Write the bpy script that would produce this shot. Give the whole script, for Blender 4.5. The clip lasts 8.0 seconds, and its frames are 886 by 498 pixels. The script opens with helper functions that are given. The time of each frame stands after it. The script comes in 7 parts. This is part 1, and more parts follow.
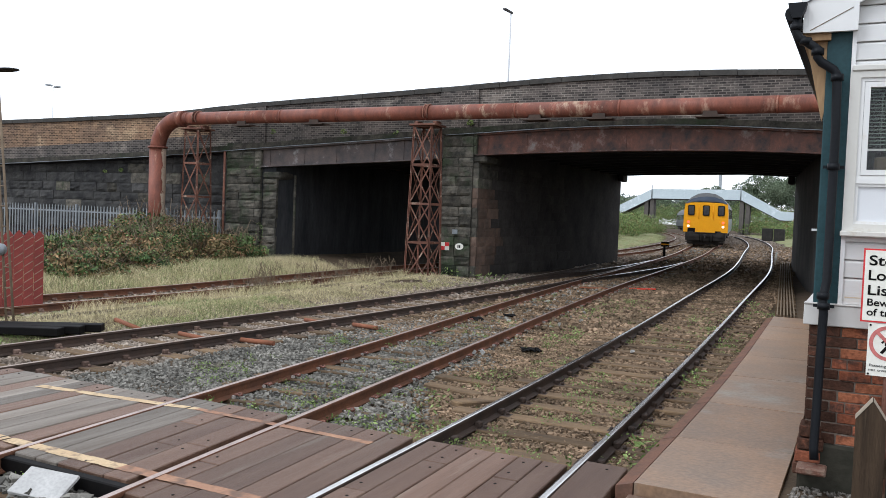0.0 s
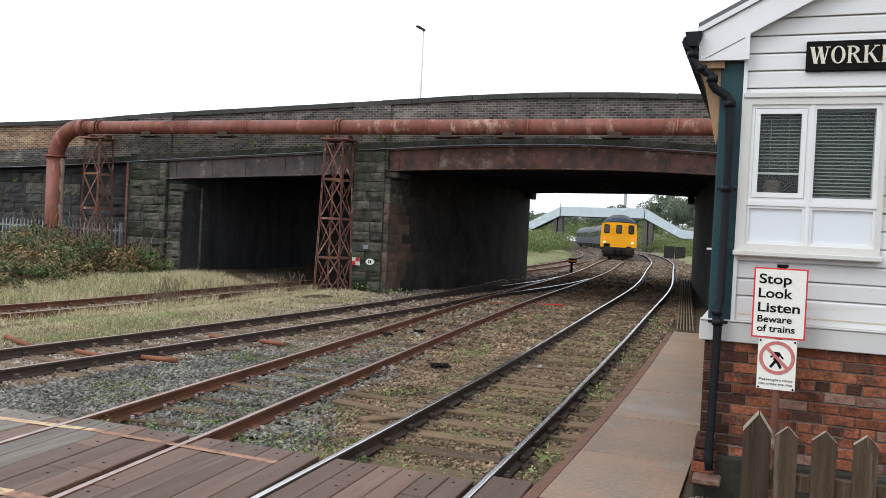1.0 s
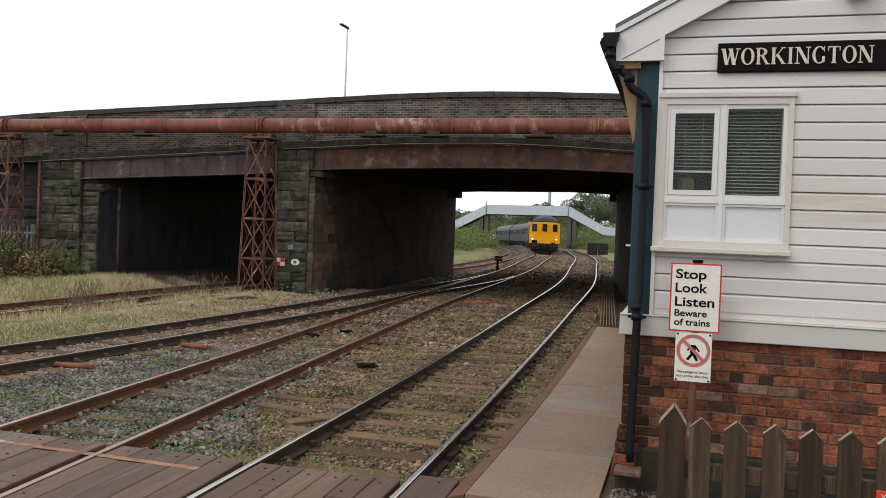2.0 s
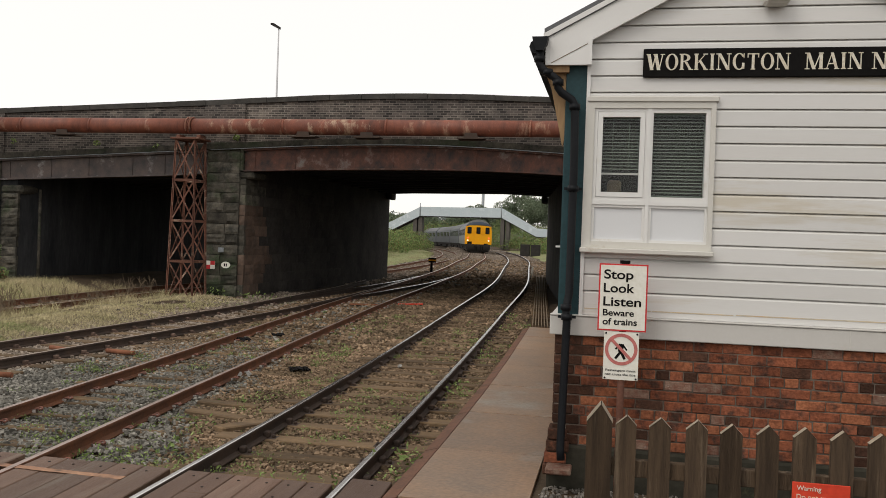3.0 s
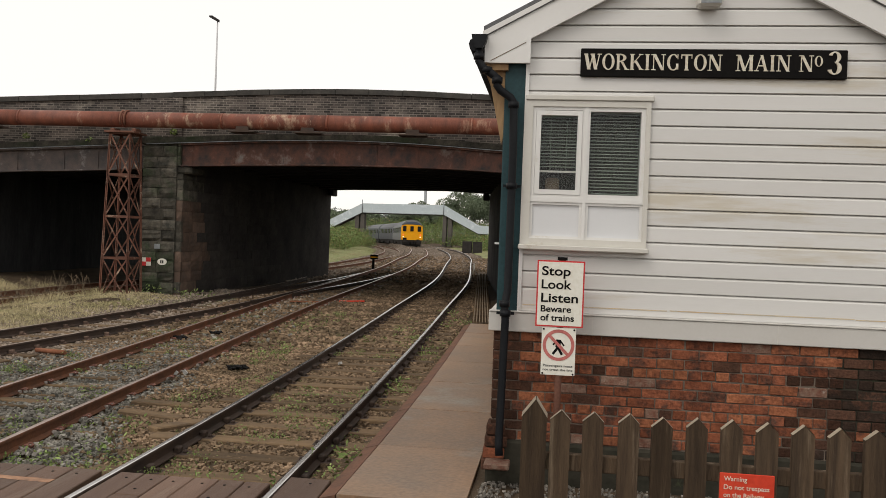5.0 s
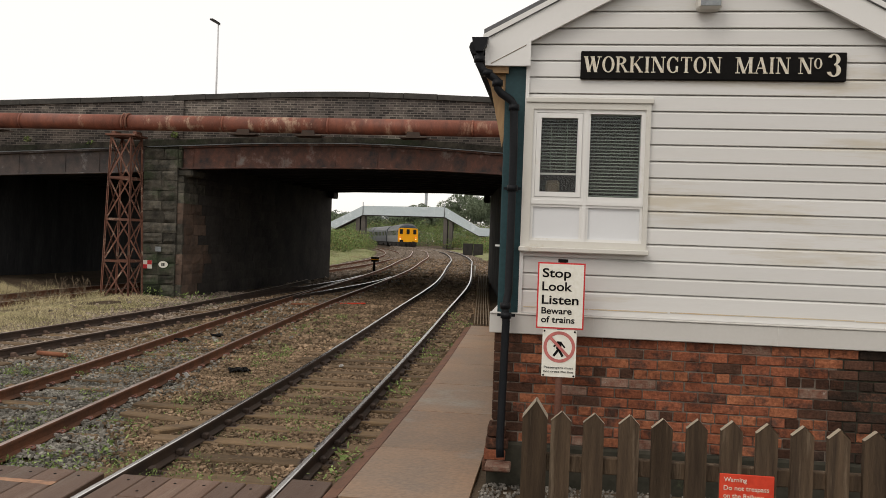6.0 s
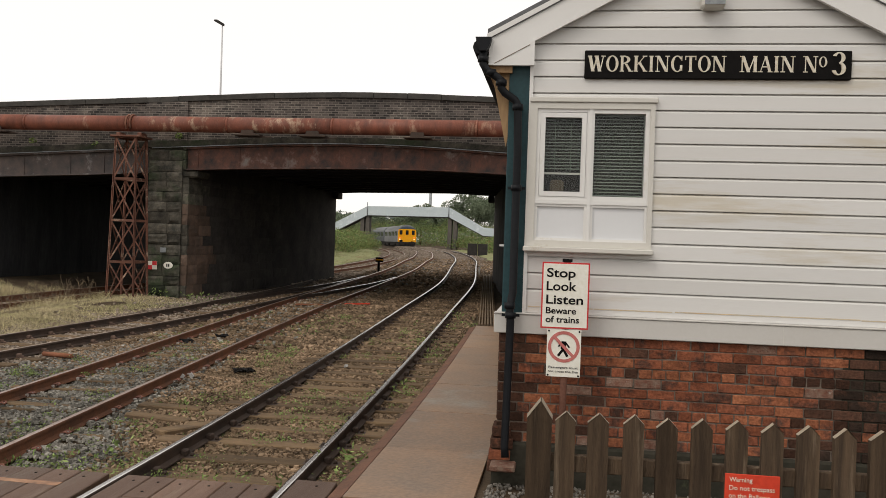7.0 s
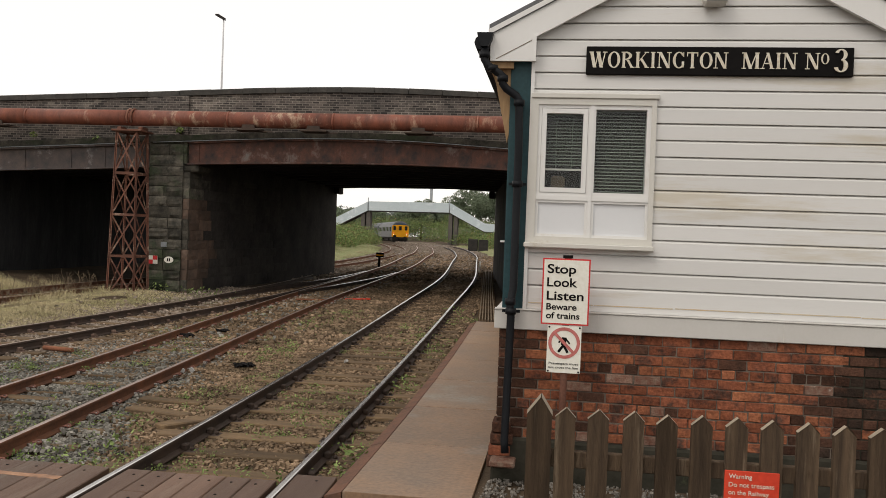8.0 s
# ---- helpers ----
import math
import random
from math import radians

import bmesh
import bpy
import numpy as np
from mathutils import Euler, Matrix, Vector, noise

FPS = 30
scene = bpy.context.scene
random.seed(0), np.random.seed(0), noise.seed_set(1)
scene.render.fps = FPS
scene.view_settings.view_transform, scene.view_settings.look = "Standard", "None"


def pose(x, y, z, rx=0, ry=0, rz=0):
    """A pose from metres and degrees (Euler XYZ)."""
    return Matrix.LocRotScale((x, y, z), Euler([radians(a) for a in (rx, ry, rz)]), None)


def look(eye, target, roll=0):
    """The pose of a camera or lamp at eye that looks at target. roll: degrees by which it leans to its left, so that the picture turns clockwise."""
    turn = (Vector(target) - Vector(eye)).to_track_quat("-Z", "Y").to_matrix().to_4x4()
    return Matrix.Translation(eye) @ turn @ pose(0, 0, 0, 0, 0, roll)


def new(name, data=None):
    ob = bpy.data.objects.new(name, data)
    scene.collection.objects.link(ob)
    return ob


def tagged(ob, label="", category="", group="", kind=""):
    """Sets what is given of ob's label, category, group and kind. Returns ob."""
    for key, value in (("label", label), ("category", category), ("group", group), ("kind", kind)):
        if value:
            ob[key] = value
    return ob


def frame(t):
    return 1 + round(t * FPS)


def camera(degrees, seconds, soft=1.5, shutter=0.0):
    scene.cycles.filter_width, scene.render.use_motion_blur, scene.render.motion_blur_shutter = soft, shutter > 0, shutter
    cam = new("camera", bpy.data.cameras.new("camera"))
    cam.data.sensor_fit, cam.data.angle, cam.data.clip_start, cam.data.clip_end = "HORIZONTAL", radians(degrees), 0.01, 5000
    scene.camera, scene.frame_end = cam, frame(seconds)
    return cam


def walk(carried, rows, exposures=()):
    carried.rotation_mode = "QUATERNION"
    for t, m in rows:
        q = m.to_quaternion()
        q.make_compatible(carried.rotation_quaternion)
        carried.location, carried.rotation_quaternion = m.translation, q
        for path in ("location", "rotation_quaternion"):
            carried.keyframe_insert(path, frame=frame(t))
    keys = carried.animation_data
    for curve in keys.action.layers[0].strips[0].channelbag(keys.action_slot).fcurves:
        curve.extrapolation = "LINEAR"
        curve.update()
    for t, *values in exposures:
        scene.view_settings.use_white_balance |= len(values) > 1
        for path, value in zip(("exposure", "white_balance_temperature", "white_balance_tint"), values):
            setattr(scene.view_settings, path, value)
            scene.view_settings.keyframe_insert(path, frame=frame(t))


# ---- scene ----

# ---- camera ----
cam = camera(56.3, 8.0, soft=0.7)
PATH = [
    (0.0, (3.593, -5.426, 2.133), 26.99, -2.32, 2.22),
    (0.5, (3.607, -5.432, 2.139), 23.81, -1.54, 2.42),
    (1.0, (3.621, -5.422, 2.143), 20.94, -1.00, 2.80),
    (1.5, (3.624, -5.418, 2.141), 18.95, -1.04, 2.68),
    (2.0, (3.643, -5.397, 2.146), 15.91, -0.86, 2.23),
    (3.5, (3.668, -5.388, 2.145), 9.78, -0.54, 2.11),
    (4.0, (3.679, -5.379, 2.143), 8.31, -0.60, 2.14),
    (4.5, (3.684, -5.377, 2.144), 7.44, -0.66, 2.22),
    (6.0, (3.689, -5.404, 2.146), 7.44, -0.48, 2.05),
    (6.5, (3.689, -5.391, 2.144), 7.62, -0.41, 1.93),
    (7.0, (3.691, -5.398, 2.145), 7.75, -0.48, 1.90),
    (7.5, (3.690, -5.393, 2.144), 7.81, -0.61, 2.00),
    (8.0, (3.690, -5.397, 2.146), 7.78, -0.79, 2.13),
]
walk(cam, [(t, pose(*e, 0, 0, yaw) @ pose(0, 0, 0, 90 + pitch) @ pose(0, 0, 0, 0, 0, roll)) for t, e, yaw, pitch, roll in PATH],
     exposures=[(0.0, 0.51, 5850, 9), (1.0, 0.49, 5950, 9), (1.5, 0.46, 6100, 9), (2.0, 0.05, 6450, 10), (3.3, -0.04, 6850, 10), (8.0, 0.02, 6950, 11)])

# ---- light: an overcast white sky and a very soft sun ----
SUN_ELEV, SUN_ROT = 48.0, 215.0
world = bpy.data.worlds.new("overcast_sky")
scene.world = world
world.use_nodes = True
wn = world.node_tree
wn.nodes.clear()
w_out = wn.nodes.new("ShaderNodeOutputWorld")
w_bg = wn.nodes.new("ShaderNodeBackground")
w_mix = wn.nodes.new("ShaderNodeMixRGB")
w_sky = wn.nodes.new("ShaderNodeTexSky")
w_sky.sky_type = 'NISHITA'
w_sky.sun_disc = False
w_sky.sun_elevation = radians(SUN_ELEV)
w_sky.sun_rotation = radians(SUN_ROT)
w_dim = wn.nodes.new("ShaderNodeMixRGB")
w_dim.blend_type = 'MULTIPLY'
w_dim.inputs[0].default_value = 1.0
w_dim.inputs[2].default_value = (0.12, 0.12, 0.12, 1)
w_mix.inputs[0].default_value = 0.88
w_mix.inputs[2].default_value = (1.0, 0.99, 0.98, 1)
w_bg.inputs[1].default_value = 1.12
wn.links.new(w_sky.outputs[0], w_dim.inputs[1])
wn.links.new(w_dim.outputs[0], w_mix.inputs[1])
wn.links.new(w_mix.outputs[0], w_bg.inputs[0])
wn.links.new(w_bg.outputs[0], w_out.inputs[0])
sun_data = bpy.data.lights.new("sun", 'SUN')
sun_data.energy, sun_data.angle, sun_data.color = 0.9, radians(25), (1.0, 0.97, 0.93)
sun = new("sun", sun_data)
sun.matrix_world = look((0, 0, 0), (-math.sin(radians(SUN_ROT)) * math.cos(radians(SUN_ELEV)), -math.cos(radians(SUN_ROT)) * math.cos(radians(SUN_ELEV)), -math.sin(radians(SUN_ELEV))))


# ---- materials ----
def mat(name, c1, c2=None, rough=0.8, scale=4.0, metal=0.0, bump=0.3, fine=40.0, stain=None, stain_scale=0.8, stain_at=0.55, per_piece=0.0, stretch=(1, 1, 1), spec=0.15, grain=0.35):
    """Two-scale procedural surface: c1 to c2 by a coarse noise, fine grain with bump, an optional stain colour in patches,
    and a brightness spread from piece to piece."""
    m = bpy.data.materials.new(name)
    m.use_nodes = True
    nt = m.node_tree
    b = nt.nodes["Principled BSDF"]
    b.inputs["Roughness"].default_value = rough
    b.inputs["Metallic"].default_value = metal
    b.inputs["Specular IOR Level"].default_value = spec
    c2 = c2 or tuple(0.7 * v for v in c1)
    tc = nt.nodes.new("ShaderNodeTexCoord")
    mp = nt.nodes.new("ShaderNodeMapping")
    mp.inputs["Scale"].default_value = stretch
    geo = nt.nodes.new("ShaderNodeNewGeometry")
    nt.links.new(geo.outputs["Position"], mp.inputs[0])
    n1 = nt.nodes.new("ShaderNodeTexNoise")
    n1.inputs["Scale"].default_value, n1.inputs["Detail"].default_value, n1.inputs["Roughness"].default_value = scale, 6, 0.65
    nt.links.new(mp.outputs[0], n1.inputs[0])
    r1 = nt.nodes.new("ShaderNodeValToRGB")
    r1.color_ramp.elements[0].position, r1.color_ramp.elements[1].position = 0.32, 0.68
    r1.color_ramp.elements[0].color, r1.color_ramp.elements[1].color = (*c1, 1), (*c2, 1)
    nt.links.new(n1.outputs[0], r1.inputs[0])
    col = r1.outputs[0]
    n2 = nt.nodes.new("ShaderNodeTexNoise")
    n2.inputs["Scale"].default_value, n2.inputs["Detail"].default_value = fine, 4
    nt.links.new(mp.outputs[0], n2.inputs[0])
    if stain:
        n3 = nt.nodes.new("ShaderNodeTexNoise")
        n3.inputs["Scale"].default_value, n3.inputs["Detail"].default_value, n3.inputs["Roughness"].default_value = stain_scale, 7, 0.7
        nt.links.new(mp.outputs[0], n3.inputs[0])
        r3 = nt.nodes.new("ShaderNodeValToRGB")
        r3.color_ramp.elements[0].position, r3.color_ramp.elements[1].position = stain_at, stain_at + 0.12
        nt.links.new(n3.outputs[0], r3.inputs[0])
        mx = nt.nodes.new("ShaderNodeMixRGB")
        mx.inputs[2].default_value = (*stain, 1)
        nt.links.new(r3.outputs[0], mx.inputs[0])
        nt.links.new(col, mx.inputs[1])
        col = mx.outputs[0]
    g = nt.nodes.new("ShaderNodeMixRGB")
    g.blend_type = 'OVERLAY'
    g.inputs[0].default_value = grain
    nt.links.new(col, g.inputs[1])
    nt.links.new(n2.outputs[0], g.inputs[2])
    col = g.outputs[0]
    if per_piece:
        oi = nt.nodes.new("ShaderNodeObjectInfo")
        ad = nt.nodes.new("ShaderNodeMath")
        ad.operation = 'ADD'
        nt.links.new(oi.outputs["Random"], ad.inputs[0])
        nt.links.new(geo.outputs["Random Per Island"], ad.inputs[1])
        fr = nt.nodes.new("ShaderNodeMath")
        fr.operation = 'FRACT'
        nt.links.new(ad.outputs[0], fr.inputs[0])
        mr = nt.nodes.new("ShaderNodeMapRange")
        mr.inputs[3].default_value, mr.inputs[4].default_value = 1 - per_piece, 1 + per_piece
        nt.links.new(fr.outputs[0], mr.inputs[0])
        hs = nt.nodes.new("ShaderNodeHueSaturation")
        nt.links.new(mr.outputs[0], hs.inputs["Value"])
        nt.links.new(col, hs.inputs["Color"])
        col = hs.outputs[0]
    nt.links.new(col, b.inputs["Base Color"])
    if bump:
        bp = nt.nodes.new("ShaderNodeBump")
        bp.inputs["Strength"].default_value, bp.inputs["Distance"].default_value = bump, 0.01
        nt.links.new(n2.outputs[0], bp.inputs["Height"])
        nt.links.new(bp.outputs[0], b.inputs["Normal"])
    return m


M_BALLAST = mat("ballast_stone", (0.072, 0.069, 0.060), (0.275, 0.257, 0.224), 0.9, 1.2, per_piece=0.55, stain=(0.13, 0.112, 0.082), stain_scale=0.45, stain_at=0.57)
M_BALLASTBROWN = mat("brown_ballast_stone", (0.084, 0.058, 0.037), (0.295, 0.205, 0.132), 0.9, 1.2, per_piece=0.5, stain=(0.100, 0.076, 0.046), stain_scale=0.5, stain_at=0.53)
M_BALLASTOLD = mat("old_ballast_stone", (0.19, 0.148, 0.115), (0.34, 0.285, 0.232), 0.9, 1.2, per_piece=0.4, stain=(0.16, 0.108, 0.072), stain_scale=0.5, stain_at=0.54)
M_BALLASTFAR = mat("pale_brown_ballast", (0.155, 0.122, 0.096), (0.280, 0.230, 0.186), 0.9, 0.6, per_piece=0.35)
M_STALK = mat("dead_stalk", (0.20, 0.15, 0.10), (0.13, 0.10, 0.07), 0.9, 5.0, bump=0)
M_ORANGEPIPE = mat("rusty_orange_pipe", (0.27, 0.11, 0.06), (0.18, 0.075, 0.045), 0.8, 6.0)
M_VERGE = mat("verge_grass", (0.14, 0.18, 0.07), (0.29, 0.27, 0.14), 0.9, 1.6, per_piece=0.35, bump=0, stain=(0.20, 0.155, 0.085), stain_scale=0.9, stain_at=0.53)
M_STONEBLACK = mat("soot_black_stone", (0.028, 0.028, 0.029), (0.080, 0.077, 0.072), 0.9, 1.8, bump=1.0, fine=14, per_piece=0.24, stain=(0.105, 0.098, 0.085), stain_scale=0.5, stain_at=0.61)
M_CHAIR = mat("dusty_chair", (0.17, 0.115, 0.09), (0.09, 0.06, 0.048), 0.9, 6.0, per_piece=0.4)
M_CLADDING = mat("weathered_cladding", (0.685, 0.678, 0.660), (0.640, 0.628, 0.602), 0.38, 0.5, bump=0.0, per_piece=0.05, stain=(0.560, 0.515, 0.430), stain_scale=0.8, stain_at=0.55, spec=0.35, grain=0.06, stretch=(0.4, 1, 3.5))
M_SKIRT = mat("skirt_paint", (0.575, 0.560, 0.530), (0.535, 0.515, 0.480), 0.45, 0.6, bump=0.0, stain=(0.54, 0.485, 0.40), stain_scale=0.7, stain_at=0.56, spec=0.3, grain=0.05)
M_LID = mat("pale_concrete", (0.46, 0.45, 0.43), (0.36, 0.35, 0.335), 0.8, 5.0)
# pale blue-green leaf: distance haze painted into the colour
M_HAZEWOOD = mat("far_wood_leaf", (0.17, 0.205, 0.19), (0.21, 0.24, 0.215), 0.9, 0.05, per_piece=0.15, bump=0)
M_PANEL = mat("white_panel", (0.69, 0.70, 0.71), (0.67, 0.68, 0.69), 0.35, 1.0, bump=0.0, spec=0.3, grain=0.03)
M_COACHBLUE = mat("coach_dark_grey", (0.10, 0.108, 0.118), (0.075, 0.082, 0.092), 0.45, 0.8, bump=0)
M_LAMPGREY = mat("lamp_column", (0.60, 0.60, 0.61), (0.52, 0.52, 0.53), 0.5, 3.0, bump=0)
M_EARTH = mat("ballast_bed", (0.048, 0.034, 0.022), (0.096, 0.068, 0.044), 0.95, 2.0, bump=0.9, fine=28, stain=(0.085, 0.080, 0.040), stain_scale=0.6, stain_at=0.58)
M_DRYGRASS = mat("dry_grass", (0.62, 0.52, 0.33), (0.42, 0.39, 0.20), 0.9, 0.5, per_piece=0.4, bump=0)
M_GREENGRASS = mat("green_weeds", (0.135, 0.205, 0.06), (0.24, 0.295, 0.11), 0.85, 2.0, per_piece=0.4, bump=0)
M_RAILSIDE = mat("rail_rust", (0.17, 0.072, 0.038), (0.085, 0.045, 0.031), 0.85, 3.0, bump=0.3, fine=60)
M_RAILDARK = mat("rail_dark", (0.045, 0.035, 0.03), (0.075, 0.05, 0.038), 0.75, 3.0, bump=0.3, fine=60)
M_RAILTOP = mat("rail_polished", (0.72, 0.705, 0.69), (0.57, 0.55, 0.53), 0.24, 2.0, metal=1.0, bump=0.0, grain=0.05)
M_RAILTOPWARM = mat("rail_polished_warm", (0.52, 0.42, 0.38), (0.36, 0.26, 0.22), 0.36, 3.0, metal=0.8, bump=0.02)
M_RAILTOPRUST = mat("rail_rusty_top", (0.40, 0.33, 0.28), (0.24, 0.17, 0.13), 0.42, 2.0, metal=0.6, bump=0.03)
M_CLIP = mat("red_rusty_clip", (0.26, 0.12, 0.09), (0.15, 0.075, 0.06), 0.8, 9.0)
M_INSULATOR = mat("pale_insulator", (0.52, 0.47, 0.43), (0.36, 0.31, 0.28), 0.7, 9.0)
M_SLEEPER = mat("sleeper_timber", (0.165, 0.110, 0.062), (0.085, 0.060, 0.040), 0.85, 3.0, bump=0.6, per_piece=0.3, stretch=(0.4, 3, 1), stain=(0.13, 0.115, 0.05), stain_scale=1.5, stain_at=0.62)
M_BOARD = mat("crossing_board", (0.100, 0.053, 0.034), (0.158, 0.098, 0.068), 0.48, 1.1, bump=0.7, per_piece=0.3, stretch=(6, 0.4, 1), stain=(0.190, 0.146, 0.110), stain_scale=0.45, stain_at=0.56, spec=0.28)
M_BOARDGREY = mat("weathered_grey_board", (0.140, 0.113, 0.090), (0.250, 0.220, 0.186), 0.6, 1.1, bump=0.7, per_piece=0.28, stretch=(6, 0.4, 1), stain=(0.100, 0.070, 0.050), stain_scale=0.5, stain_at=0.56, spec=0.2)
M_YELLOW = mat("worn_yellow_line", (0.56, 0.43, 0.265), (0.43, 0.30, 0.18), 0.75, 1.4, stain=(0.20, 0.145, 0.105), stain_scale=6.0, stain_at=0.515)
M_ORANGELINE = mat("worn_orange_line", (0.37, 0.215, 0.135), (0.27, 0.145, 0.095), 0.75, 1.4, stain=(0.16, 0.105, 0.078), stain_scale=5.0, stain_at=0.49)
M_PATH = mat("path_slab", (0.272, 0.160, 0.090), (0.168, 0.120, 0.085), 0.38, 0.9, bump=0.25, fine=24, stain=(0.235, 0.205, 0.170), stain_scale=0.6, stain_at=0.55, per_piece=0.16, spec=0.32, grain=0.5)
M_PATHEDGE = mat("path_edge_board", (0.17, 0.085, 0.055), (0.10, 0.06, 0.045), 0.8, 3.0)
M_STONE = mat("sooty_sandstone", (0.030, 0.030, 0.026), (0.128, 0.114, 0.092), 0.9, 3.2, bump=1.0, fine=16, per_piece=0.5, stain=(0.046, 0.058, 0.034), stain_scale=0.7, stain_at=0.52)
M_STONEWARM = mat("brown_sandstone", (0.165, 0.108, 0.080), (0.075, 0.058, 0.048), 0.9, 2.0, bump=1.0, fine=16, per_piece=0.22, stain=(0.045, 0.040, 0.037), stain_scale=0.6, stain_at=0.53)
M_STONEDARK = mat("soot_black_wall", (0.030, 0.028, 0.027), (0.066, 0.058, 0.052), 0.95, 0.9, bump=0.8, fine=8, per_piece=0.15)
M_STREAKED = mat("lime_streaked_wall", (0.022, 0.023, 0.025), (0.052, 0.052, 0.054), 0.9, 1.2, bump=0.8, fine=10, stretch=(1.5, 1.5, 0.35), stain=(0.13, 0.13, 0.13), stain_scale=1.6, stain_at=0.62)
M_COPING = mat("coping_stone", (0.045, 0.044, 0.041), (0.080, 0.074, 0.066), 0.9, 2.0, bump=0.5, fine=14, per_piece=0.12)
M_GIRDER = mat("rusty_girder_paint", (0.040, 0.036, 0.036), (0.175, 0.074, 0.050), 0.65, 2.6, bump=0.5, stretch=(1.0, 1, 0.8), stain=(0.215, 0.195, 0.178), stain_scale=1.3, stain_at=0.57, spec=0.25)
M_GIRDERGREY = mat("grey_girder_paint", (0.060, 0.055, 0.056), (0.130, 0.098, 0.086), 0.65, 2.2, bump=0.5, stain=(0.27, 0.25, 0.245), stain_scale=1.4, stain_at=0.575, spec=0.25)
M_DECKUNDER = mat("sooty_deck", (0.030, 0.030, 0.034), (0.046, 0.045, 0.048), 0.95, 1.0, spec=0.2)
M_PIPE = mat("rusty_pipe", (0.265, 0.085, 0.050), (0.115, 0.045, 0.033), 0.5, 1.8, bump=0.35, fine=30, stretch=(1.6, 1, 0.5), stain=(0.42, 0.26, 0.18), stain_scale=1.5, stain_at=0.575, spec=0.3)
M_PIPEWORN = mat("flaking_pipe_paint", (0.250, 0.082, 0.050), (0.120, 0.048, 0.035), 0.55, 1.8, bump=0.4, fine=30, stretch=(1.7, 1, 0.8), stain=(0.42, 0.29, 0.20), stain_scale=1.6, stain_at=0.525, spec=0.3)
M_FLAKE = mat("flaking_pale_paint", (0.56, 0.46, 0.36), (0.44, 0.32, 0.23), 0.7, 3.0, bump=0.2, stain=(0.24, 0.09, 0.055), stain_scale=2.5, stain_at=0.62)
M_TOWER = mat("rusty_lattice", (0.200, 0.090, 0.060), (0.110, 0.055, 0.042), 0.75, 2.0, bump=0.2, per_piece=0.3, stain=(0.38, 0.29, 0.22), stain_scale=3.0, stain_at=0.55)
M_WHITE = mat("white_cladding", (0.87, 0.865, 0.85), (0.85, 0.84, 0.82), 0.4, 0.4, bump=0.0, per_piece=0.015, spec=0.3, grain=0.03)
M_WHITEPAINT = mat("white_upvc", (0.74, 0.735, 0.715), (0.70, 0.69, 0.665), 0.35, 0.8, bump=0.0, spec=0.35, grain=0.04, stain=(0.60, 0.56, 0.49), stain_scale=2.0, stain_at=0.62)
M_CREAM = mat("cream_frame", (0.62, 0.605, 0.56), (0.57, 0.545, 0.49), 0.45, 0.8, bump=0.0, spec=0.3, grain=0.05, stain=(0.45, 0.39, 0.30), stain_scale=3.0, stain_at=0.62)
M_YELLOWED = mat("yellowed_paint", (0.62, 0.54, 0.40), (0.58, 0.42, 0.25), 0.5, 2.5, bump=0.0, stretch=(1, 1, 6), stain=(0.50, 0.45, 0.36), stain_scale=3.0, stain_at=0.5)
M_TEAL = mat("teal_paint", (0.022, 0.062, 0.070), (0.015, 0.045, 0.052), 0.5, 2.0, bump=0.05, spec=0.25)
M_BLACKPIPE = mat("black_plastic", (0.007, 0.008, 0.010), (0.011, 0.012, 0.014), 0.45, 3.0, bump=0.03, spec=0.14)
M_TIMBER = mat("bare_timber", (0.36, 0.24, 0.13), (0.28, 0.17, 0.09), 0.7, 4.0, stretch=(1, 1, 0.2))
M_BRICK = mat("red_brick", (0.255, 0.086, 0.045), (0.140, 0.052, 0.033), 0.9, 6.0, bump=1.0, fine=45, per_piece=0.30, stain=(0.072, 0.042, 0.032), stain_scale=6.0, stain_at=0.52, spec=0.08, grain=0.75)
M_BRICKORANGE = mat("orange_brick", (0.310, 0.118, 0.060), (0.195, 0.068, 0.038), 0.9, 7.0, bump=1.0, fine=45, per_piece=0.2, stain=(0.10, 0.050, 0.035), stain_scale=7.0, stain_at=0.54, spec=0.08, grain=0.75)
M_BRICKDARK = mat("sooty_brick", (0.100, 0.047, 0.031), (0.044, 0.027, 0.020), 0.9, 6.0, bump=0.9, fine=55, per_piece=0.40, stain=(0.15, 0.062, 0.038), stain_scale=6.0, stain_at=0.57, spec=0.08, grain=0.6)
M_BRICKBLACK = mat("soot_black_brick", (0.060, 0.037, 0.028), (0.026, 0.020, 0.016), 0.9, 5.0, bump=0.9, fine=55, per_piece=0.3, stain=(0.115, 0.055, 0.036), stain_scale=4.0, stain_at=0.56, spec=0.08, grain=0.6)
M_BRICKPALE = mat("lime_bloomed_brick", (0.235, 0.165, 0.125), (0.155, 0.060, 0.040), 0.9, 16.0, bump=0.9, fine=60, per_piece=0.25, stain=(0.31, 0.27, 0.235), stain_scale=14.0, stain_at=0.60)
M_MORTAR = mat("sooty_mortar", (0.215, 0.172, 0.138), (0.070, 0.056, 0.046), 0.95, 1.7, bump=0.6, fine=50, stain=(0.38, 0.35, 0.31), stain_scale=3.5, stain_at=0.60)
M_PLINTH = mat("sooty_render", (0.046, 0.041, 0.031), (0.022, 0.022, 0.016), 0.95, 3.0, bump=1.0, fine=18, stain=(0.075, 0.080, 0.045), stain_scale=3.0, stain_at=0.60)
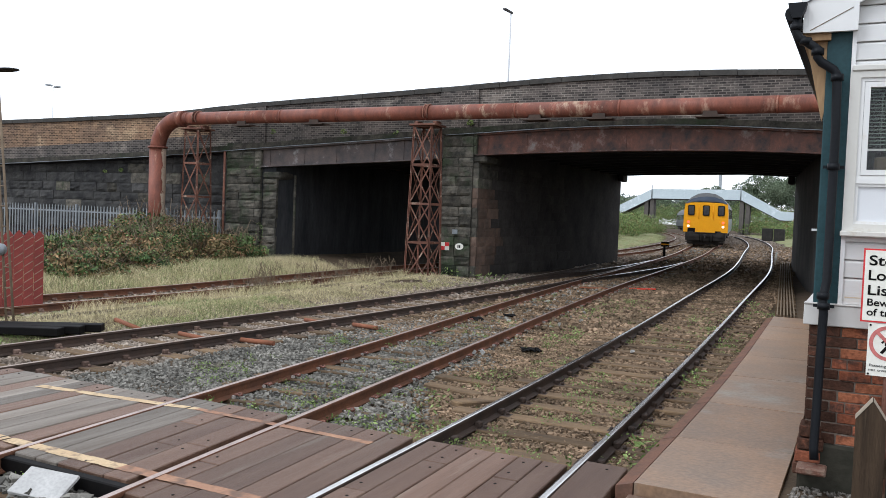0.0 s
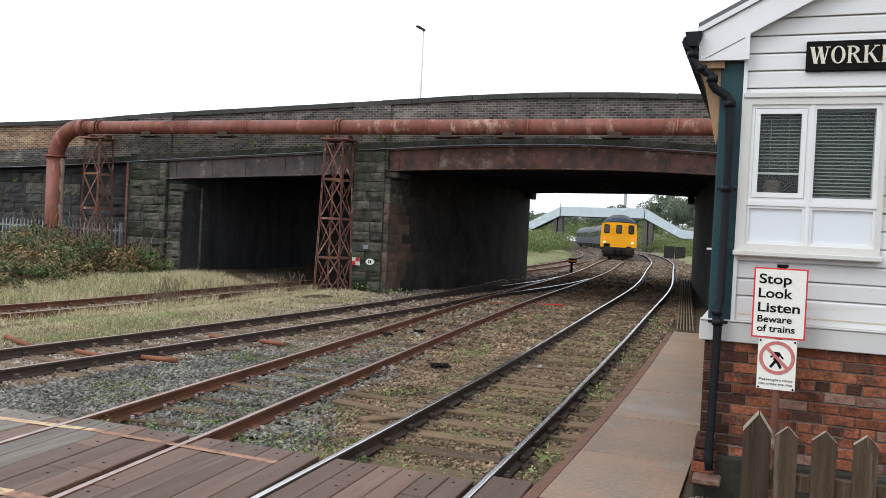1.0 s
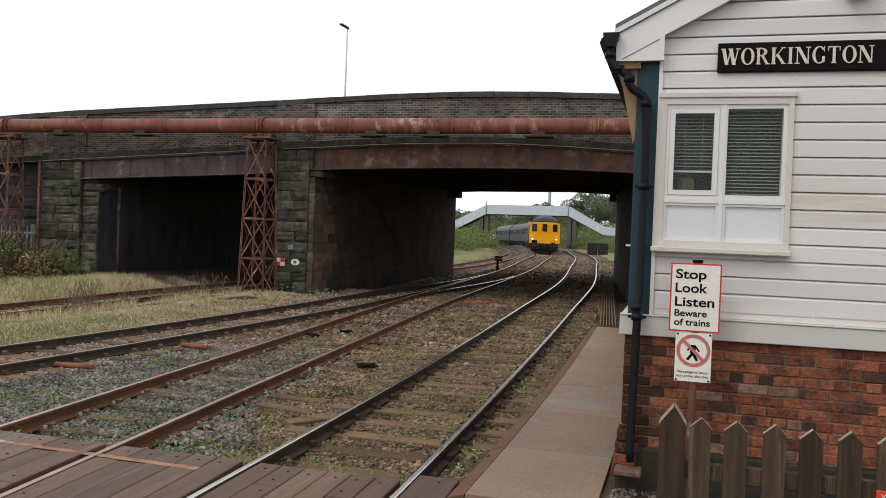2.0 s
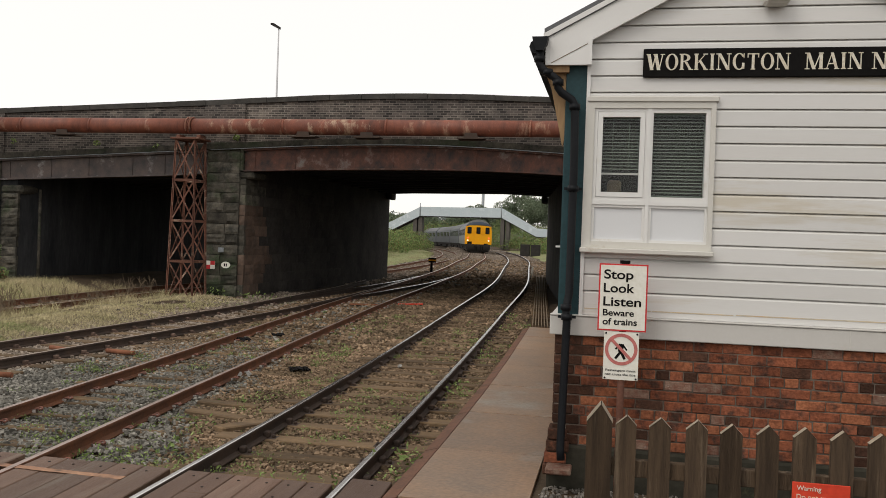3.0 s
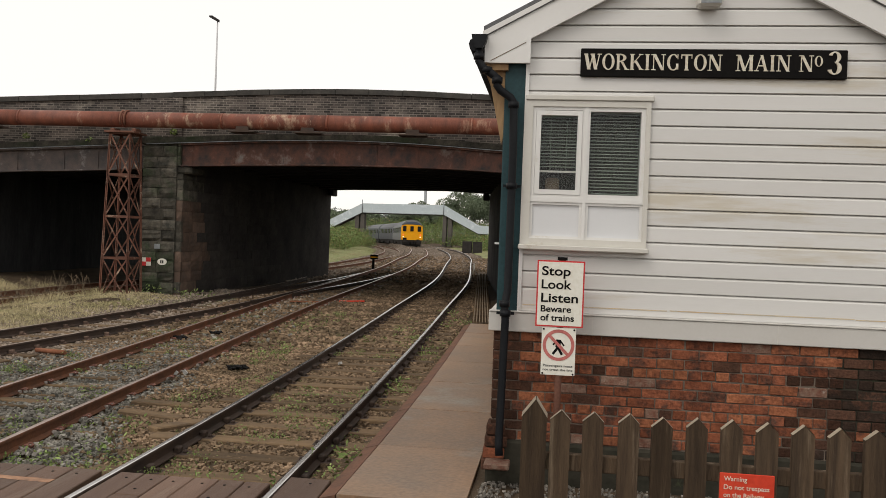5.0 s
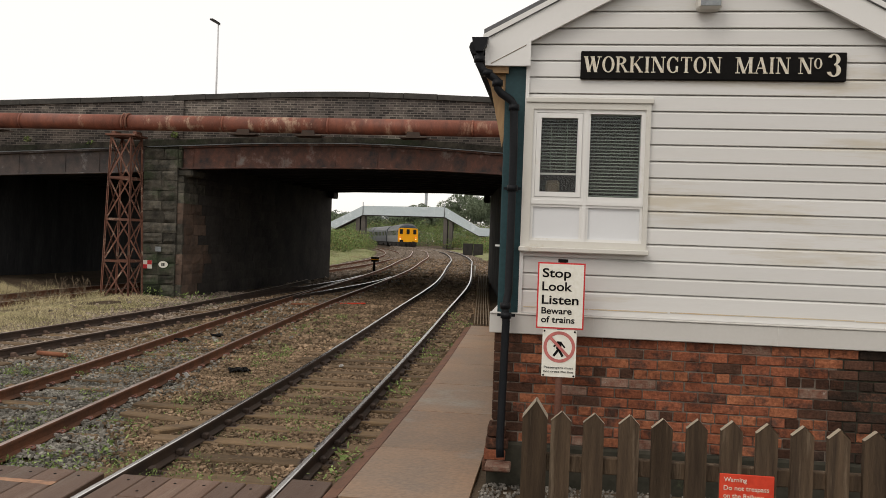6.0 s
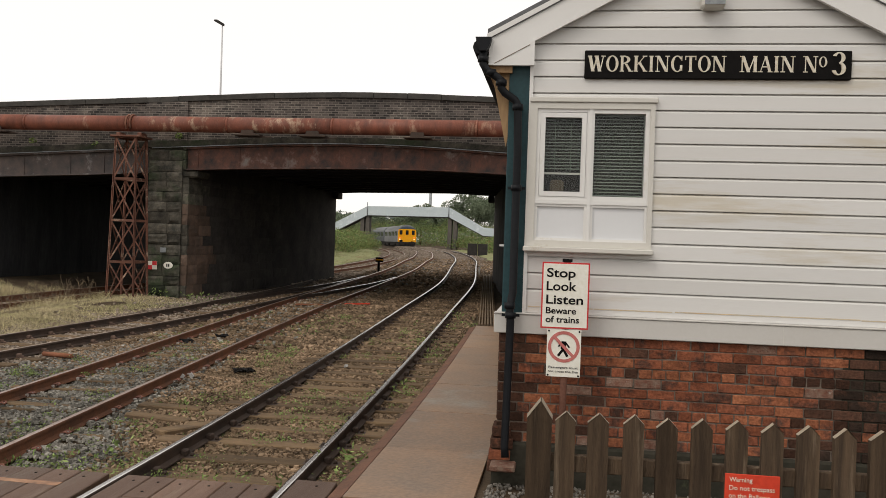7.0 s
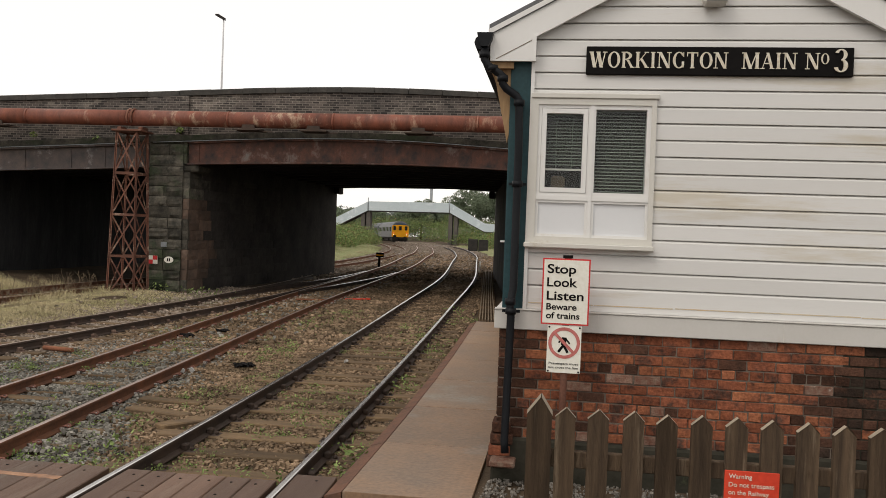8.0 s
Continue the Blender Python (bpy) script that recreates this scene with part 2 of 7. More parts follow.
M_FENCE = mat("weathered_fence", (0.120, 0.082, 0.053), (0.046, 0.033, 0.024), 0.9, 2.5, bump=0.9, per_piece=0.30, stretch=(10, 10, 0.6), stain=(0.180, 0.135, 0.093), stain_scale=1.4, stain_at=0.56, spec=0.08)
M_FENCECUT = mat("pale_cut_edge", (0.34, 0.28, 0.21), (0.22, 0.18, 0.135), 0.8, 6.0)
M_SIGNWHITE = mat("sign_white", (0.80, 0.78, 0.70), (0.74, 0.72, 0.64), 0.4, 2.0, bump=0)
M_SIGNRED = mat("sign_red", (0.62, 0.05, 0.05), (0.52, 0.04, 0.045), 0.4, 3.0, bump=0)
M_SIGNDULLRED = mat("sign_faded_red", (0.52, 0.17, 0.15), (0.45, 0.14, 0.13), 0.45, 3.0, bump=0)
M_WARNRED = mat("warning_red", (0.66, 0.07, 0.035), (0.58, 0.055, 0.03), 0.4, 3.0, bump=0)
M_BLACK = mat("black_paint", (0.006, 0.0055, 0.0055), (0.010, 0.009, 0.0085), 0.6, 6.0, bump=0.05, spec=0.06)
M_LETTER = mat("aged_white_letter", (0.72, 0.69, 0.60), (0.58, 0.50, 0.38), 0.5, 30.0, bump=0)
M_TRAINYELLOW = mat("train_yellow", (0.88, 0.39, 0.012), (0.80, 0.35, 0.012), 0.35, 1.0, bump=0)
M_CABDOME = mat("cab_dome_blue", (0.055, 0.07, 0.095), (0.04, 0.05, 0.07), 0.4, 1.0, bump=0)
M_TRAINGREY = mat("coach_grey", (0.22, 0.225, 0.225), (0.16, 0.165, 0.168), 0.45, 0.8, bump=0)
M_TRAINROOF = mat("coach_roof", (0.15, 0.155, 0.16), (0.11, 0.11, 0.115), 0.6, 0.8, bump=0)
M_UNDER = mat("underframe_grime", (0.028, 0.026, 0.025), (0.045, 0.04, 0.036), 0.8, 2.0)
M_STEELGREY = mat("galvanised_steel", (0.30, 0.32, 0.33), (0.22, 0.235, 0.245), 0.5, 3.0, metal=0.3, bump=0.05)
M_FOOTBRIDGE = mat("pale_footbridge_paint", (0.56, 0.62, 0.64), (0.46, 0.53, 0.56), 0.5, 0.5, bump=0.05, stain=(0.74, 0.78, 0.80), stain_scale=0.5, stain_at=0.55)
M_FOOTPIER = mat("weathered_concrete", (0.135, 0.120, 0.105), (0.085, 0.078, 0.070), 0.9, 1.5)
M_LEAF = mat("leaf", (0.075, 0.130, 0.045), (0.175, 0.220, 0.085), 0.6, 1.3, per_piece=0.6, bump=0)
M_LEAFDARK = mat("dark_bramble_leaf", (0.030, 0.058, 0.022), (0.065, 0.095, 0.036), 0.7, 1.5, per_piece=0.5, bump=0)
M_LEAFRUST = mat("bramble_leaf", (0.18, 0.16, 0.072), (0.27, 0.150, 0.085), 0.75, 1.2, per_piece=0.55, bump=0)
# tree leaf lightened so that its colour carries the haze
M_LEAFHAZE = mat("far_tree_leaf", (0.12, 0.155, 0.10), (0.165, 0.195, 0.125), 0.8, 0.3, per_piece=0.3, bump=0)
M_BARK = mat("bark", (0.085, 0.065, 0.045), (0.05, 0.04, 0.03), 0.9, 4.0)
M_REDFENCE = mat("red_brown_boards", (0.26, 0.055, 0.045), (0.19, 0.045, 0.038), 0.6, 3.0, per_piece=0.12)
M_GRAVEL = mat("pale_gravel", (0.22, 0.20, 0.175), (0.13, 0.118, 0.10), 0.9, 6.0, bump=0.9, fine=60, per_piece=0.5)
M_ROAD = mat("asphalt", (0.05, 0.05, 0.052), (0.065, 0.063, 0.06), 0.9, 3.0)


def glass_material(name, tint, rough=0.05):
    m = bpy.data.materials.new(name)
    m.use_nodes = True
    b = m.node_tree.nodes["Principled BSDF"]
    b.inputs["Base Color"].default_value = (*tint, 1)
    b.inputs["Roughness"].default_value = rough
    b.inputs["Transmission Weight"].default_value = 1.0
    b.inputs["IOR"].default_value = 1.3
    return m


def glow_material(name, col, power):
    m = bpy.data.materials.new(name)
    m.use_nodes = True
    b = m.node_tree.nodes["Principled BSDF"]
    b.inputs["Base Color"].default_value = (*col, 1)
    b.inputs["Emission Color"].default_value = (*col, 1)
    b.inputs["Emission Strength"].default_value = power
    return m


M_GLASS = glass_material("window_glass", (0.9, 0.93, 0.93))
M_DARKGLASS = mat("dark_cab_glass", (0.012, 0.013, 0.016), (0.02, 0.02, 0.023), 0.08, 2.0, bump=0, spec=0.6)
M_HEADLIGHT = glow_material("lit_marker_lamp", (1.0, 0.80, 0.55), 0.9)
M_TAILLIGHT = glow_material("lit_tail_lamp", (1.0, 0.12, 0.05), 1.2)


# ---- mesh helpers ----
def mesh_of(name, bm, material, smooth=False):
    me = bpy.data.meshes.new(name)
    bm.normal_update()
    bm.to_mesh(me)
    bm.free()
    for m in (material if isinstance(material, (list, tuple)) else [material]):
        me.materials.append(m)
    if smooth:
        for p in me.polygons:
            p.use_smooth = True
    return me


def part(name, bm, material, parent, label="", smooth=False):
    ob = new(name, bm if isinstance(bm, bpy.types.Mesh) else mesh_of(name, bm, material, smooth))
    ob.parent = parent
    return tagged(ob, label)


def thing(name, label, category, group="", m=None, kind=""):
    ob = new(name)
    ob.empty_display_size = 0.2
    if m is not None:
        ob.matrix_basis = m
    return tagged(ob, label, category, group, kind)


def box(bm, x0, x1, y0, y1, z0, z1, bevel=0.0, jitter=0.0, mi=0):
    j = lambda: random.uniform(-jitter, jitter)
    b = bevel
    if b <= 0:
        vs = [bm.verts.new((x + j(), y + j(), z + j())) for z in (z0, z1) for x, y in ((x0, y0), (x1, y0), (x1, y1), (x0, y1))]
        fs = [bm.faces.new([vs[i] for i in f]) for f in ((3, 2, 1, 0), (4, 5, 6, 7), (0, 1, 5, 4), (1, 2, 6, 5), (2, 3, 7, 6), (3, 0, 4, 7))]
    else:
        tmp = bmesh.new()
        box(tmp, x0, x1, y0, y1, z0, z1, 0, jitter)
        bmesh.ops.bevel(tmp, geom=list(tmp.edges), offset=b, segments=1, affect='EDGES')
        mp = {v: bm.verts.new(v.co) for v in tmp.verts}
        fs = [bm.faces.new([mp[v] for v in f.verts]) for f in tmp.faces]
        tmp.free()
    for f in fs:
        f.material_index = mi
    return fs


def tube(bm, pts, r, seg=10, cap=True, mi=0):
    """A round bar through points; r may be a list."""
    pts = [Vector(p) for p in pts]
    rs = r if isinstance(r, (list, tuple)) else [r] * len(pts)
    rings = []
    side = None
    for i, p in enumerate(pts):
        d = (pts[min(i + 1, len(pts) - 1)] - pts[max(i - 1, 0)]).normalized()
        if side is None:
            side = d.cross(Vector((0, 0, 1)) if abs(d.z) < 0.9 else Vector((1, 0, 0))).normalized()
        side = (side - d * side.dot(d)).normalized()
        up = d.cross(side)
        rings.append([bm.verts.new(p + rs[i] * (math.cos(a) * side + math.sin(a) * up)) for a in (2 * math.pi * k / seg for k in range(seg))])
    for a, b in zip(rings, rings[1:]):
        for k in range(seg):
            f = bm.faces.new((a[k], a[(k + 1) % seg], b[(k + 1) % seg], b[k]))
            f.material_index = mi
            f.smooth = True
    if cap:
        bm.faces.new(rings[0][::-1]).material_index = mi
        bm.faces.new(rings[-1]).material_index = mi


def bar(bm, p, q, w, h, up=(0, 0, 1)):
    """A rectangular bar from p to q."""
    p, q = Vector(p), Vector(q)
    d = (q - p).normalized()
    s = d.cross(Vector(up))
    s = (s if s.length > 1e-3 else d.cross(Vector((0, 1, 0)))).normalized() * w / 2
    u = s.cross(d).normalized() * h / 2
    vs = [bm.verts.new(c + a * s + b * u) for c in (p, q) for a, b in ((-1, -1), (1, -1), (1, 1), (-1, 1))]
    for f in ((3, 2, 1, 0), (4, 5, 6, 7), (0, 1, 5, 4), (1, 2, 6, 5), (2, 3, 7, 6), (3, 0, 4, 7)):
        bm.faces.new([vs[i] for i in f])


def strip(bm, xs, top, bottom, y0, y1, mi=0):
    """A wall along x whose top and bottom follow functions of x."""
    secs = [[bm.verts.new(c) for c in ((x, y0, bottom(x)), (x, y1, bottom(x)), (x, y1, top(x)), (x, y0, top(x)))] for x in xs]
    for a, b in zip(secs, secs[1:]):
        for i in range(4):
            f = bm.faces.new((a[i], b[i], b[(i + 1) % 4], a[(i + 1) % 4]))
            f.material_index = mi
    bm.faces.new(secs[0])
    bm.faces.new(secs[-1][::-1])


def outline(bm, pts, y0, y1, mi=0):
    """A flat shape given in x and z, thickened from y0 to y1."""
    a = [bm.verts.new((x, y0, z)) for x, z in pts]
    b = [bm.verts.new((x, y1, z)) for x, z in pts]
    fs = [bm.faces.new(a), bm.faces.new(b[::-1])]
    for i in range(len(pts)):
        j = (i + 1) % len(pts)
        fs.append(bm.faces.new((a[j], a[i], b[i], b[j])))
    for f in fs:
        f.material_index = mi


def smooth_line(knots):
    """A smooth function through (u, v) knots: cubic with finite-difference slopes, straight beyond the ends."""
    us, vs = [k[0] for k in knots], [k[1] for k in knots]
    n = len(us)
    sl = []
    for i in range(n):
        a, b = max(i - 1, 0), min(i + 1, n - 1)
        sl.append((vs[b] - vs[a]) / (us[b] - us[a]))

    def f(u):
        if u <= us[0]:
            return vs[0] + sl[0] * (u - us[0])
        if u >= us[-1]:
            return vs[-1] + sl[-1] * (u - us[-1])
        i = max(j for j in range(n - 1) if us[j] <= u)
        h = us[i + 1] - us[i]
        s = (u - us[i]) / h
        return (vs[i] * (1 + 2 * s) * (1 - s) ** 2 + sl[i] * h * s * (1 - s) ** 2 + vs[i + 1] * s * s * (3 - 2 * s) + sl[i + 1] * h * s * s * (s - 1))
    return f


def text_mesh(body, size, extrude=0.002, align='LEFT', bold=0.0):
    cu = bpy.data.curves.new("writing", 'FONT')
    cu.body, cu.size, cu.extrude, cu.align_x, cu.align_y = body, size, extrude, align, 'BOTTOM_BASELINE'
    cu.offset = bold
    ob = bpy.data.objects.new("writing", cu)
    me = bpy.data.meshes.new_from_object(ob)
    bpy.data.objects.remove(ob)
    return me


def writing(body, x, y, z, height, width, material, parent, bars=(), bold=0.0):
    """Lettering that faces -y, fitted to a height of its capitals and a width, its lower left corner at x, z."""
    me = text_mesh(body, 1.0, 0.0, bold=bold)
    vs = [v.co.copy() for v in me.vertices]
    x0, x1 = min(v.x for v in vs), max(v.x for v in vs)
    cap = text_mesh("H", 1.0, 0.0)
    hc = max(v.co.y for v in cap.vertices)
    sx, sz = width / (x1 - x0), height / hc
    bm = bmesh.new()
    bm.from_mesh(me)
    for v in bm.verts:
        v.co = Vector((x + (v.co.x - x0) * sx, y, z + v.co.y * sz))
    ext = bmesh.ops.extrude_face_region(bm, geom=list(bm.faces))
    for g in ext["geom"]:
        if isinstance(g, bmesh.types.BMVert):
            g.co.y += 0.003
    for b in bars:
        box(bm, *b)
    return part("writing", bm, material, parent)


# ---- plan: levels and track lines ----
rail_level = smooth_line([(-60, 0.0), (0, 0.0), (9, 0.0), (20, 0.15), (32, 0.34), (55, 0.85), (90, 1.06), (130, 1.08), (300, 1.1)])
main_line = smooth_line([(-40, 1.9), (-12, 1.13), (0, 0.755), (10.6, 0.31), (17.6, 0.0), (32, -0.69), (46, -1.95), (55, -2.8), (68, -4.6), (84, -7.3), (104, -11.6), (129, -18.0), (160, -28.0), (200, -43.0)])
second_line = smooth_line([(-40, 1.2), (-12, -0.75), (0, -2.13), (5, -2.72), (10, -3.24), (14, -3.58), (20, -4.0), (30, -4.45), (41, -4.95), (50, -5.78), (58.7, -6.63), (67.4, -7.9), (81.1, -10.1), (90.6, -12.06), (109.3, -16.5), (123.3, -20.4), (150, -29.5), (200, -48.0)])
third_line = smooth_line([(-40, -7.5), (-12, -7.2), (2, -6.82), (5, -6.72), (9, -6.5), (13.5, -6.15), (18, -5.85), (28, -6.0), (39, -7.0), (50, -8.0), (62, -9.2), (77, -11.7), (95, -16.2), (125, -25)])
siding_line = smooth_line([(-40, -12.6), (7, -12.15), (11, -12.0), (15, -11.85), (28, -11.2), (36, -10.55), (43, -9.75), (50, -9.5), (58, -9.75), (66, -10.5), (76, -12.0), (90, -15.0), (110, -20.5), (125, -25.5)])
siding_level = smooth_line([(-60, 0.0), (9, 0.0), (20, 0.15), (36, 0.20), (45, 0.36), (55, 0.55), (70, 0.72), (90, 0.86), (110, 0.95), (300, 1.05)])


# ---- ground ----
def clamp01(v):
    return max(0.0, min(1.0, v))


def ground_height(x, y):
    z = rail_level(min(y, 300)) - 0.19
    if x > 1.7 and y < 24:
        z += 0.16 * clamp01((x - 1.7) / 0.5)
    if x > 3.05 and y < 14:
        z += 0.13 * clamp01((x - 3.05) / 0.2)
    if x < -8:
        z += 0.10 * clamp01((-8 - x) / 1.2) * (clamp01((x + 10.9) / 0.5) if y < 22 else 1)
    if x < -12.9:
        z += 0.25 * clamp01((-12.9 - x) / 2)
    if y > 40:
        c = main_line(min(y, 200))
        if x > c + 4:
            z += 0.9 * clamp01((x - c - 4) / 10)
        if x < c - 12:
            z += 0.5 * clamp01((c - 12 - x) / 6)
    # the siding runs lower than the other tracks beyond the bridge
    if 20 < y < 300:
        g = clamp01((max(second_line(min(y, 200)) - 1.6, -9.0 if y < 40 else -99) - x) / 0.7) * clamp01((y - 20) / 5) * clamp01((135 - y) / 20)
        if g > 0:
            low = siding_level(y) - 0.19 + 0.5 * clamp01((siding_line(min(y, 125)) - 2.4 - x) / 5)
            z += (low - z) * g
    return z + 0.025 * noise.noise((x * 0.9, y * 0.9, 0)) * (1 if y > -3 else 0.3)


def axis_lines(fine0, fine1, step, far):
    out = list(np.arange(fine0, fine1 + 1e-6, step))
    d, lo, hi = step, fine0, fine1
    while hi < far:
        d *= 1.35
        hi += d
        out.append(hi)
    d = step
    while lo > -far:
        d *= 1.35
        lo -= d
        out.append(lo)
    return sorted(out)


gx, gy = axis_lines(-18, 6, 0.4, 1500), axis_lines(-3, 90, 0.55, 1500)
ground_mesh = bpy.data.meshes.new("ground")
ground_mesh.from_pydata([(x, y, ground_height(x, y)) for y in gy for x in gx], [], [(j * len(gx) + i, j * len(gx) + i + 1, (j + 1) * len(gx) + i + 1, (j + 1) * len(gx) + i) for j in range(len(gy) - 1) for i in range(len(gx) - 1)])
ground_mesh.materials.append(M_EARTH)
for p_ in ground_mesh.polygons:
    p_.use_smooth = True
tagged(new("ground", ground_mesh), "brown stony ground and ballast bed with patches of weeds", "ground", kind="structure")


# ---- railway tracks ----
RAIL = [(-0.07, -0.159), (0.07, -0.159), (0.07, -0.148), (0.012, -0.125), (0.010, -0.045), (0.035, -0.036), (0.035, -0.013), (0.029, -0.004), (0.017, 0.0), (-0.017, 0.0), (-0.029, -0.004), (-0.035, -0.013), (-0.035, -0.036), (-0.010, -0.045), (-0.012, -0.125), (-0.07, -0.148)]


def rail_piece(parent, line, off, ys, side_mat, top_mat, level):
    verts, faces, mis = [], [], []
    n = len(RAIL)
    for k, y in enumerate(ys):
        x, z = line(y), level(y)
        dx = (line(y + 0.3) - line(y - 0.3)) / 0.6
        nx, ny = 1 / math.hypot(1, dx), -dx / math.hypot(1, dx)
        for u, w in RAIL:
            verts.append((x + nx * (off + u), y + ny * (off + u), z + w))
        if k:
            for i in range(n):
                j = (i + 1) % n
                a, b = (k - 1) * n, k * n
                faces.append((a + i, b + i, b + j, a + j))
                mis.append(1 if i in (7, 8, 9) else 0)
    me = bpy.data.meshes.new("rail")
    me.from_pydata(verts, [], faces)
    me.materials.append(side_mat)
    me.materials.append(top_mat)
    me.polygons.foreach_set("material_index", mis)
    return part("rail", me, None, parent)


def sleeper_mesh():
    bm = bmesh.new()
    box(bm, -1.28, 1.28, -0.125, 0.125, -0.30, -0.152, bevel=0.012)
    return mesh_of("sleeper", bm, M_SLEEPER)


def chair_mesh(material):
    """A cast rail chair with two coach screws, on both sides of the rail."""
    bm = bmesh.new()
    box(bm, -0.19, 0.19, -0.085, 0.085, -0.165, -0.150, bevel=0.006)
    for s in (-1, 1):
        box(bm, min(s * 0.03, s * 0.10), max(s * 0.03, s * 0.10), -0.05, 0.05, -0.152, -0.085, bevel=0.012)
        tube(bm, [(s * 0.145, 0, -0.152), (s * 0.145, 0, -0.118)], [0.025, 0.018], 6)
    return mesh_of("chair", bm, material)


SLEEPER = sleeper_mesh()
SLEEPERS = []  # x, y of every sleeper and how bare of ballast it lies
CHAIR = chair_mesh(M_CHAIR)


def clip_mesh():
    """Sprung steel clips with pale insulators on a base plate, both sides of the rail."""
    bm = bmesh.new()
    box(bm, -0.17, 0.17, -0.08, 0.08, -0.165, -0.152, bevel=0.005)
    for s in (-1, 1):
        for dy in (-0.035, 0.035):
            tube(bm, [(s * 0.06, dy, -0.135), (s * 0.095, dy, -0.105), (s * 0.13, dy * 1.2, -0.10), (s * 0.15, dy * 0.6, -0.13)], 0.011, 6)
        tube(bm, [(s * 0.15, -0.03, -0.12), (s * 0.165, 0, -0.105), (s * 0.15, 0.03, -0.12)], 0.011, 6)
        box(bm, s * 0.09 - 0.02, s * 0.09 + 0.02, -0.075, -0.045, -0.152, -0.118, mi=1)
        box(bm, s * 0.09 - 0.02, s * 0.09 + 0.02, 0.045, 0.075, -0.152, -0.118, mi=1)
    return mesh_of("rail_clip", bm, [M_CLIP, M_INSULATOR])


CLIP = clip_mesh()


def track(label, line, y0, y1, side_mat, top_mat, sleepers_to, chairs_to, spacing=0.71, sleepers_from=None, phase=0.0, bare=0.9, fixing=None, level=rail_level):
    t = thing("railway_track", label, "track", "tracks beside the crossing", kind="structure")
    ys = list(np.arange(y0, min(y1, 30), 0.8)) + list(np.arange(max(30, y0), y1 + 0.1, 2.0))
    for off in (-0.7525, 0.7525):
        rail_piece(t, line, off, ys, side_mat, top_mat, level)
    y = (y0 if sleepers_from is None else sleepers_from) + phase
    while y < sleepers_to:
        if not (-0.75 < y < 1.6):
            dx = (line(y + 0.3) - line(y - 0.3)) / 0.6
            m = Matrix.Translation((line(y) + random.uniform(-0.03, 0.03), y, level(y))) @ pose(0, 0, 0, 0, 0, -math.degrees(math.atan(dx)) + random.uniform(-0.8, 0.8))
            SLEEPERS.append((line(y), y, bare))
            s = part("sleeper", SLEEPER, None, t)
            s.matrix_basis = m
            if y < chairs_to:
                for off in (-0.7525, 0.7525):
                    c = part((fixing or CHAIR).name, fixing or CHAIR, None, t)
                    c.matrix_basis = m @ pose(off, 0, 0)
        y += spacing
    return t


track("polished running rails on mossy timber sleepers in brown ballast", main_line, -14, 190, M_RAILDARK, M_RAILTOP, 70, 26, sleepers_from=-10, bare=0.75, fixing=chair_mesh(M_RAILDARK))
track("rust-brown rails with cast chairs in grey weedy ballast", second_line, -14, 190, M_RAILSIDE, M_RAILTOPWARM, 70, 26, sleepers_from=-10, phase=0.3, bare=0.12, fixing=CLIP)
track("dark worn rails on old sleepers beside dry grass", third_line, -14, 30, M_RAILDARK, M_RAILTOPRUST, 29, 24, sleepers_from=-10, phase=0.5, bare=0.5)
track("overgrown rusty siding rails in dry grass", siding_line, -14, 122, M_RAILSIDE, M_RAILTOPRUST, 70, 20, sleepers_from=-2, phase=0.1, bare=0.5, level=siding_level)
link_line = smooth_line([(17, -5.95), (21, -5.62), (26, -5.1), (31, -4.72), (36, -4.72)])
track("rusty turnout rails joining two tracks under the bridge", link_line, 17.5, 35, M_RAILDARK, M_RAILTOP, 0, 0)


# ---- road bridge ----
FACE = 20.5
BACK = 37.3
parapet_top = smooth_line([(-60, 5.7), (-33.8, 5.89), (-28, 5.94), (-22.8, 6.04), (-18.8, 6.27), (-14.2, 6.45), (-9.7, 6.62), (-5.4, 6.80), (-2.1, 6.84), (1.9, 6.72), (8, 6.45), (30, 5.6)])
string_top = smooth_line([(-60, 3.1), (-33.8, 3.80), (-27.9, 4.01), (-22.7, 4.22), (-17.6, 4.52), (-14.2, 4.70), (-10.8, 4.88), (-8.4, 5.00), (-5.3, 5.14), (-1.7, 5.17), (2.3, 4.97), (8, 4.6), (30, 3.4)])
girder_foot = smooth_line([(-17.6, 3.77), (-13.6, 3.94), (-11, 4.05), (-8.3, 4.24), (-5.3, 4.34), (-2.5, 4.39), (0, 4.38), (2.3, 4.30), (5, 4.1)])
PIER0, PIER1 = -9.75, -8.55
ABUT0, ABUT1 = -19.55, -17.35
flank = lambda y: -8.4 + (y - FACE) * 0.55 / 16.8
right_face = lambda y: 2.45 - (y - FACE) * 1.95 / 16.8

bridge = thing("road_bridge", "soot-blackened stone and iron road bridge with a brick parapet", "bridge")


def span(a, b, step):
    n = max(1, int(round((b - a) / step)))
    return [a + (b - a) * i / n for i in range(n + 1)]


def wall_prism(name, pts, z0, z1, material, label=""):
    bm = bmesh.new()
    lo = [bm.verts.new((x, y, z0)) for x, y in pts]
    hi = [bm.verts.new((x, y, z1)) for x, y in pts]
    bm.faces.new(lo[::-1])
    bm.faces.new(hi)
    for i in range(len(pts)):
        j = (i + 1) % len(pts)
        bm.faces.new((lo[i], lo[j], hi[j], hi[i]))
    bmesh.ops.recalc_face_normals(bm, faces=bm.faces)
    return part(name, bm, material, bridge, label)


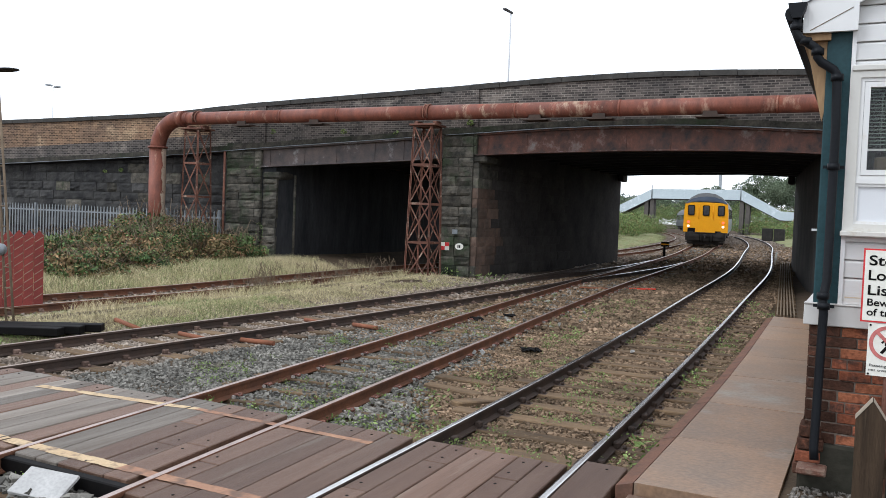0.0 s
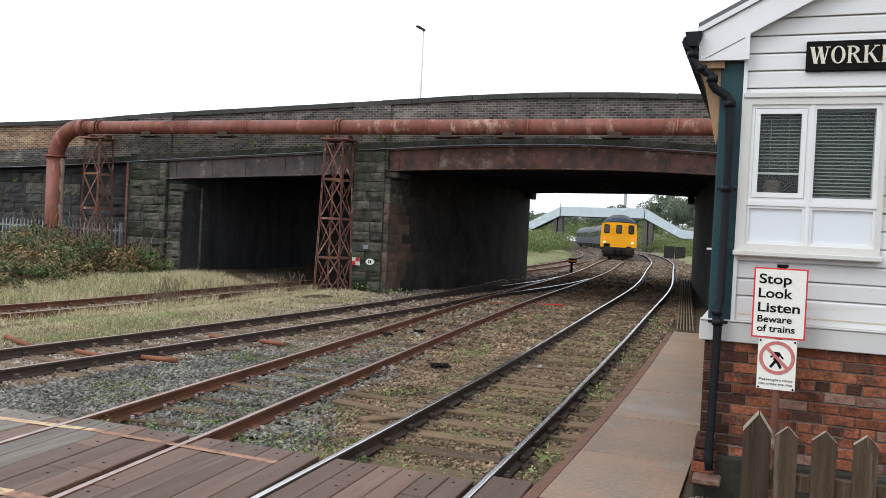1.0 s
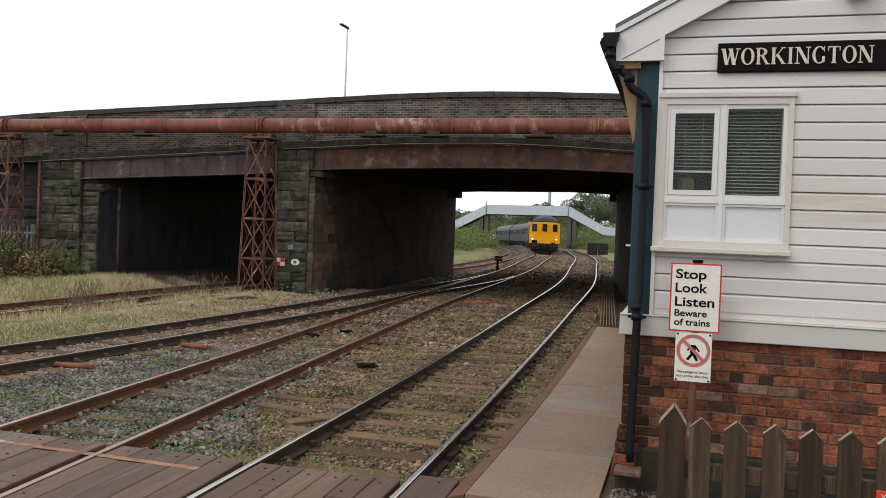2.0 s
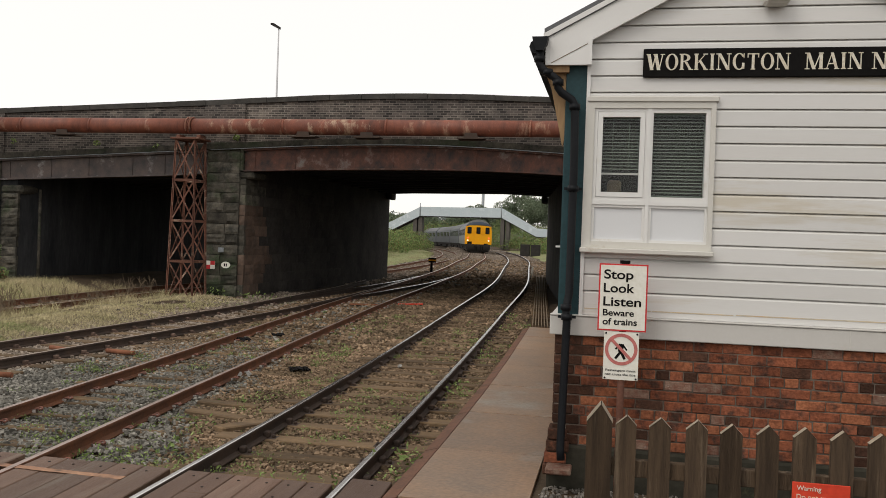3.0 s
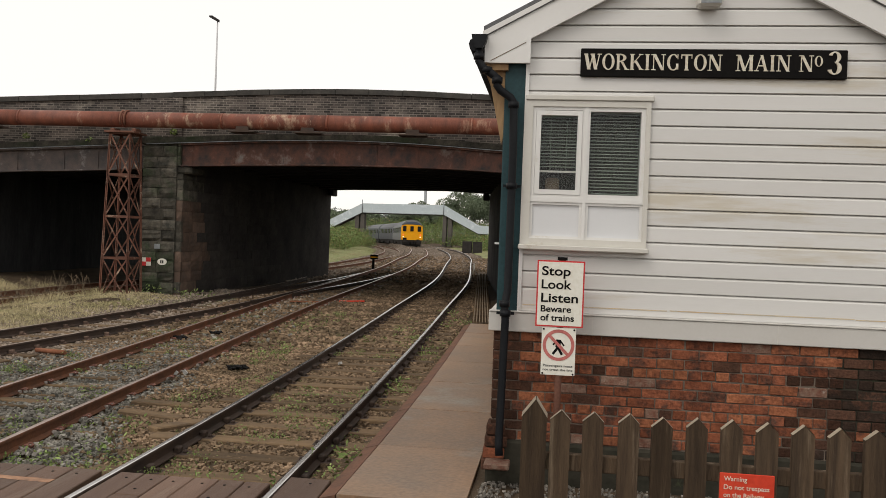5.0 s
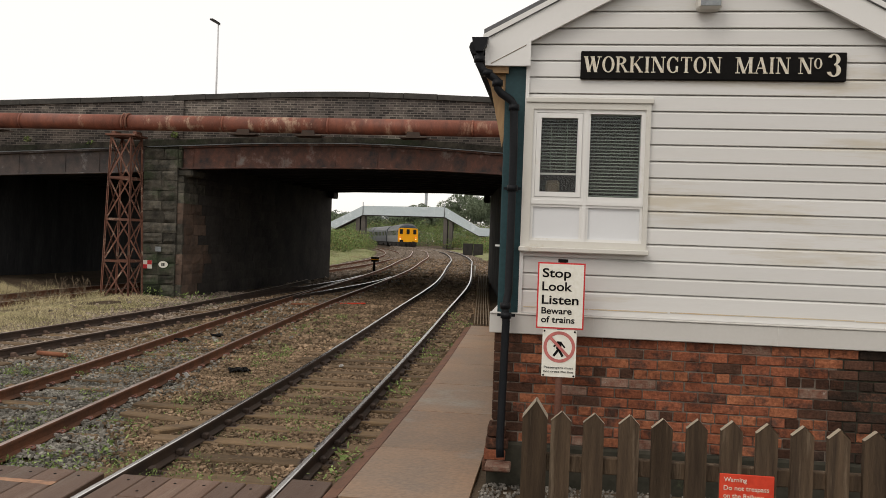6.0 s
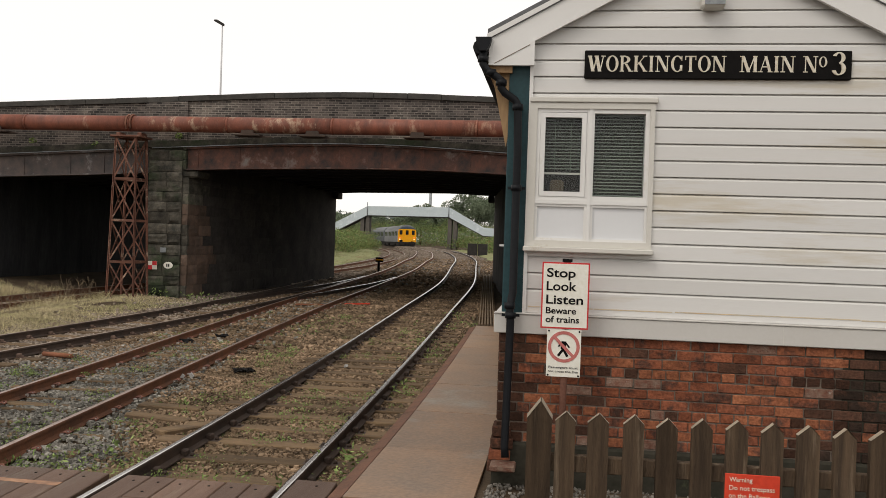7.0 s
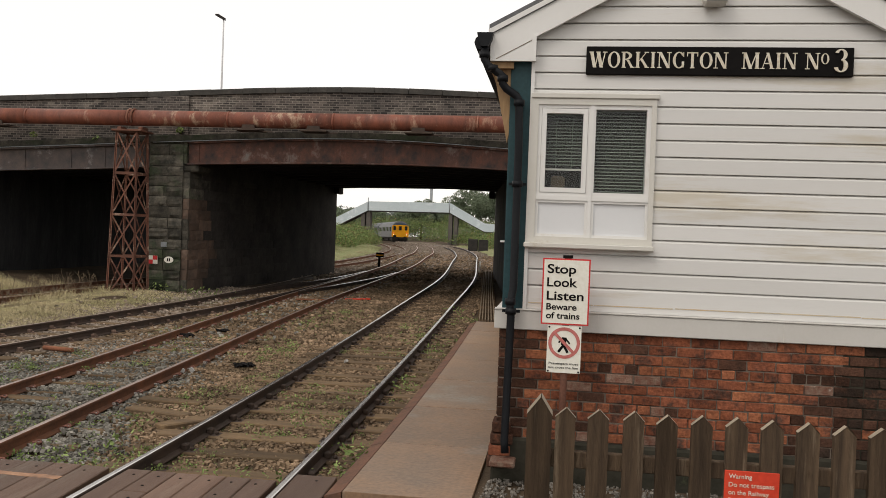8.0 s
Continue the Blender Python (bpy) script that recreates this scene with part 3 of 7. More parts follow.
pier = wall_prism("pier", [(PIER0 + 0.06, FACE + 0.10), (flank(FACE) - 0.06, FACE + 0.10), (flank(BACK) - 0.06, BACK), (PIER0 + 0.5, BACK)], -0.6, 4.6, M_STONEDARK, "soot-black stone pier with brown corner, its flank darker inwards")
abut_l = wall_prism("abutment", [(ABUT0, FACE + 0.12), (ABUT1 + 0.2, FACE + 0.12), (ABUT1 + 0.55, FACE + 1.2), (ABUT1 + 0.9, BACK), (ABUT0, BACK)], -0.6, 4.3, M_STREAKED, "dark sandstone abutment")
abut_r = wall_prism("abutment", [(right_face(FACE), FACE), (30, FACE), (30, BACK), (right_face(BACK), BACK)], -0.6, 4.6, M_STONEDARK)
retaining = wall_prism("retaining_wall", [(-60, FACE + 0.52), (ABUT0, FACE + 0.52), (ABUT0, BACK), (-60, BACK)], -0.6, 3.35, M_STONEDARK, "black coursed stone retaining wall")

# deck with cross girders, between the abutments
bm = bmesh.new()
strip(bm, span(-60, 30, 1.5), lambda x: string_top(x) + 0.35, lambda x: max(string_top(x) - 0.36, 3.2), FACE + 0.5, BACK - 0.4)
part("deck", bm, M_DECKUNDER, bridge, "soot-black underside of the deck")
for k in range(12):
    y = FACE + 1.2 + k * 1.35
    bm = bmesh.new()
    strip(bm, span(ABUT1 - 0.5, 3.5, 1.5), lambda x: string_top(x) - 0.34, lambda x: string_top(x) - 0.52, y, y + 0.3)
    part("cross_girder", bm, M_DECKUNDER, bridge)
bm = bmesh.new()
strip(bm, span(-60, 30, 2.0), lambda x: string_top(x) + 0.36, lambda x: string_top(x) + 0.353, FACE + 0.6, BACK - 0.6)
part("roadway", bm, M_ROAD, bridge)

# brick parapets with coping
def brick_face_material(name, c1, c2, stain, at):
    m = mat(name, c1, c2, 0.9, 0.8, bump=0.2, stain=stain, stain_scale=0.35, stain_at=at)
    nt = m.node_tree
    b = nt.nodes["Principled BSDF"]
    src = b.inputs["Base Color"].links[0].from_socket
    geo = nt.nodes.new("ShaderNodeNewGeometry")
    sep = nt.nodes.new("ShaderNodeSeparateXYZ")
    com = nt.nodes.new("ShaderNodeCombineXYZ")
    nt.links.new(geo.outputs["Position"], sep.inputs[0])
    nt.links.new(sep.outputs[0], com.inputs[0])
    nt.links.new(sep.outputs[2], com.inputs[1])
    br = nt.nodes.new("ShaderNodeTexBrick")
    br.inputs["Scale"].default_value = 1.0
    br.inputs["Brick Width"].default_value, br.inputs["Row Height"].default_value, br.inputs["Mortar Size"].default_value = 0.225, 0.076, 0.010
    br.inputs["Color1"].default_value, br.inputs["Color2"].default_value, br.inputs["Mortar"].default_value = (0.45, 0.45, 0.45, 1), (1.8, 1.7, 1.6, 1), (2.8, 2.7, 2.55, 1)
    nt.links.new(com.outputs[0], br.inputs[0])
    mx = nt.nodes.new("ShaderNodeMixRGB")
    mx.blend_type = 'MULTIPLY'
    mx.inputs[0].default_value = 0.9
    nt.links.new(src, mx.inputs[1])
    nt.links.new(br.outputs[0], mx.inputs[2])
    nt.links.new(mx.outputs[0], b.inputs["Base Color"])
    bp = nt.nodes.new("ShaderNodeBump")
    bp.inputs["Strength"].default_value, bp.inputs["Distance"].default_value = 0.6, 0.012
    bp.invert = True
    nt.links.new(br.outputs["Fac"], bp.inputs["Height"])
    nt.links.new(bp.outputs[0], b.inputs["Normal"])
    return m


M_PARAPET = brick_face_material("sooty_parapet_brick", (0.044, 0.042, 0.041), (0.090, 0.079, 0.073), (0.155, 0.142, 0.128), 0.56)
M_PARAPETTAN = brick_face_material("tan_parapet_brick", (0.15, 0.10, 0.065), (0.085, 0.062, 0.048), (0.24, 0.18, 0.12), 0.52)
for y0, y1 in ((FACE + 0.05, FACE + 0.5), (BACK - 0.5, BACK - 0.05)):
    bm = bmesh.new()
    strip(bm, span(-20.5, 30, 1.2), lambda x: parapet_top(x) - 0.16, lambda x: string_top(x) + 0.02, y0, y1)
    part("parapet", bm, M_PARAPET, bridge, "dark brick parapet streaked with pale lime")
    bm = bmesh.new()
    strip(bm, span(-60, -20.5, 1.2), lambda x: parapet_top(x) - 0.16, lambda x: string_top(x) + 0.75, y0, y1)
    part("parapet", bm, M_PARAPETTAN, bridge, "tan brick parapet with sooty patches")
    bm = bmesh.new()
    strip(bm, span(-60, -20.5, 1.2), lambda x: string_top(x) + 0.75, lambda x: string_top(x) + 0.02, y0, y1)
    part("parapet_foot", bm, M_PARAPET, bridge)
coping_x = span(-46, 12, 1.1)
for a, b in zip(coping_x, coping_x[1:]):
    bm = bmesh.new()
    strip(bm, [a + 0.008, b - 0.008], lambda x: parapet_top(x) + 0.004 * math.sin(37 * a), lambda x: parapet_top(x) - 0.17, FACE - 0.03, FACE + 0.58)
    part("coping", bm, M_COPING, bridge)
bm = bmesh.new()
strip(bm, span(-46, 30, 1.2), lambda x: parapet_top(x), lambda x: parapet_top(x) - 0.17, BACK - 0.58, BACK + 0.03)
part("coping", bm, M_COPING, bridge)
# string course over the girders
bm = bmesh.new()
strip(bm, span(-46, 12, 0.8), lambda x: string_top(x) + 0.20, lambda x: string_top(x) + 0.02, FACE - 0.10, FACE + 0.2)
part("string_course", bm, M_STONE, bridge)
# pilaster head over the pier
bm = bmesh.new()
strip(bm, [PIER0 - 0.15, PIER1 + 0.1], lambda x: parapet_top(x) - 0.17, lambda x: string_top(x) + 0.2, FACE - 0.02, FACE + 0.55)
part("pilaster", bm, M_PARAPET, bridge)
bm = bmesh.new()
strip(bm, [ABUT0 + 0.3, ABUT1 - 0.3], lambda x: parapet_top(x) - 0.17, lambda x: string_top(x) + 0.2, FACE - 0.02, FACE + 0.55)
part("pilaster", bm, M_PARAPET, bridge)


def girder(x0, x1, material, label):
    bm = bmesh.new()
    xs = span(x0, x1, 0.6)
    strip(bm, xs, lambda x: string_top(x) - 0.05, lambda x: girder_foot(x) + 0.03, FACE + 0.10, FACE + 0.14)
    g = part("girder", bm, material, bridge, label)
    for nm, lo, hi in (("top_flange", lambda x: string_top(x) - 0.07, lambda x: string_top(x) + 0.0), ("bottom_flange", lambda x: girder_foot(x), lambda x: girder_foot(x) + 0.045)):
        bm = bmesh.new()
        strip(bm, xs, hi, lo, FACE - 0.04, FACE + 0.28)
        part(nm, bm, material, g)
    x = x0 + 0.35
    while x < x1:
        bm = bmesh.new()
        box(bm, x - 0.018, x + 0.018, FACE + 0.075, FACE + 0.101, girder_foot(x) + 0.045, string_top(x) - 0.07)
        part("stiffener", bm, material, g)
        x += random.uniform(1.1, 1.7)


girder(ABUT1 - 0.45, PIER0 + 0.03, M_GIRDERGREY, "grey flaking painted iron edge girder")
girder(PIER1 + 0.10, 5.0, M_GIRDER, "red rusty iron edge girder with flaking paint")
# conduit under the string course
bm = bmesh.new()
tube(bm, [(x, FACE - 0.13, string_top(x) - 0.01) for x in span(-9.6, 3.5, 0.8)], 0.014, 6)
part("conduit", bm, M_STEELGREY, bridge)
bm = bmesh.new()
tube(bm, [(x, FACE - 0.13, string_top(x) - 0.01) for x in span(-34, -10.8, 0.8)], 0.014, 6)
part("conduit", bm, M_STEELGREY, bridge)
# far edge girder and corbels of the main opening
bm = bmesh.new()
strip(bm, span(-9, 4, 1.0), lambda x: string_top(x), lambda x: 4.58 + 0.016 * (x + 7.7), BACK - 0.3, BACK)
part("far_girder", bm, M_DECKUNDER, bridge)
for xx, s in ((flank(BACK), 1), (right_face(BACK), -1)):
    bm = bmesh.new()
    box(bm, min(xx, xx + s * 0.28), max(xx, xx + s * 0.28), BACK - 0.9, BACK + 0.02, 4.22, 4.58, bevel=0.05)
    part("corbel", bm, M_STONEDARK, bridge)


# stones: each block of the nearer faces is a piece
def rock_face(bm, u0, u1, z0, z1, proud, place, n=6, m=5):
    """A rock-faced block: chiselled margin and a rough proud middle; place(u, d, z) sets a point that stands d out of the wall."""
    seed = random.uniform(0, 90)
    grid = []
    for j in range(m):
        z = z0 + (z1 - z0) * j / (m - 1)
        row_ = []
        for i in range(n):
            u = u0 + (u1 - u0) * i / (n - 1)
            inner = 0 < i < n - 1 and 0 < j < m - 1
            d = proud * (0.55 + 0.9 * noise.noise((u * 3.1 + seed, z * 7.0, seed))) if inner else 0.0
            w = 0.02 if inner else 0.008
            row_.append(bm.verts.new(place(u + random.uniform(-w, w), d, z + random.uniform(-w, w) * 0.6)))
        grid.append(row_)
    for r0, r1 in zip(grid, grid[1:]):
        for i in range(n - 1):
            bm.faces.new((r0[i], r0[i + 1], r1[i + 1], r1[i]))
    rim = grid[0] + [r[-1] for r in grid[1:]] + grid[-1][-2::-1] + [r[0] for r in grid[-2:0:-1]]
    for a, b in zip(rim, rim[1:] + rim[:1]):
        pa, pb = place.back(a.co), place.back(b.co)
        bm.faces.new((b, a, bm.verts.new(pa), bm.verts.new(pb)))
    bmesh.ops.remove_doubles(bm, verts=bm.verts, dist=0.0005)
    bmesh.ops.recalc_face_normals(bm, faces=bm.faces)


class Facing:
    """Puts a block's points on a wall that faces -y at the depth y, or +x along the pier's flank."""
    def __init__(self, y=None, line=None):
        self.y, self.line = y, line

    def __call__(self, u, d, z):
        return (u, self.y - d, z) if self.line is None else (self.line(u) + d, u, z)

    def back(self, co):
        return (co.x, self.y + 0.12, co.z) if self.line is None else (self.line(co.y) - 0.14, co.y, co.z)


def stones(parent, x0, x1, y, z0, z1, top=None, course=0.34, length=(0.55, 1.0), material=M_STONE, count=300):
    z = z0
    k = 0
    while z < z1 - 0.05 and k < count:
        h = course * random.uniform(0.85, 1.15)
        x = x0
        while x < x1 - 0.02 and k < count:
            w = min(random.uniform(*length), x1 - x)
            if x1 - x - w < 0.25:
                w = x1 - x
            t = z + h
            if top:
                t = min(t, top(x + w / 2))
            if t - z > 0.1:
                bm = bmesh.new()
                rock_face(bm, x + 0.007, x + w - 0.007, z + 0.008, t - 0.008, random.uniform(0.03, 0.085), Facing(y=y - random.uniform(0.0, 0.025)))
                alt = M_STONE if random.random() < 0.12 else material
                part("stone", bm, alt, parent)
                k += 1
            x += w
        z += h


stones(pier, PIER0, PIER1 - 0.02, FACE - 0.02, -0.3, 4.98, length=(0.5, 0.8))
stones(pier, PIER1 - 0.03, PIER1 + 0.10, FACE, 4.25, 4.98, length=(0.13, 0.14))
# rusticated quoins at the corner of the opening, along the pier's flank
zq = -0.3
while zq < 4.0:
    h = 0.34 * random.uniform(0.9, 1.1)
    bm = bmesh.new()
    rock_face(bm, PIER1 - 0.03, flank(FACE) + 0.02 + random.uniform(0, 0.03), zq + 0.006, max(min(zq + h, 4.0) - 0.006, zq + 0.03), 0.04, Facing(y=FACE + 0.03), 4, 4)
    part("stone", bm, M_STONEWARM if zq < 2.9 and random.random() < 0.8 else M_STONE, pier)
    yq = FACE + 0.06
    # brown stones stop at reach, sooner higher up; deeper ones are darker
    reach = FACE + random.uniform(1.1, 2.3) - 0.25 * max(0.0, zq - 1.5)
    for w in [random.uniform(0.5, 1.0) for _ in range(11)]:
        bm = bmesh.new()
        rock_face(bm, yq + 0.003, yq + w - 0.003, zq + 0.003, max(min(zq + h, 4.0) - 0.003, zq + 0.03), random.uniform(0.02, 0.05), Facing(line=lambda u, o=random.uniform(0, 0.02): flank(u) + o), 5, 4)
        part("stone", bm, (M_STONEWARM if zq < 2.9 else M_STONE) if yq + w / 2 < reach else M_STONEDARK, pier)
        yq += w
    zq += h
bm = bmesh.new()
box(bm, PIER1 - 0.2, flank(FACE) + 0.32, FACE + 0.02, FACE + 1.1, 4.0, 4.24, bevel=0.05)
part("bearing_stone", bm, M_STONE, pier)
stones(abut_l, ABUT0, ABUT1 - 0.45, FACE - 0.02, -0.3, 4.45, length=(0.5, 0.9))
zq = -0.3
while zq < 3.3:
    h = 0.34 * random.uniform(0.9, 1.1)
    bm = bmesh.new()
    rock_face(bm, ABUT1 - 0.42, ABUT1 + 0.22 + random.uniform(0, 0.04), zq + 0.004, min(zq + h, 3.3) - 0.004, 0.07, Facing(y=FACE + 0.10))
    part("stone", bm, M_STONE, abut_l)
    zq += h
bm = bmesh.new()
box(bm, ABUT1 - 0.45, ABUT1 + 0.45, FACE + 0.05, FACE + 1.0, 3.30, 3.60, bevel=0.08)
part("bearing_stone", bm, M_STONE, abut_l)
stones(retaining, -36, ABUT0, FACE + 0.42, 0.9, 4.2, top=lambda x: string_top(x) - 0.05, length=(0.6, 1.2), course=0.40, count=330, material=M_STONEBLACK)
bm = bmesh.new()
strip(bm, span(-60, ABUT0, 2.0), lambda x: string_top(x) + 0.05, lambda x: 3.3, FACE + 0.55, FACE + 1.0)
part("upper_wall", bm, M_STONEDARK, retaining)


# ---- rusty pipe over the tracks, on lattice towers ----
PIPE_Y, PIPE_Z, PIPE_R = 19.7, 5.625, 0.25
pipe_thing = thing("overhead_pipe", "large rust-red steel pipe with an elbow, carried on lattice towers", "pipe")
joints = [-20.9, -16.2, -13.6, -10.0, -6.7, -3.3, 1.2, 6.5]
prev = -21.35
for j in joints:
    bm = bmesh.new()
    tube(bm, [(prev, PIPE_Y, PIPE_Z), (j, PIPE_Y, PIPE_Z)], PIPE_R, 28)
    part("pipe_length", bm, M_PIPEWORN if -6.8 < j < -3.0 else M_PIPE, pipe_thing)
    bm = bmesh.new()
    tube(bm, [(j - 0.03, PIPE_Y, PIPE_Z), (j + 0.03, PIPE_Y, PIPE_Z)], PIPE_R + 0.010, 28)
    part("joint_band", bm, M_PIPE, pipe_thing)
    prev = j
bm = bmesh.new()
arc = [(-21.35 - 1.22 * math.sin(a), PIPE_Y, PIPE_Z - 1.22 * (1 - math.cos(a))) for a in np.linspace(0, math.pi / 2, 9)]
tube(bm, arc, 0.31, 28)
part("elbow", bm, M_PIPE, pipe_thing)
for a, b in (((-21.1, PIPE_Y, PIPE_Z), (-21.4, PIPE_Y, PIPE_Z)),):
    bm = bmesh.new()
    tube(bm, [a, b], 0.33, 28)
    part("joint_band", bm, M_PIPE, pipe_thing)
bm = bmesh.new()
tube(bm, [(-22.57, PIPE_Y, 4.45), (-22.57, PIPE_Y, -0.2)], 0.335, 28)
part("downpipe", bm, M_PIPE, pipe_thing, "vertical rust-red pipe with a pale streak")
bm = bmesh.new()
zs = np.linspace(4.42, 1.2, 20)
edge = lambda z, k: (-0.22 + 0.10 * math.sin(z * 7) + 0.06 * math.sin(z * 19)) * (1 - k / 4) + (0.95 + 0.08 * math.sin(z * 5)) * k / 4
for za, zb in zip(zs, zs[1:]):
    for k in range(4):
        bm.faces.new([bm.verts.new((-22.57 + 0.341 * math.cos(edge(z, q)), PIPE_Y + 0.341 * math.sin(edge(z, q)), z)) for q, z in ((k, zb), (k + 1, zb), (k + 1, za), (k, za))])
part("paint_streak", bm, M_FLAKE, pipe_thing, "pale flaking paint streak")
bm = bmesh.new()
tube(bm, [(-22.57, PIPE_Y, 4.52), (-22.57, PIPE_Y, 4.44)], 0.40, 28)
part("flange", bm, M_PIPE, pipe_thing)
for x in (-18.0, -14.6, -6.0, -3.9, -0.6):
    bm = bmesh.new()
    box(bm, x - 0.42, x + 0.42, PIPE_Y - 0.28, PIPE_Y + 0.3, PIPE_Z - PIPE_R - 0.10, PIPE_Z - PIPE_R - 0.06)
    outline(bm, [(x - 0.22, PIPE_Z - PIPE_R - 0.06), (x + 0.22, PIPE_Z - PIPE_R - 0.06), (x + 0.19, PIPE_Z - 0.17), (x - 0.19, PIPE_Z - 0.17)], PIPE_Y - 0.24, PIPE_Y - 0.20)
    bar(bm, (x - 0.3, PIPE_Y, PIPE_Z - PIPE_R - 0.12), (x + 0.75, PIPE_Y - 0.1, PIPE_Z - PIPE_R - 0.12), 0.05, 0.03)
    part("saddle", bm, M_RAILDARK, pipe_thing)


def lattice_tower(x, w_top, w_foot, label):
    t = thing("lattice_tower", label, "tower", "towers carrying the pipe", m=pose(x, PIPE_Y, 0))
    z1, z0 = PIPE_Z - PIPE_R - 0.22, -0.15
    half = lambda z: (w_foot + (w_top - w_foot) * (z - z0) / (z1 - z0)) / 2
    levels = [z0 + (z1 - z0) * k / 4 for k in range(5)]
    for sx in (-1, 1):
        for sy in (-1, 1):
            bm = bmesh.new()
            a, b = Vector((sx * half(z0), sy * half(z0), z0)), Vector((sx * half(z1), sy * half(z1), z1))
            bar(bm, a, b, 0.075, 0.012, up=(0, 1, 0))
            bar(bm, a, b, 0.012, 0.075, up=(0, 1, 0))
            part("leg", bm, M_TOWER, t)
    for lo, hi in zip(levels, levels[1:]):
        for f in range(4):
            r = Matrix.Rotation(f * math.pi / 2, 3, 'Z')
            c = [r @ Vector((s * half(z), -half(z) - 0.006, z)) for z in (lo, hi) for s in (-1, 1)]
            for a, b in ((c[0], c[3]), (c[1], c[2])):
                bm = bmesh.new()
                bar(bm, a, b, 0.05, 0.010, up=r @ Vector((0, -1, 0)))
                part("brace", bm, M_TOWER, t)
            bm = bmesh.new()
            bar(bm, c[2], c[3], 0.012, 0.075)
            part("rung", bm, M_TOWER, t)
    bm = bmesh.new()
    box(bm, -w_top / 2 - 0.16, w_top / 2 + 0.16, -w_top / 2 - 0.1, w_top / 2 + 0.1, z1, z1 + 0.06, bevel=0.01)
    for s in (-1, 1):
        box(bm, s * 0.36 - 0.07, s * 0.36 + 0.07, -0.2, 0.2, z1 + 0.06, z1 + 0.17, bevel=0.02)
    part("cap_plate", bm, M_TOWER, t)
    for dx in (-0.07, 0.07):
        bm = bmesh.new()
        tube(bm, [(dx + 0 * a, (PIPE_R + 0.03) * math.cos(a), PIPE_Z + (PIPE_R + 0.03) * math.sin(a)) for a in np.linspace(-0.7, math.pi + 0.7, 15)], 0.03, 8)
        part("strap", bm, M_TOWER, t)
    bm = bmesh.new()
    box(bm, -w_foot / 2 - 0.15, w_foot / 2 + 0.15, -w_foot / 2 - 0.15, w_foot / 2 + 0.15, -0.4, z0 + 0.03)
    part("base", bm, M_STONE, t)
    return t


lattice_tower(-9.97, 0.68, 0.92, "rusty riveted lattice steel tower beside the bridge pier")
lattice_tower(-20.4, 0.68, 0.88, "rusty lattice steel tower standing in brambles")


# ---- level crossing of timber boards ----
crossing = thing("board_crossing", "worn dark timber board crossing with faded yellow edge lines", "crossing", kind="structure")


def board_strip(x0, x1, y0, y1, n, slope=0.0):
    """n boards side by side that run along the rails."""
    w = (x1 - x0) / n
    for i in range(n):
        cuts = [y0, y1] if random.random() < 0.7 else [y0, random.uniform(y0 + 0.7, y1 - 0.5), y1]
        for a, b in zip(cuts, cuts[1:]):
            bm = bmesh.new()
            z = -0.012 + random.uniform(-0.006, 0.003)
            xa, xb = x0 + i * w + 0.004, x0 + (i + 1) * w - 0.004
            box(bm, xa, xb, a + 0.006, b - 0.006, z - 0.11, z, bevel=0.008)
            for v in bm.verts:
                v.co.x += slope * v.co.y
            brd = part("board", bm, M_BOARDGREY if random.random() < clamp01((-1.9 - xa) / 1.6) * 0.85 else M_BOARD, crossing)
            for ys_ in (a + 0.16, b - 0.16):
                xs_ = (xa + xb) / 2 + random.uniform(-0.04, 0.04)
                sc_ = part("board_screw", SCREW, None, brd)
                sc_.matrix_basis = pose(xs_ + slope * ys_, ys_, z + 0.0035)


SCREW = bmesh.new()
tube(SCREW, [(0, 0, -0.004), (0, 0, 0.0)], [0.014, 0.012], 7)
SCREW = mesh_of("board_screw", SCREW, M_BLACK)
E_NEAR, E_FAR = -0.86, 1.52
mx, sx_ = main_line(0.4), second_line(0.4)
board_strip(mx - 0.69, mx + 0.69, E_NEAR - 1.6, E_FAR, 6, -0.04)
board_strip(mx + 0.80, mx + 1.18, E_NEAR - 1.6, E_FAR + 0.22, 1, -0.04)
board_strip(sx_ - 0.67, sx_ + 0.67, E_NEAR, E_FAR, 5, -0.118)
board_strip(sx_ + 0.80, mx - 0.80, E_NEAR - 0.2, E_FAR, 5, -0.08)
board_strip(-5.9, sx_ - 0.80, E_NEAR + 0.05, E_FAR - 0.1, 11, -0.06)
board_strip(main_line(-2) + 1.22, 3.2, -3.4, 1.05, 4, -0.02)


def painted_line(x0, x1, ya, yb, w, material):
    bm = bmesh.new()
    n = int(abs(x1 - x0) / 0.03)
    lo, hi = 0.0, 0.0
    for i in range(n):
        u0, u1 = i / n, (i + 1) / n
        xa, xb = x0 + (x1 - x0) * u0, x0 + (x1 - x0) * u1
        y0, y1 = ya + (yb - ya) * u0, ya + (yb - ya) * u1
        lo = 0.5 * lo + random.uniform(-0.004, 0.004)
        hi = 0.5 * hi + random.uniform(-0.004, 0.004)
        wear = noise.noise((xa * 2.3, ya * 7, 0.5))
        if wear > 0.42 and random.random() < 0.6:
            continue
        a_, b_ = -w / 2 + lo + max(0, wear) * 0.03, w / 2 + hi
        bm.faces.new([bm.verts.new(c) for c in ((xa, y0 + a_, -0.0082), (xb, y1 + a_, -0.0082), (xb, y1 + b_, -0.0082), (xa, y0 + b_, -0.0082))])
    part("painted_line", bm, material, crossing, "faded painted line")


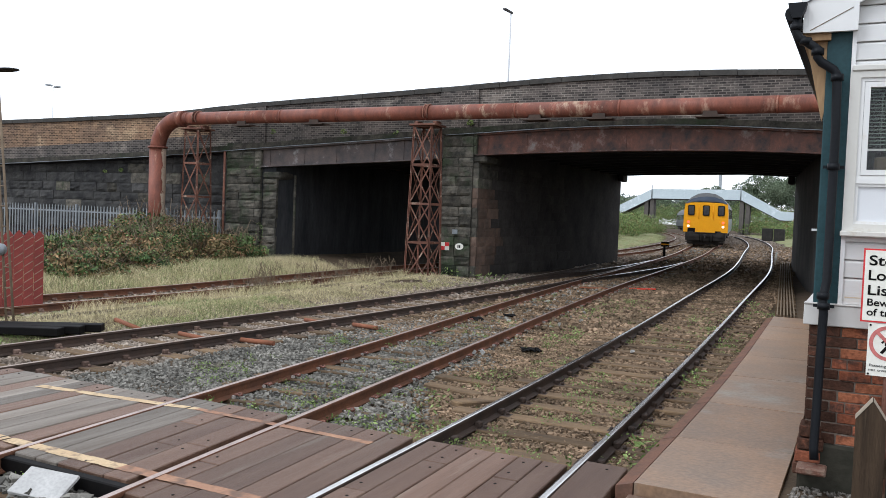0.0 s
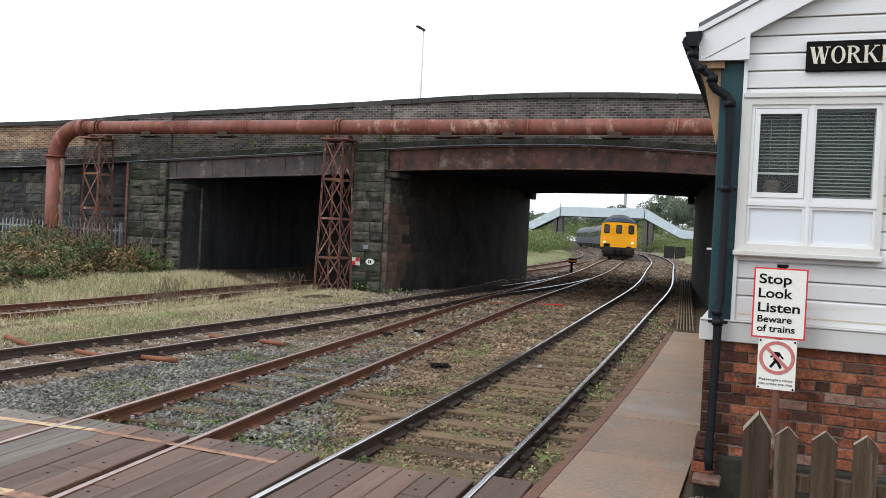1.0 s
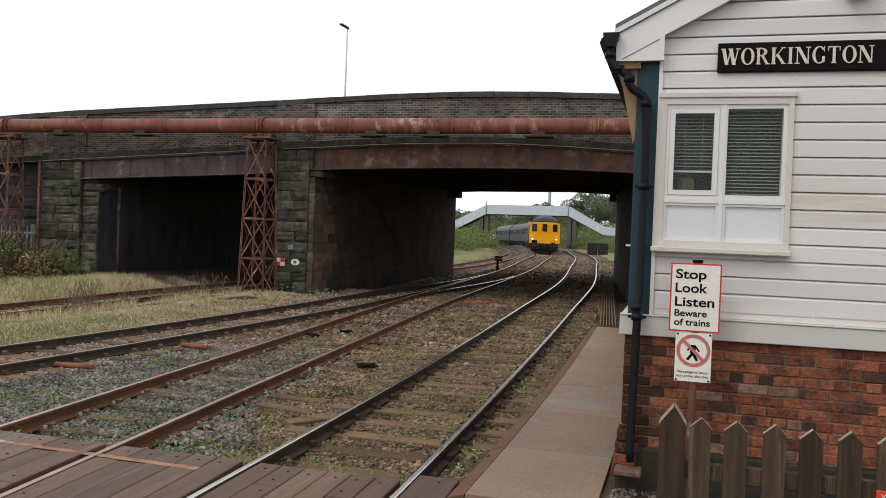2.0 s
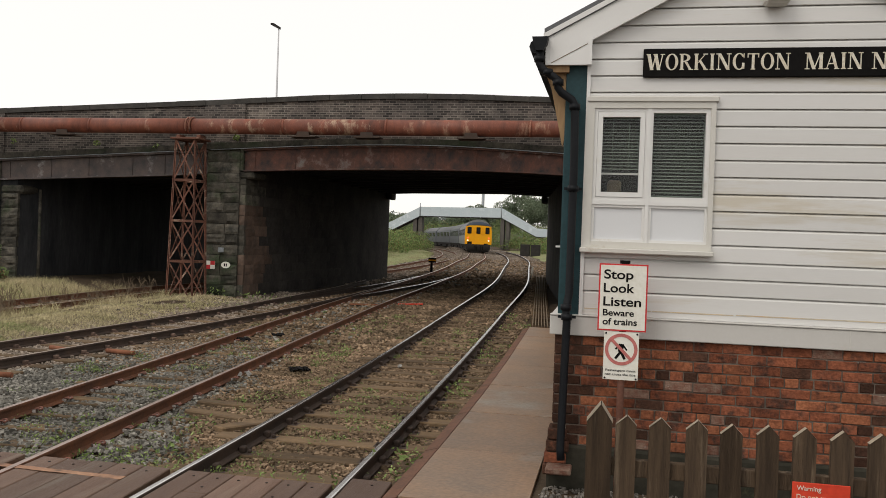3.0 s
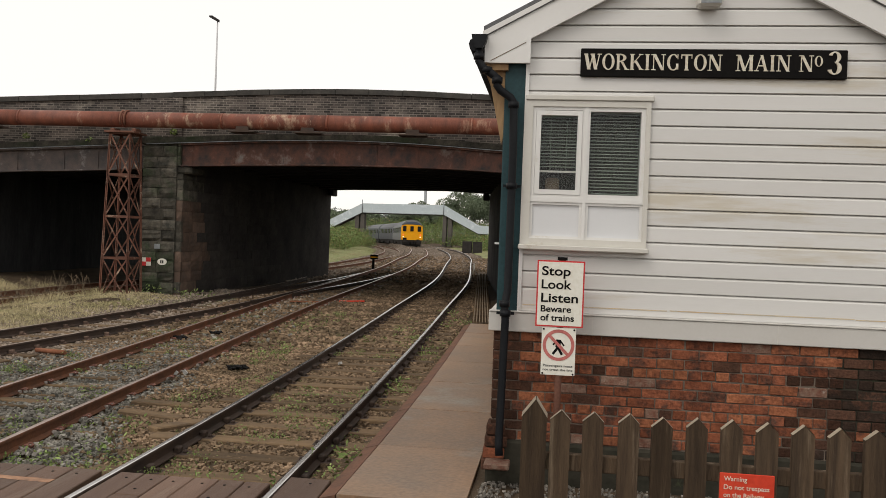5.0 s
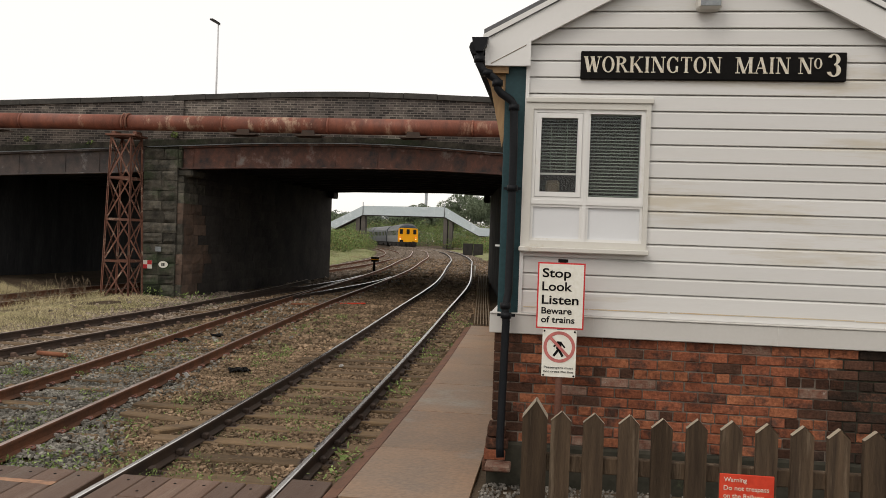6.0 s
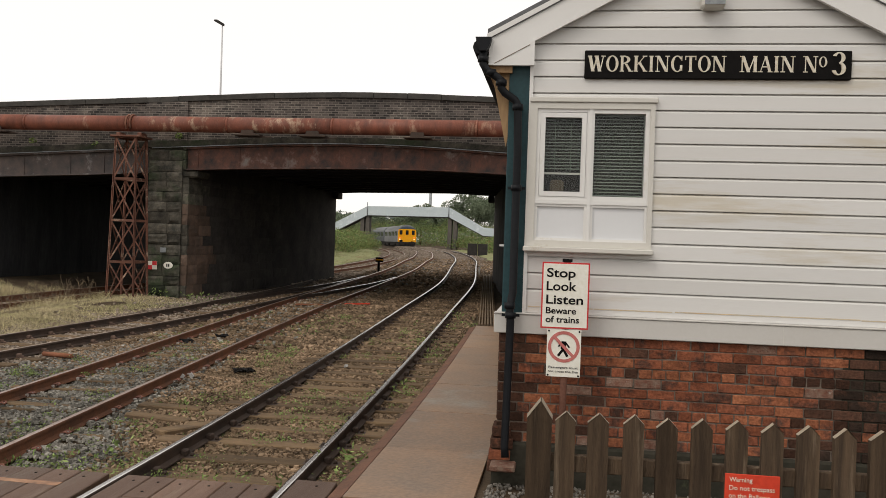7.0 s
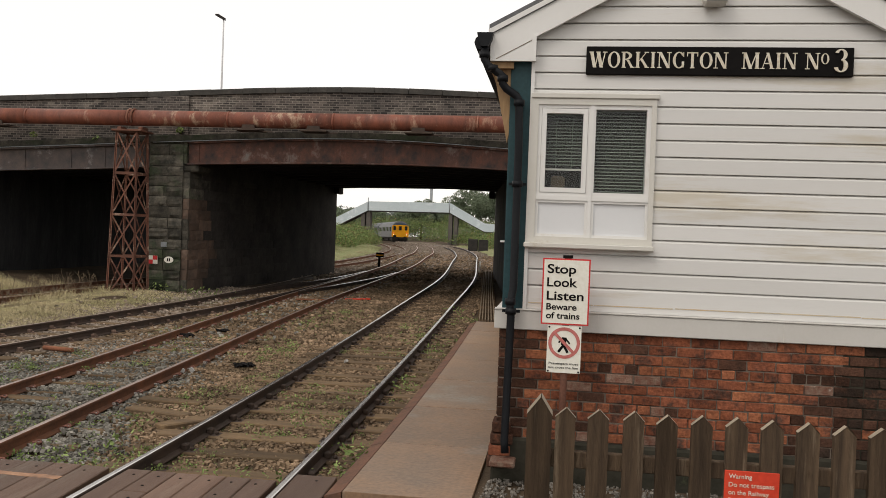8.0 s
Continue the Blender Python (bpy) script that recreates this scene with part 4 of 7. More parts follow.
painted_line(-4.8, -2.6, 0.93, 1.15, 0.115, M_YELLOW)
painted_line(-2.6, -0.4, 1.15, 1.10, 0.09, M_ORANGELINE)
painted_line(-4.8, -1.7, -0.66, -0.655, 0.135, M_YELLOW)
painted_line(-1.7, -0.3, -0.655, -0.65, 0.125, M_ORANGELINE)

# ---- footpath slabs beside the track ----
path = thing("footpath", "brown-grey concrete slab footpath beside the track", "path", kind="structure")
PATH_Z = 0.075
py = [1.08, 2.75, 4.6, 6.6, 8.7, 10.9, 13.2, 15.3]
pl = smooth_line([(1.0, 2.06), (4, 2.06), (8, 2.0), (15.3, 1.78)])
pr = smooth_line([(1.0, 3.10), (4, 3.10), (8, 3.0), (15.3, 2.55)])
for a, b in zip(py, py[1:]):
    bm = bmesh.new()
    lo = [bm.verts.new((x, y, PATH_Z - 0.15)) for x, y in ((pl(a), a + 0.004), (pr(a), a + 0.004), (pr(b), b - 0.004), (pl(b), b - 0.004))]
    hi = [bm.verts.new(v.co + Vector((0, 0, 0.15 + random.uniform(-0.003, 0.003)))) for v in lo]
    bm.faces.new(lo[::-1])
    bm.faces.new(hi)
    for i in range(4):
        bm.faces.new((lo[i], lo[(i + 1) % 4], hi[(i + 1) % 4], hi[i]))
    bmesh.ops.bevel(bm, geom=[e for e in bm.edges if all(v in hi for v in e.verts)], offset=0.0025, segments=1, affect='EDGES')
    part("slab", bm, M_PATH, path)
for a, b in zip(py, py[1:]):
    bm = bmesh.new()
    vs = []
    for y in (a + 0.01, b - 0.01):
        vs.append([bm.verts.new((pl(y) - 0.15, y, -0.25)), bm.verts.new((pl(y) - 0.012, y, -0.25)), bm.verts.new((pl(y) - 0.012, y, PATH_Z - 0.01)), bm.verts.new((pl(y) - 0.15, y, PATH_Z - 0.05))])
    for i in range(4):
        bm.faces.new((vs[0][i], vs[0][(i + 1) % 4], vs[1][(i + 1) % 4], vs[1][i]))
    bm.faces.new(vs[0][::-1])
    bm.faces.new(vs[1])
    bmesh.ops.recalc_face_normals(bm, faces=bm.faces)
    part("edging", bm, M_PATHEDGE, path, "rust-brown path edging board")
# steel grating walkway beyond the slabs
grate = thing("grating_walkway", "dark steel grating walkway beside the rails", "walkway", kind="structure")
for i in range(6):
    bm = bmesh.new()
    pts = [(y, 1.84 - (y - 15.4) * 0.082 + i * 0.075) for y in np.arange(15.4, 38, 1.5)]
    for (ya, xa), (yb, xb) in zip(pts, pts[1:]):
        bar(bm, (xa, ya, rail_level(ya) + 0.02), (xb, yb, rail_level(yb) + 0.02), 0.03, 0.05)
    part("slat", bm, M_STALK, grate)
for y in np.arange(15.5, 38, 1.0):
    bm = bmesh.new()
    x = 1.84 - (y - 15.4) * 0.082
    box(bm, x - 0.05, x + 0.45, y, y + 0.06, rail_level(y) - 0.22, rail_level(y) - 0.01)
    part("bearer", bm, M_SLEEPER, grate)

# ---- signal box ----
GABLE = 1.70
BX0, BX1, BY1 = 3.235, 6.66, 8.6
signal_box = thing("signal_box", "white clad signal box on a red brick base", "signal box")

# brick base: backing of mortar, pieces in front
bm = bmesh.new()
box(bm, BX0 + 0.009, BX1 - 0.009, GABLE + 0.0075, BY1, -0.3, 1.389)
base = part("brick_base", bm, M_MORTAR, signal_box, "weathered red brick wall")
# darker backing behind the right-hand bricks
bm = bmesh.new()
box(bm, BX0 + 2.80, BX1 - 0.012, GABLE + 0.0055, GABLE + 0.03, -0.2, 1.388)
part("sooty_pointing", bm, M_PLINTH, base, "dark mortar joints")
COURSE = 0.0843
zc = 1.39 - COURSE
row = 0
while zc > 0.44:
    x = BX0
    header = row % 4 == 3
    first = True
    while x < BX1 - 0.02:
        w = 0.112 if header else 0.228
        if first and row % 2:
            w = 0.115 if not header else 0.17
        first = False
        w = min(w, BX1 - x)
        if w > 0.04:
            bm = bmesh.new()
            d = random.uniform(-0.008, 0.003)
            box(bm, x + 0.004, x + w - 0.005, GABLE + d, GABLE + 0.05, zc + 0.004, zc + COURSE - 0.006, bevel=0.005, jitter=0.0035)
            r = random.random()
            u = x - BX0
            # soot is just a darkness level, rising rightwards, in top courses and at foot
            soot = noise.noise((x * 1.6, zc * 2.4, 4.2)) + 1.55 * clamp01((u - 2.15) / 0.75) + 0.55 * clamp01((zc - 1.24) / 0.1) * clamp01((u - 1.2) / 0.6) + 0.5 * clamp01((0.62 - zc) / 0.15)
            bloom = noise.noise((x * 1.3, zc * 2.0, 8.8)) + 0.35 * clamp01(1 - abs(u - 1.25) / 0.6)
            m_ = M_BRICKBLACK if soot > 0.95 + 0.9 * r else M_BRICKDARK if u < 0.12 or r < 0.08 or soot > 0.50 + 0.8 * r else (M_BRICKPALE if bloom > 0.62 - 0.5 * r and r > 0.86 else (M_BRICKORANGE if r > 0.66 else M_BRICK))
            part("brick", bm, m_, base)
        x += w
    # quoin bricks on the track side
    zc -= COURSE
    row += 1
for k in range(9):
    bm = bmesh.new()
    z = 1.39 - COURSE * (k + 1)
    y = GABLE + 0.005
    while y < BY1 - 0.2:
        w = 0.228
        box(bm, BX0 - 0.004, BX0 + 0.03, y + 0.055, y + w + 0.045, z + 0.005, z + COURSE - 0.006)
        y += w
    tagged(part("brick_course", bm, M_BRICKDARK, base), kind="stuff")
# plinth
bm = bmesh.new()
box(bm, BX0 - 0.03, BX1 + 0.03, GABLE - 0.035, BY1, -0.3, 0.46, bevel=0.02)
bmesh.ops.subdivide_edges(bm, edges=list(bm.edges), cuts=5, use_grid_fill=True)
for v in bm.verts:
    v.co += Vector((0, 1, 1)) * 0.012 * noise.noise(v.co * 5)
part("plinth", bm, M_PLINTH, signal_box, "mossy crumbling rendered plinth")
for k, (zz, mm) in enumerate(((0.50, M_BRICKDARK), (0.40, M_BRICKDARK), (0.30, M_BRICK), (0.20, M_BRICKDARK))):
    bm = bmesh.new()
    box(bm, BX0 - 0.03 - 0.012 * k, BX0 + 0.13 + 0.02 * (k % 2), GABLE - 0.05, GABLE + 0.2, zz, zz + 0.09, bevel=0.008)
    part("brick", bm, mm, base)

# timber upper storey
bm = bmesh.new()
wx0, wx1, wz0, wz1 = 3.50, 4.44, 2.18, 3.33
for r in ((BX0 + 0.03, wx0, 1.39, 3.66), (wx1, BX1 - 0.03, 1.39, 3.66), (wx0, wx1, 1.39, wz0), (wx0, wx1, wz1, 3.66)):
    box(bm, r[0], r[1], GABLE + 0.03, GABLE + 0.13, r[2], r[3])
outline(bm, [(BX0 + 0.03, 3.66), (BX1 - 0.03, 3.66), (4.897, 4.60)], GABLE + 0.03, GABLE + 0.13)
box(bm, BX0 + 0.03, BX0 + 0.13, GABLE + 0.13, BY1, 1.39, 3.66)
box(bm, BX1 - 0.13, BX1 - 0.03, GABLE + 0.13, BY1, 1.39, 3.66)
box(bm, BX0 + 0.13, BX1 - 0.13, BY1 - 0.1, BY1, 1.39, 3.66)
box(bm, BX0 + 0.13, BX1 - 0.13, GABLE + 0.13, BY1 - 0.1, 1.39, 1.55)
upper = part("upper_storey", bm, M_WHITE, signal_box, "white clapboard upper storey")
PITCH = 0.1392
slope = 0.535
apex_x, apex_z = 4.897, 4.78
for i in range(-1, 22):
    zb = 1.77 + PITCH * i
    zt = zb + PITCH
    edge = lambda z: max(0.0, (z - 3.78) / slope)
    x0, x1 = BX0 + 0.20 + max(0, edge(zb) - 0.25), BX1 - 0.20 - max(0, edge(zb) - 0.25)
    if x1 - x0 < 0.3:
        break
    segs = [(x0, x1)]
    if zb + 0.03 < 3.32 and zt > 2.20:
        segs = [(4.475, x1)] if zb > 2.10 else [(x0, x1)]
    if i == -1:
        zb = 1.563
    for a, b in segs:
        bm = bmesh.new()
        # a moulded plank: sharp lower edge over a shadow groove, flat face, sloped shoulder at the top
        pr_ = [(a, GABLE + 0.030, zb + 0.005), (a, GABLE - 0.004, zb + 0.005), (a, GABLE - 0.006, zb + 0.008), (a, GABLE - 0.004, zt - 0.020), (a, GABLE + 0.004, zt - 0.008), (a, GABLE + 0.016, zt), (a, GABLE + 0.030, zt)]
        va = [bm.verts.new(p) for p in pr_]
        vb = [bm.verts.new((b, p[1], p[2])) for p in pr_]
        for k in range(len(pr_)):
            bm.faces.new((va[k], vb[k], vb[(k + 1) % len(pr_)], va[(k + 1) % len(pr_)]))
        bm.faces.new(va[::-1])
        bm.faces.new(vb)
        bmesh.ops.recalc_face_normals(bm, faces=bm.faces)
        part("cladding_board", bm, M_CLADDING, upper)
# skirt board
bm = bmesh.new()
box(bm, 3.19, BX1 + 0.05, GABLE - 0.045, GABLE + 0.03, 1.39, 1.552, bevel=0.006)
box(bm, 3.19, 3.24, GABLE + 0.03, BY1, 1.39, 1.552)
part("skirt_board", bm, M_SKIRT, signal_box, "broad white skirt board")
bm = bmesh.new()
box(bm, 3.19, BX1 + 0.05, GABLE - 0.055, GABLE + 0.02, 1.553, 1.567, bevel=0.004)
part("drip_moulding", bm, M_SKIRT, signal_box, "yellowed drip moulding")
bm = bmesh.new()
x = 3.47
while x < BX1:
    w = random.uniform(0.5, 1.4)
    zz = 1.618 + random.uniform(-0.003, 0.003)
    bm.faces.new([bm.verts.new(c) for c in ((x, GABLE - 0.0085, zz), (min(x + w, BX1 - 0.2), GABLE - 0.0085, zz), (min(x + w, BX1 - 0.2), GABLE - 0.0085, zz + 0.009), (x, GABLE - 0.0085, zz + 0.009))])
    x += w + random.uniform(0.0, 0.03)
part("peeling_edge", bm, M_YELLOWED, signal_box, "yellowed peeling paint edge")
for x in (4.06, 5.55):
    bm = bmesh.new()
    box(bm, x, x + 0.004, GABLE - 0.0465, GABLE - 0.04, 1.392, 1.550)
    part("board_joint", bm, M_CREAM, signal_box)
# corner posts
for x in (3.25, BX1 - 0.18):
    bm = bmesh.new()
    box(bm, x, x + 0.18, GABLE - 0.012, GABLE + 0.12, 1.553, 3.68, bevel=0.006)
    part("corner_post", bm, M_TEAL, signal_box, "dark teal painted corner post")
bm = bmesh.new()
box(bm, 3.425, 3.455, GABLE - 0.03, GABLE + 0.03, 1.553, 3.75)
part("corner_trim", bm, M_WHITEPAINT, signal_box)

# window with its frame, blinds and lower panels
window = part("window", (lambda b: (box(b, 3.428, 3.50, GABLE - 0.035, GABLE + 0.11, 2.137, 3.355), box(b, 4.435, 4.475, GABLE - 0.035, GABLE + 0.11, 2.137, 3.355), box(b, 3.50, 4.435, GABLE - 0.035, GABLE + 0.11, 3.305, 3.355), box(b, 3.50, 4.435, GABLE - 0.035, GABLE + 0.11, 2.137, 2.19), b)[-1])(bmesh.new()), M_CREAM, signal_box, "cream framed window with half-drawn blinds")


def frame_ring(x0, x1, z0, z1, w, y0, y1, name, material, parent):
    bm = bmesh.new()
    box(bm, x0, x0 + w, y0, y1, z0, z1)
    box(bm, x1 - w, x1, y0, y1, z0, z1)
    box(bm, x0 + w, x1 - w, y0, y1, z0, z0 + w)
    box(bm, x0 + w, x1 - w, y0, y1, z1 - w, z1)
    return part(name, bm, material, parent)


frame_ring(3.50, 3.945, 2.535, 3.305, 0.028, GABLE - 0.02, GABLE + 0.08, "window_frame", M_WHITEPAINT, window)
sash = frame_ring(3.53, 3.915, 2.565, 3.272, 0.04, GABLE - 0.026, GABLE + 0.05, "sash", M_WHITEPAINT, window)
frame_ring(3.945, 4.435, 2.535, 3.305, 0.036, GABLE - 0.02, GABLE + 0.08, "window_frame", M_WHITEPAINT, window)
bm = bmesh.new()
box(bm, 3.935, 3.965, GABLE - 0.03, GABLE + 0.08, 2.19, 3.305)
part("mullion", bm, M_WHITEPAINT, window)
bm = bmesh.new()
box(bm, 3.50, 4.435, GABLE - 0.026, GABLE + 0.08, 2.50, 2.535)
part("transom", bm, M_WHITEPAINT, window)
for x0, x1 in ((3.50, 3.935), (3.965, 4.435)):
    frame_ring(x0, x1, 2.19, 2.50, 0.022, GABLE - 0.015, GABLE + 0.06, "panel_frame", M_WHITEPAINT, window)
    bm = bmesh.new()
    box(bm, x0 + 0.022, x1 - 0.022, GABLE + 0.005, GABLE + 0.03, 2.212, 2.478)
    part("lower_panel", bm, M_PANEL, window, "plain white lower panel")
for x0, x1, z0, z1 in ((3.57, 3.875, 2.605, 3.232), (3.981, 4.399, 2.571, 3.269)):
    bm = bmesh.new()
    box(bm, x0, x1, GABLE + 0.018, GABLE + 0.024, z0, z1)
    g_ = part("pane", bm, M_GLASS, window)
    g_.visible_shadow = False
M_BLIND = mat("grey_blind_slat", (0.19, 0.225, 0.18), (0.145, 0.175, 0.14), 0.6, 5.0, bump=0)
for x0, x1, z0, z1 in ((3.56, 3.885, 2.78, 3.238), (3.975, 4.405, 2.57, 3.27)):
    n = int((z1 - z0) / 0.028)
    bm = bmesh.new()
    for k in range(n):
        z = z1 - 0.028 * (k + 0.5)
        vs = [bm.verts.new(c) for c in ((x0, GABLE + 0.055, z - 0.004), (x1, GABLE + 0.055, z - 0.004), (x1, GABLE + 0.073, z + 0.006), (x0, GABLE + 0.073, z + 0.006))]
        bm.faces.new(vs)
    tagged(part("blind", bm, M_BLIND, window, "grey venetian blind"), kind="stuff")
bm = bmesh.new()
box(bm, 3.565, 3.88, GABLE + 0.052, GABLE + 0.072, 2.757, 2.772)
part("blind_rail", bm, M_CREAM, window, "pale bottom rail of the blind")
for x in (3.655, 3.79):
    bm = bmesh.new()
    tube(bm, [(x, GABLE + 0.050, 2.77), (x, GABLE + 0.050, 3.20)], 0.0025, 5)
    part("blind_cord", bm, M_BLIND, window)
bm = bmesh.new()
box(bm, 3.62, 3.74, GABLE + 0.16, GABLE + 0.26, 2.55, 2.72, bevel=0.02)
part("parcel", bm, M_STALK, signal_box, "brown box standing inside the window")
bm = bmesh.new()
box(bm, 3.415, 4.49, GABLE - 0.10, GABLE + 0.0, 2.092, 2.136, bevel=0.008)
part("window_sill", bm, M_CREAM, window)
bm = bmesh.new()
box(bm, 3.435, 4.495, GABLE - 0.05, GABLE + 0.0, 3.357, 3.400, bevel=0.006)
part("window_head", bm, M_CREAM, window)
# near-black panel added behind the blinds to paint the room dim; desk unseen
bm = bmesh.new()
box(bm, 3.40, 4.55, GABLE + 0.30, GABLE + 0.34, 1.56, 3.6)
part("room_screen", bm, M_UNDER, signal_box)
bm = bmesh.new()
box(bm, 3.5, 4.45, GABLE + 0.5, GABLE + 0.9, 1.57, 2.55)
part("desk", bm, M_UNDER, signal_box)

# roof with barge boards
for s in (-1, 1):
    bm = bmesh.new()
    ex = apex_x + s * (apex_x - 3.06)
    top = [(apex_x, apex_z + 0.16), (ex, apex_z + 0.16 - slope * (apex_x - 3.06))]
    pts = [top[0], top[1], (top[1][0], top[1][1] - 0.09), (top[0][0], top[0][1] - 0.09)]
    outline(bm, pts if s > 0 else pts[::-1], GABLE - 0.11, BY1 + 0.18)
    bmesh.ops.recalc_face_normals(bm, faces=bm.faces)
    part("roof_slope", bm, M_TRAINROOF, signal_box, "grey slated roof")
    # barge board, wide and boxed at the eaves
    bm = bmesh.new()
    e = lambda d: apex_x + s * d
    full = apex_x - 3.075
    zt = lambda d: apex_z + 0.11 - slope * d
    shape = [(e(0), zt(0)), (e(full), zt(full)), (e(full), 3.655), (e(full - 0.385), 3.655), (e(full - 0.385), 3.862), (e(0), 3.862 + slope * (full - 0.385))]
    outline(bm, shape if s > 0 else shape[::-1], GABLE - 0.095, GABLE - 0.06)
    bmesh.ops.recalc_face_normals(bm, faces=bm.faces)
    part("barge_board", bm, M_WHITEPAINT, signal_box, "white boxed barge board")
    bm = bmesh.new()
    mould = [(e(full + 0.02), zt(full) - 0.0), (e(0), zt(0) + 0.012), (e(0), zt(0) - 0.03), (e(full + 0.02), zt(full) - 0.045)]
    outline(bm, mould, GABLE - 0.115, GABLE - 0.095)
    bmesh.ops.recalc_face_normals(bm, faces=bm.faces)
    part("barge_capping", bm, M_WHITEPAINT, signal_box)
    bm = bmesh.new()
    x_a, x_b = sorted((e(full), e(full - 0.20)))
    box(bm, x_a, x_b, GABLE - 0.06, BY1, 3.60, 3.655)
    part("soffit", bm, M_TIMBER, signal_box, "bare timber soffit")
    # boxed end: a return panel below the raking seam, with narrow end battens
    bm = bmesh.new()
    x_a, x_b = sorted((e(full - 0.36), e(full - 0.385)))
    box(bm, x_a - 0.014, x_b, GABLE - 0.106, GABLE - 0.0955, 3.655, 3.875)
    part("end_batten", bm, M_WHITEPAINT, signal_box)
    bm = bmesh.new()
    x_a, x_b = sorted((e(full), e(full - 0.035)))
    box(bm, x_a, x_b, GABLE - 0.104, GABLE - 0.0955, 3.655, zt(full) - 0.05)
    part("end_batten", bm, M_WHITEPAINT, signal_box)
    bm = bmesh.new()
    seam = [(e(full - 0.05), 3.668), (e(full - 0.345), 3.668 + slope * 0.295), (e(full - 0.345), 3.674 + slope * 0.295), (e(full - 0.05), 3.674)]
    outline(bm, seam, GABLE - 0.0985, GABLE - 0.0945)
    bmesh.ops.recalc_face_normals(bm, faces=bm.faces)
    part("seam", bm, M_STALK, signal_box)
# raking timber bracket under the eaves
bm = bmesh.new()
outline(bm, [(3.10, 3.60), (3.25, 3.60), (3.25, 3.05), (3.235, 2.98)], GABLE + 0.0, GABLE + 0.05)
bmesh.ops.recalc_face_normals(bm, faces=bm.faces)
part("eaves_bracket", bm, M_TIMBER, signal_box, "bare timber eaves bracket")
# gutter and downpipe
bm = bmesh.new()
tube(bm, [(3.0, GABLE - 0.14, 3.80), (3.0, BY1 + 0.1, 3.80)], 0.06, 10)
part("gutter", bm, M_BLACKPIPE, signal_box, "black plastic gutter")
drain = part("downpipe", (lambda b: (tube(b, [(3.03, 1.58, 3.80), (3.03, 1.58, 3.66), (3.06, 1.58, 3.61), (3.15, 1.58, 3.55), (3.19, 1.58, 3.52), (3.19, 1.58, 3.46), (3.22, 1.59, 3.42), (3.31, 1.60, 3.36), (3.335, 1.60, 3.32), (3.345, 1.60, 2.9), (3.345, 1.60, 1.74), (3.335, 1.585, 1.68), (3.325, 1.565, 1.60), (3.335, 1.56, 1.5), (3.32, 1.56, 0.45), (3.33, 1.53, 0.36)], 0.034, 14), b)[-1])(bmesh.new()), M_BLACKPIPE, signal_box, "black plastic downpipe with swan-neck bends")
for p in ((3.335, 1.60, 3.30), (3.345, 1.60, 2.62), (3.333, 1.56, 1.55), (3.325, 1.565, 1.63), (3.19, 1.58, 3.50), (3.10, 1.58, 3.585), (3.03, 1.58, 3.70)):
    bm = bmesh.new()
    tube(bm, [(p[0], p[1], p[2] - 0.025), (p[0], p[1], p[2] + 0.025)], 0.046, 14)
    if p[2] in (2.62, 1.55):
        box(bm, p[0] - 0.075, p[0] + 0.075, p[1] + 0.02, p[1] + 0.03, p[2] - 0.012, p[2] + 0.012)
    part("pipe_collar", bm, M_BLACKPIPE, drain)
bm = bmesh.new()
outline(bm, [(2.965, 3.875), (3.10, 3.875), (3.09, 3.82), (3.06, 3.76), (3.0, 3.76), (2.975, 3.82)], 1.52, 1.64)
bmesh.ops.recalc_face_normals(bm, faces=bm.faces)
part("hopper", bm, M_BLACKPIPE, drain)
bm = bmesh.new()
box(bm, 3.21, 3.42, 1.40, 1.60, 0.27, 0.32, bevel=0.01)
part("gully", bm, M_BRICKPALE, signal_box, "pale stone gully surround")

bm = bmesh.new()
box(bm, 3.205, 3.25, GABLE + 0.10, GABLE + 0.115, 2.125, 2.142)
part("cable_bracket", bm, M_WHITEPAINT, signal_box, "small white cable bracket")

# name board
nameplate = thing("name_board", "black station name board with raised white serif lettering", "sign")
bm = bmesh.new()
box(bm, 3.879, 6.004, GABLE - 0.04, GABLE - 0.006, 3.560, 3.795, bevel=0.006)
part("board", bm, M_BLACK, nameplate)
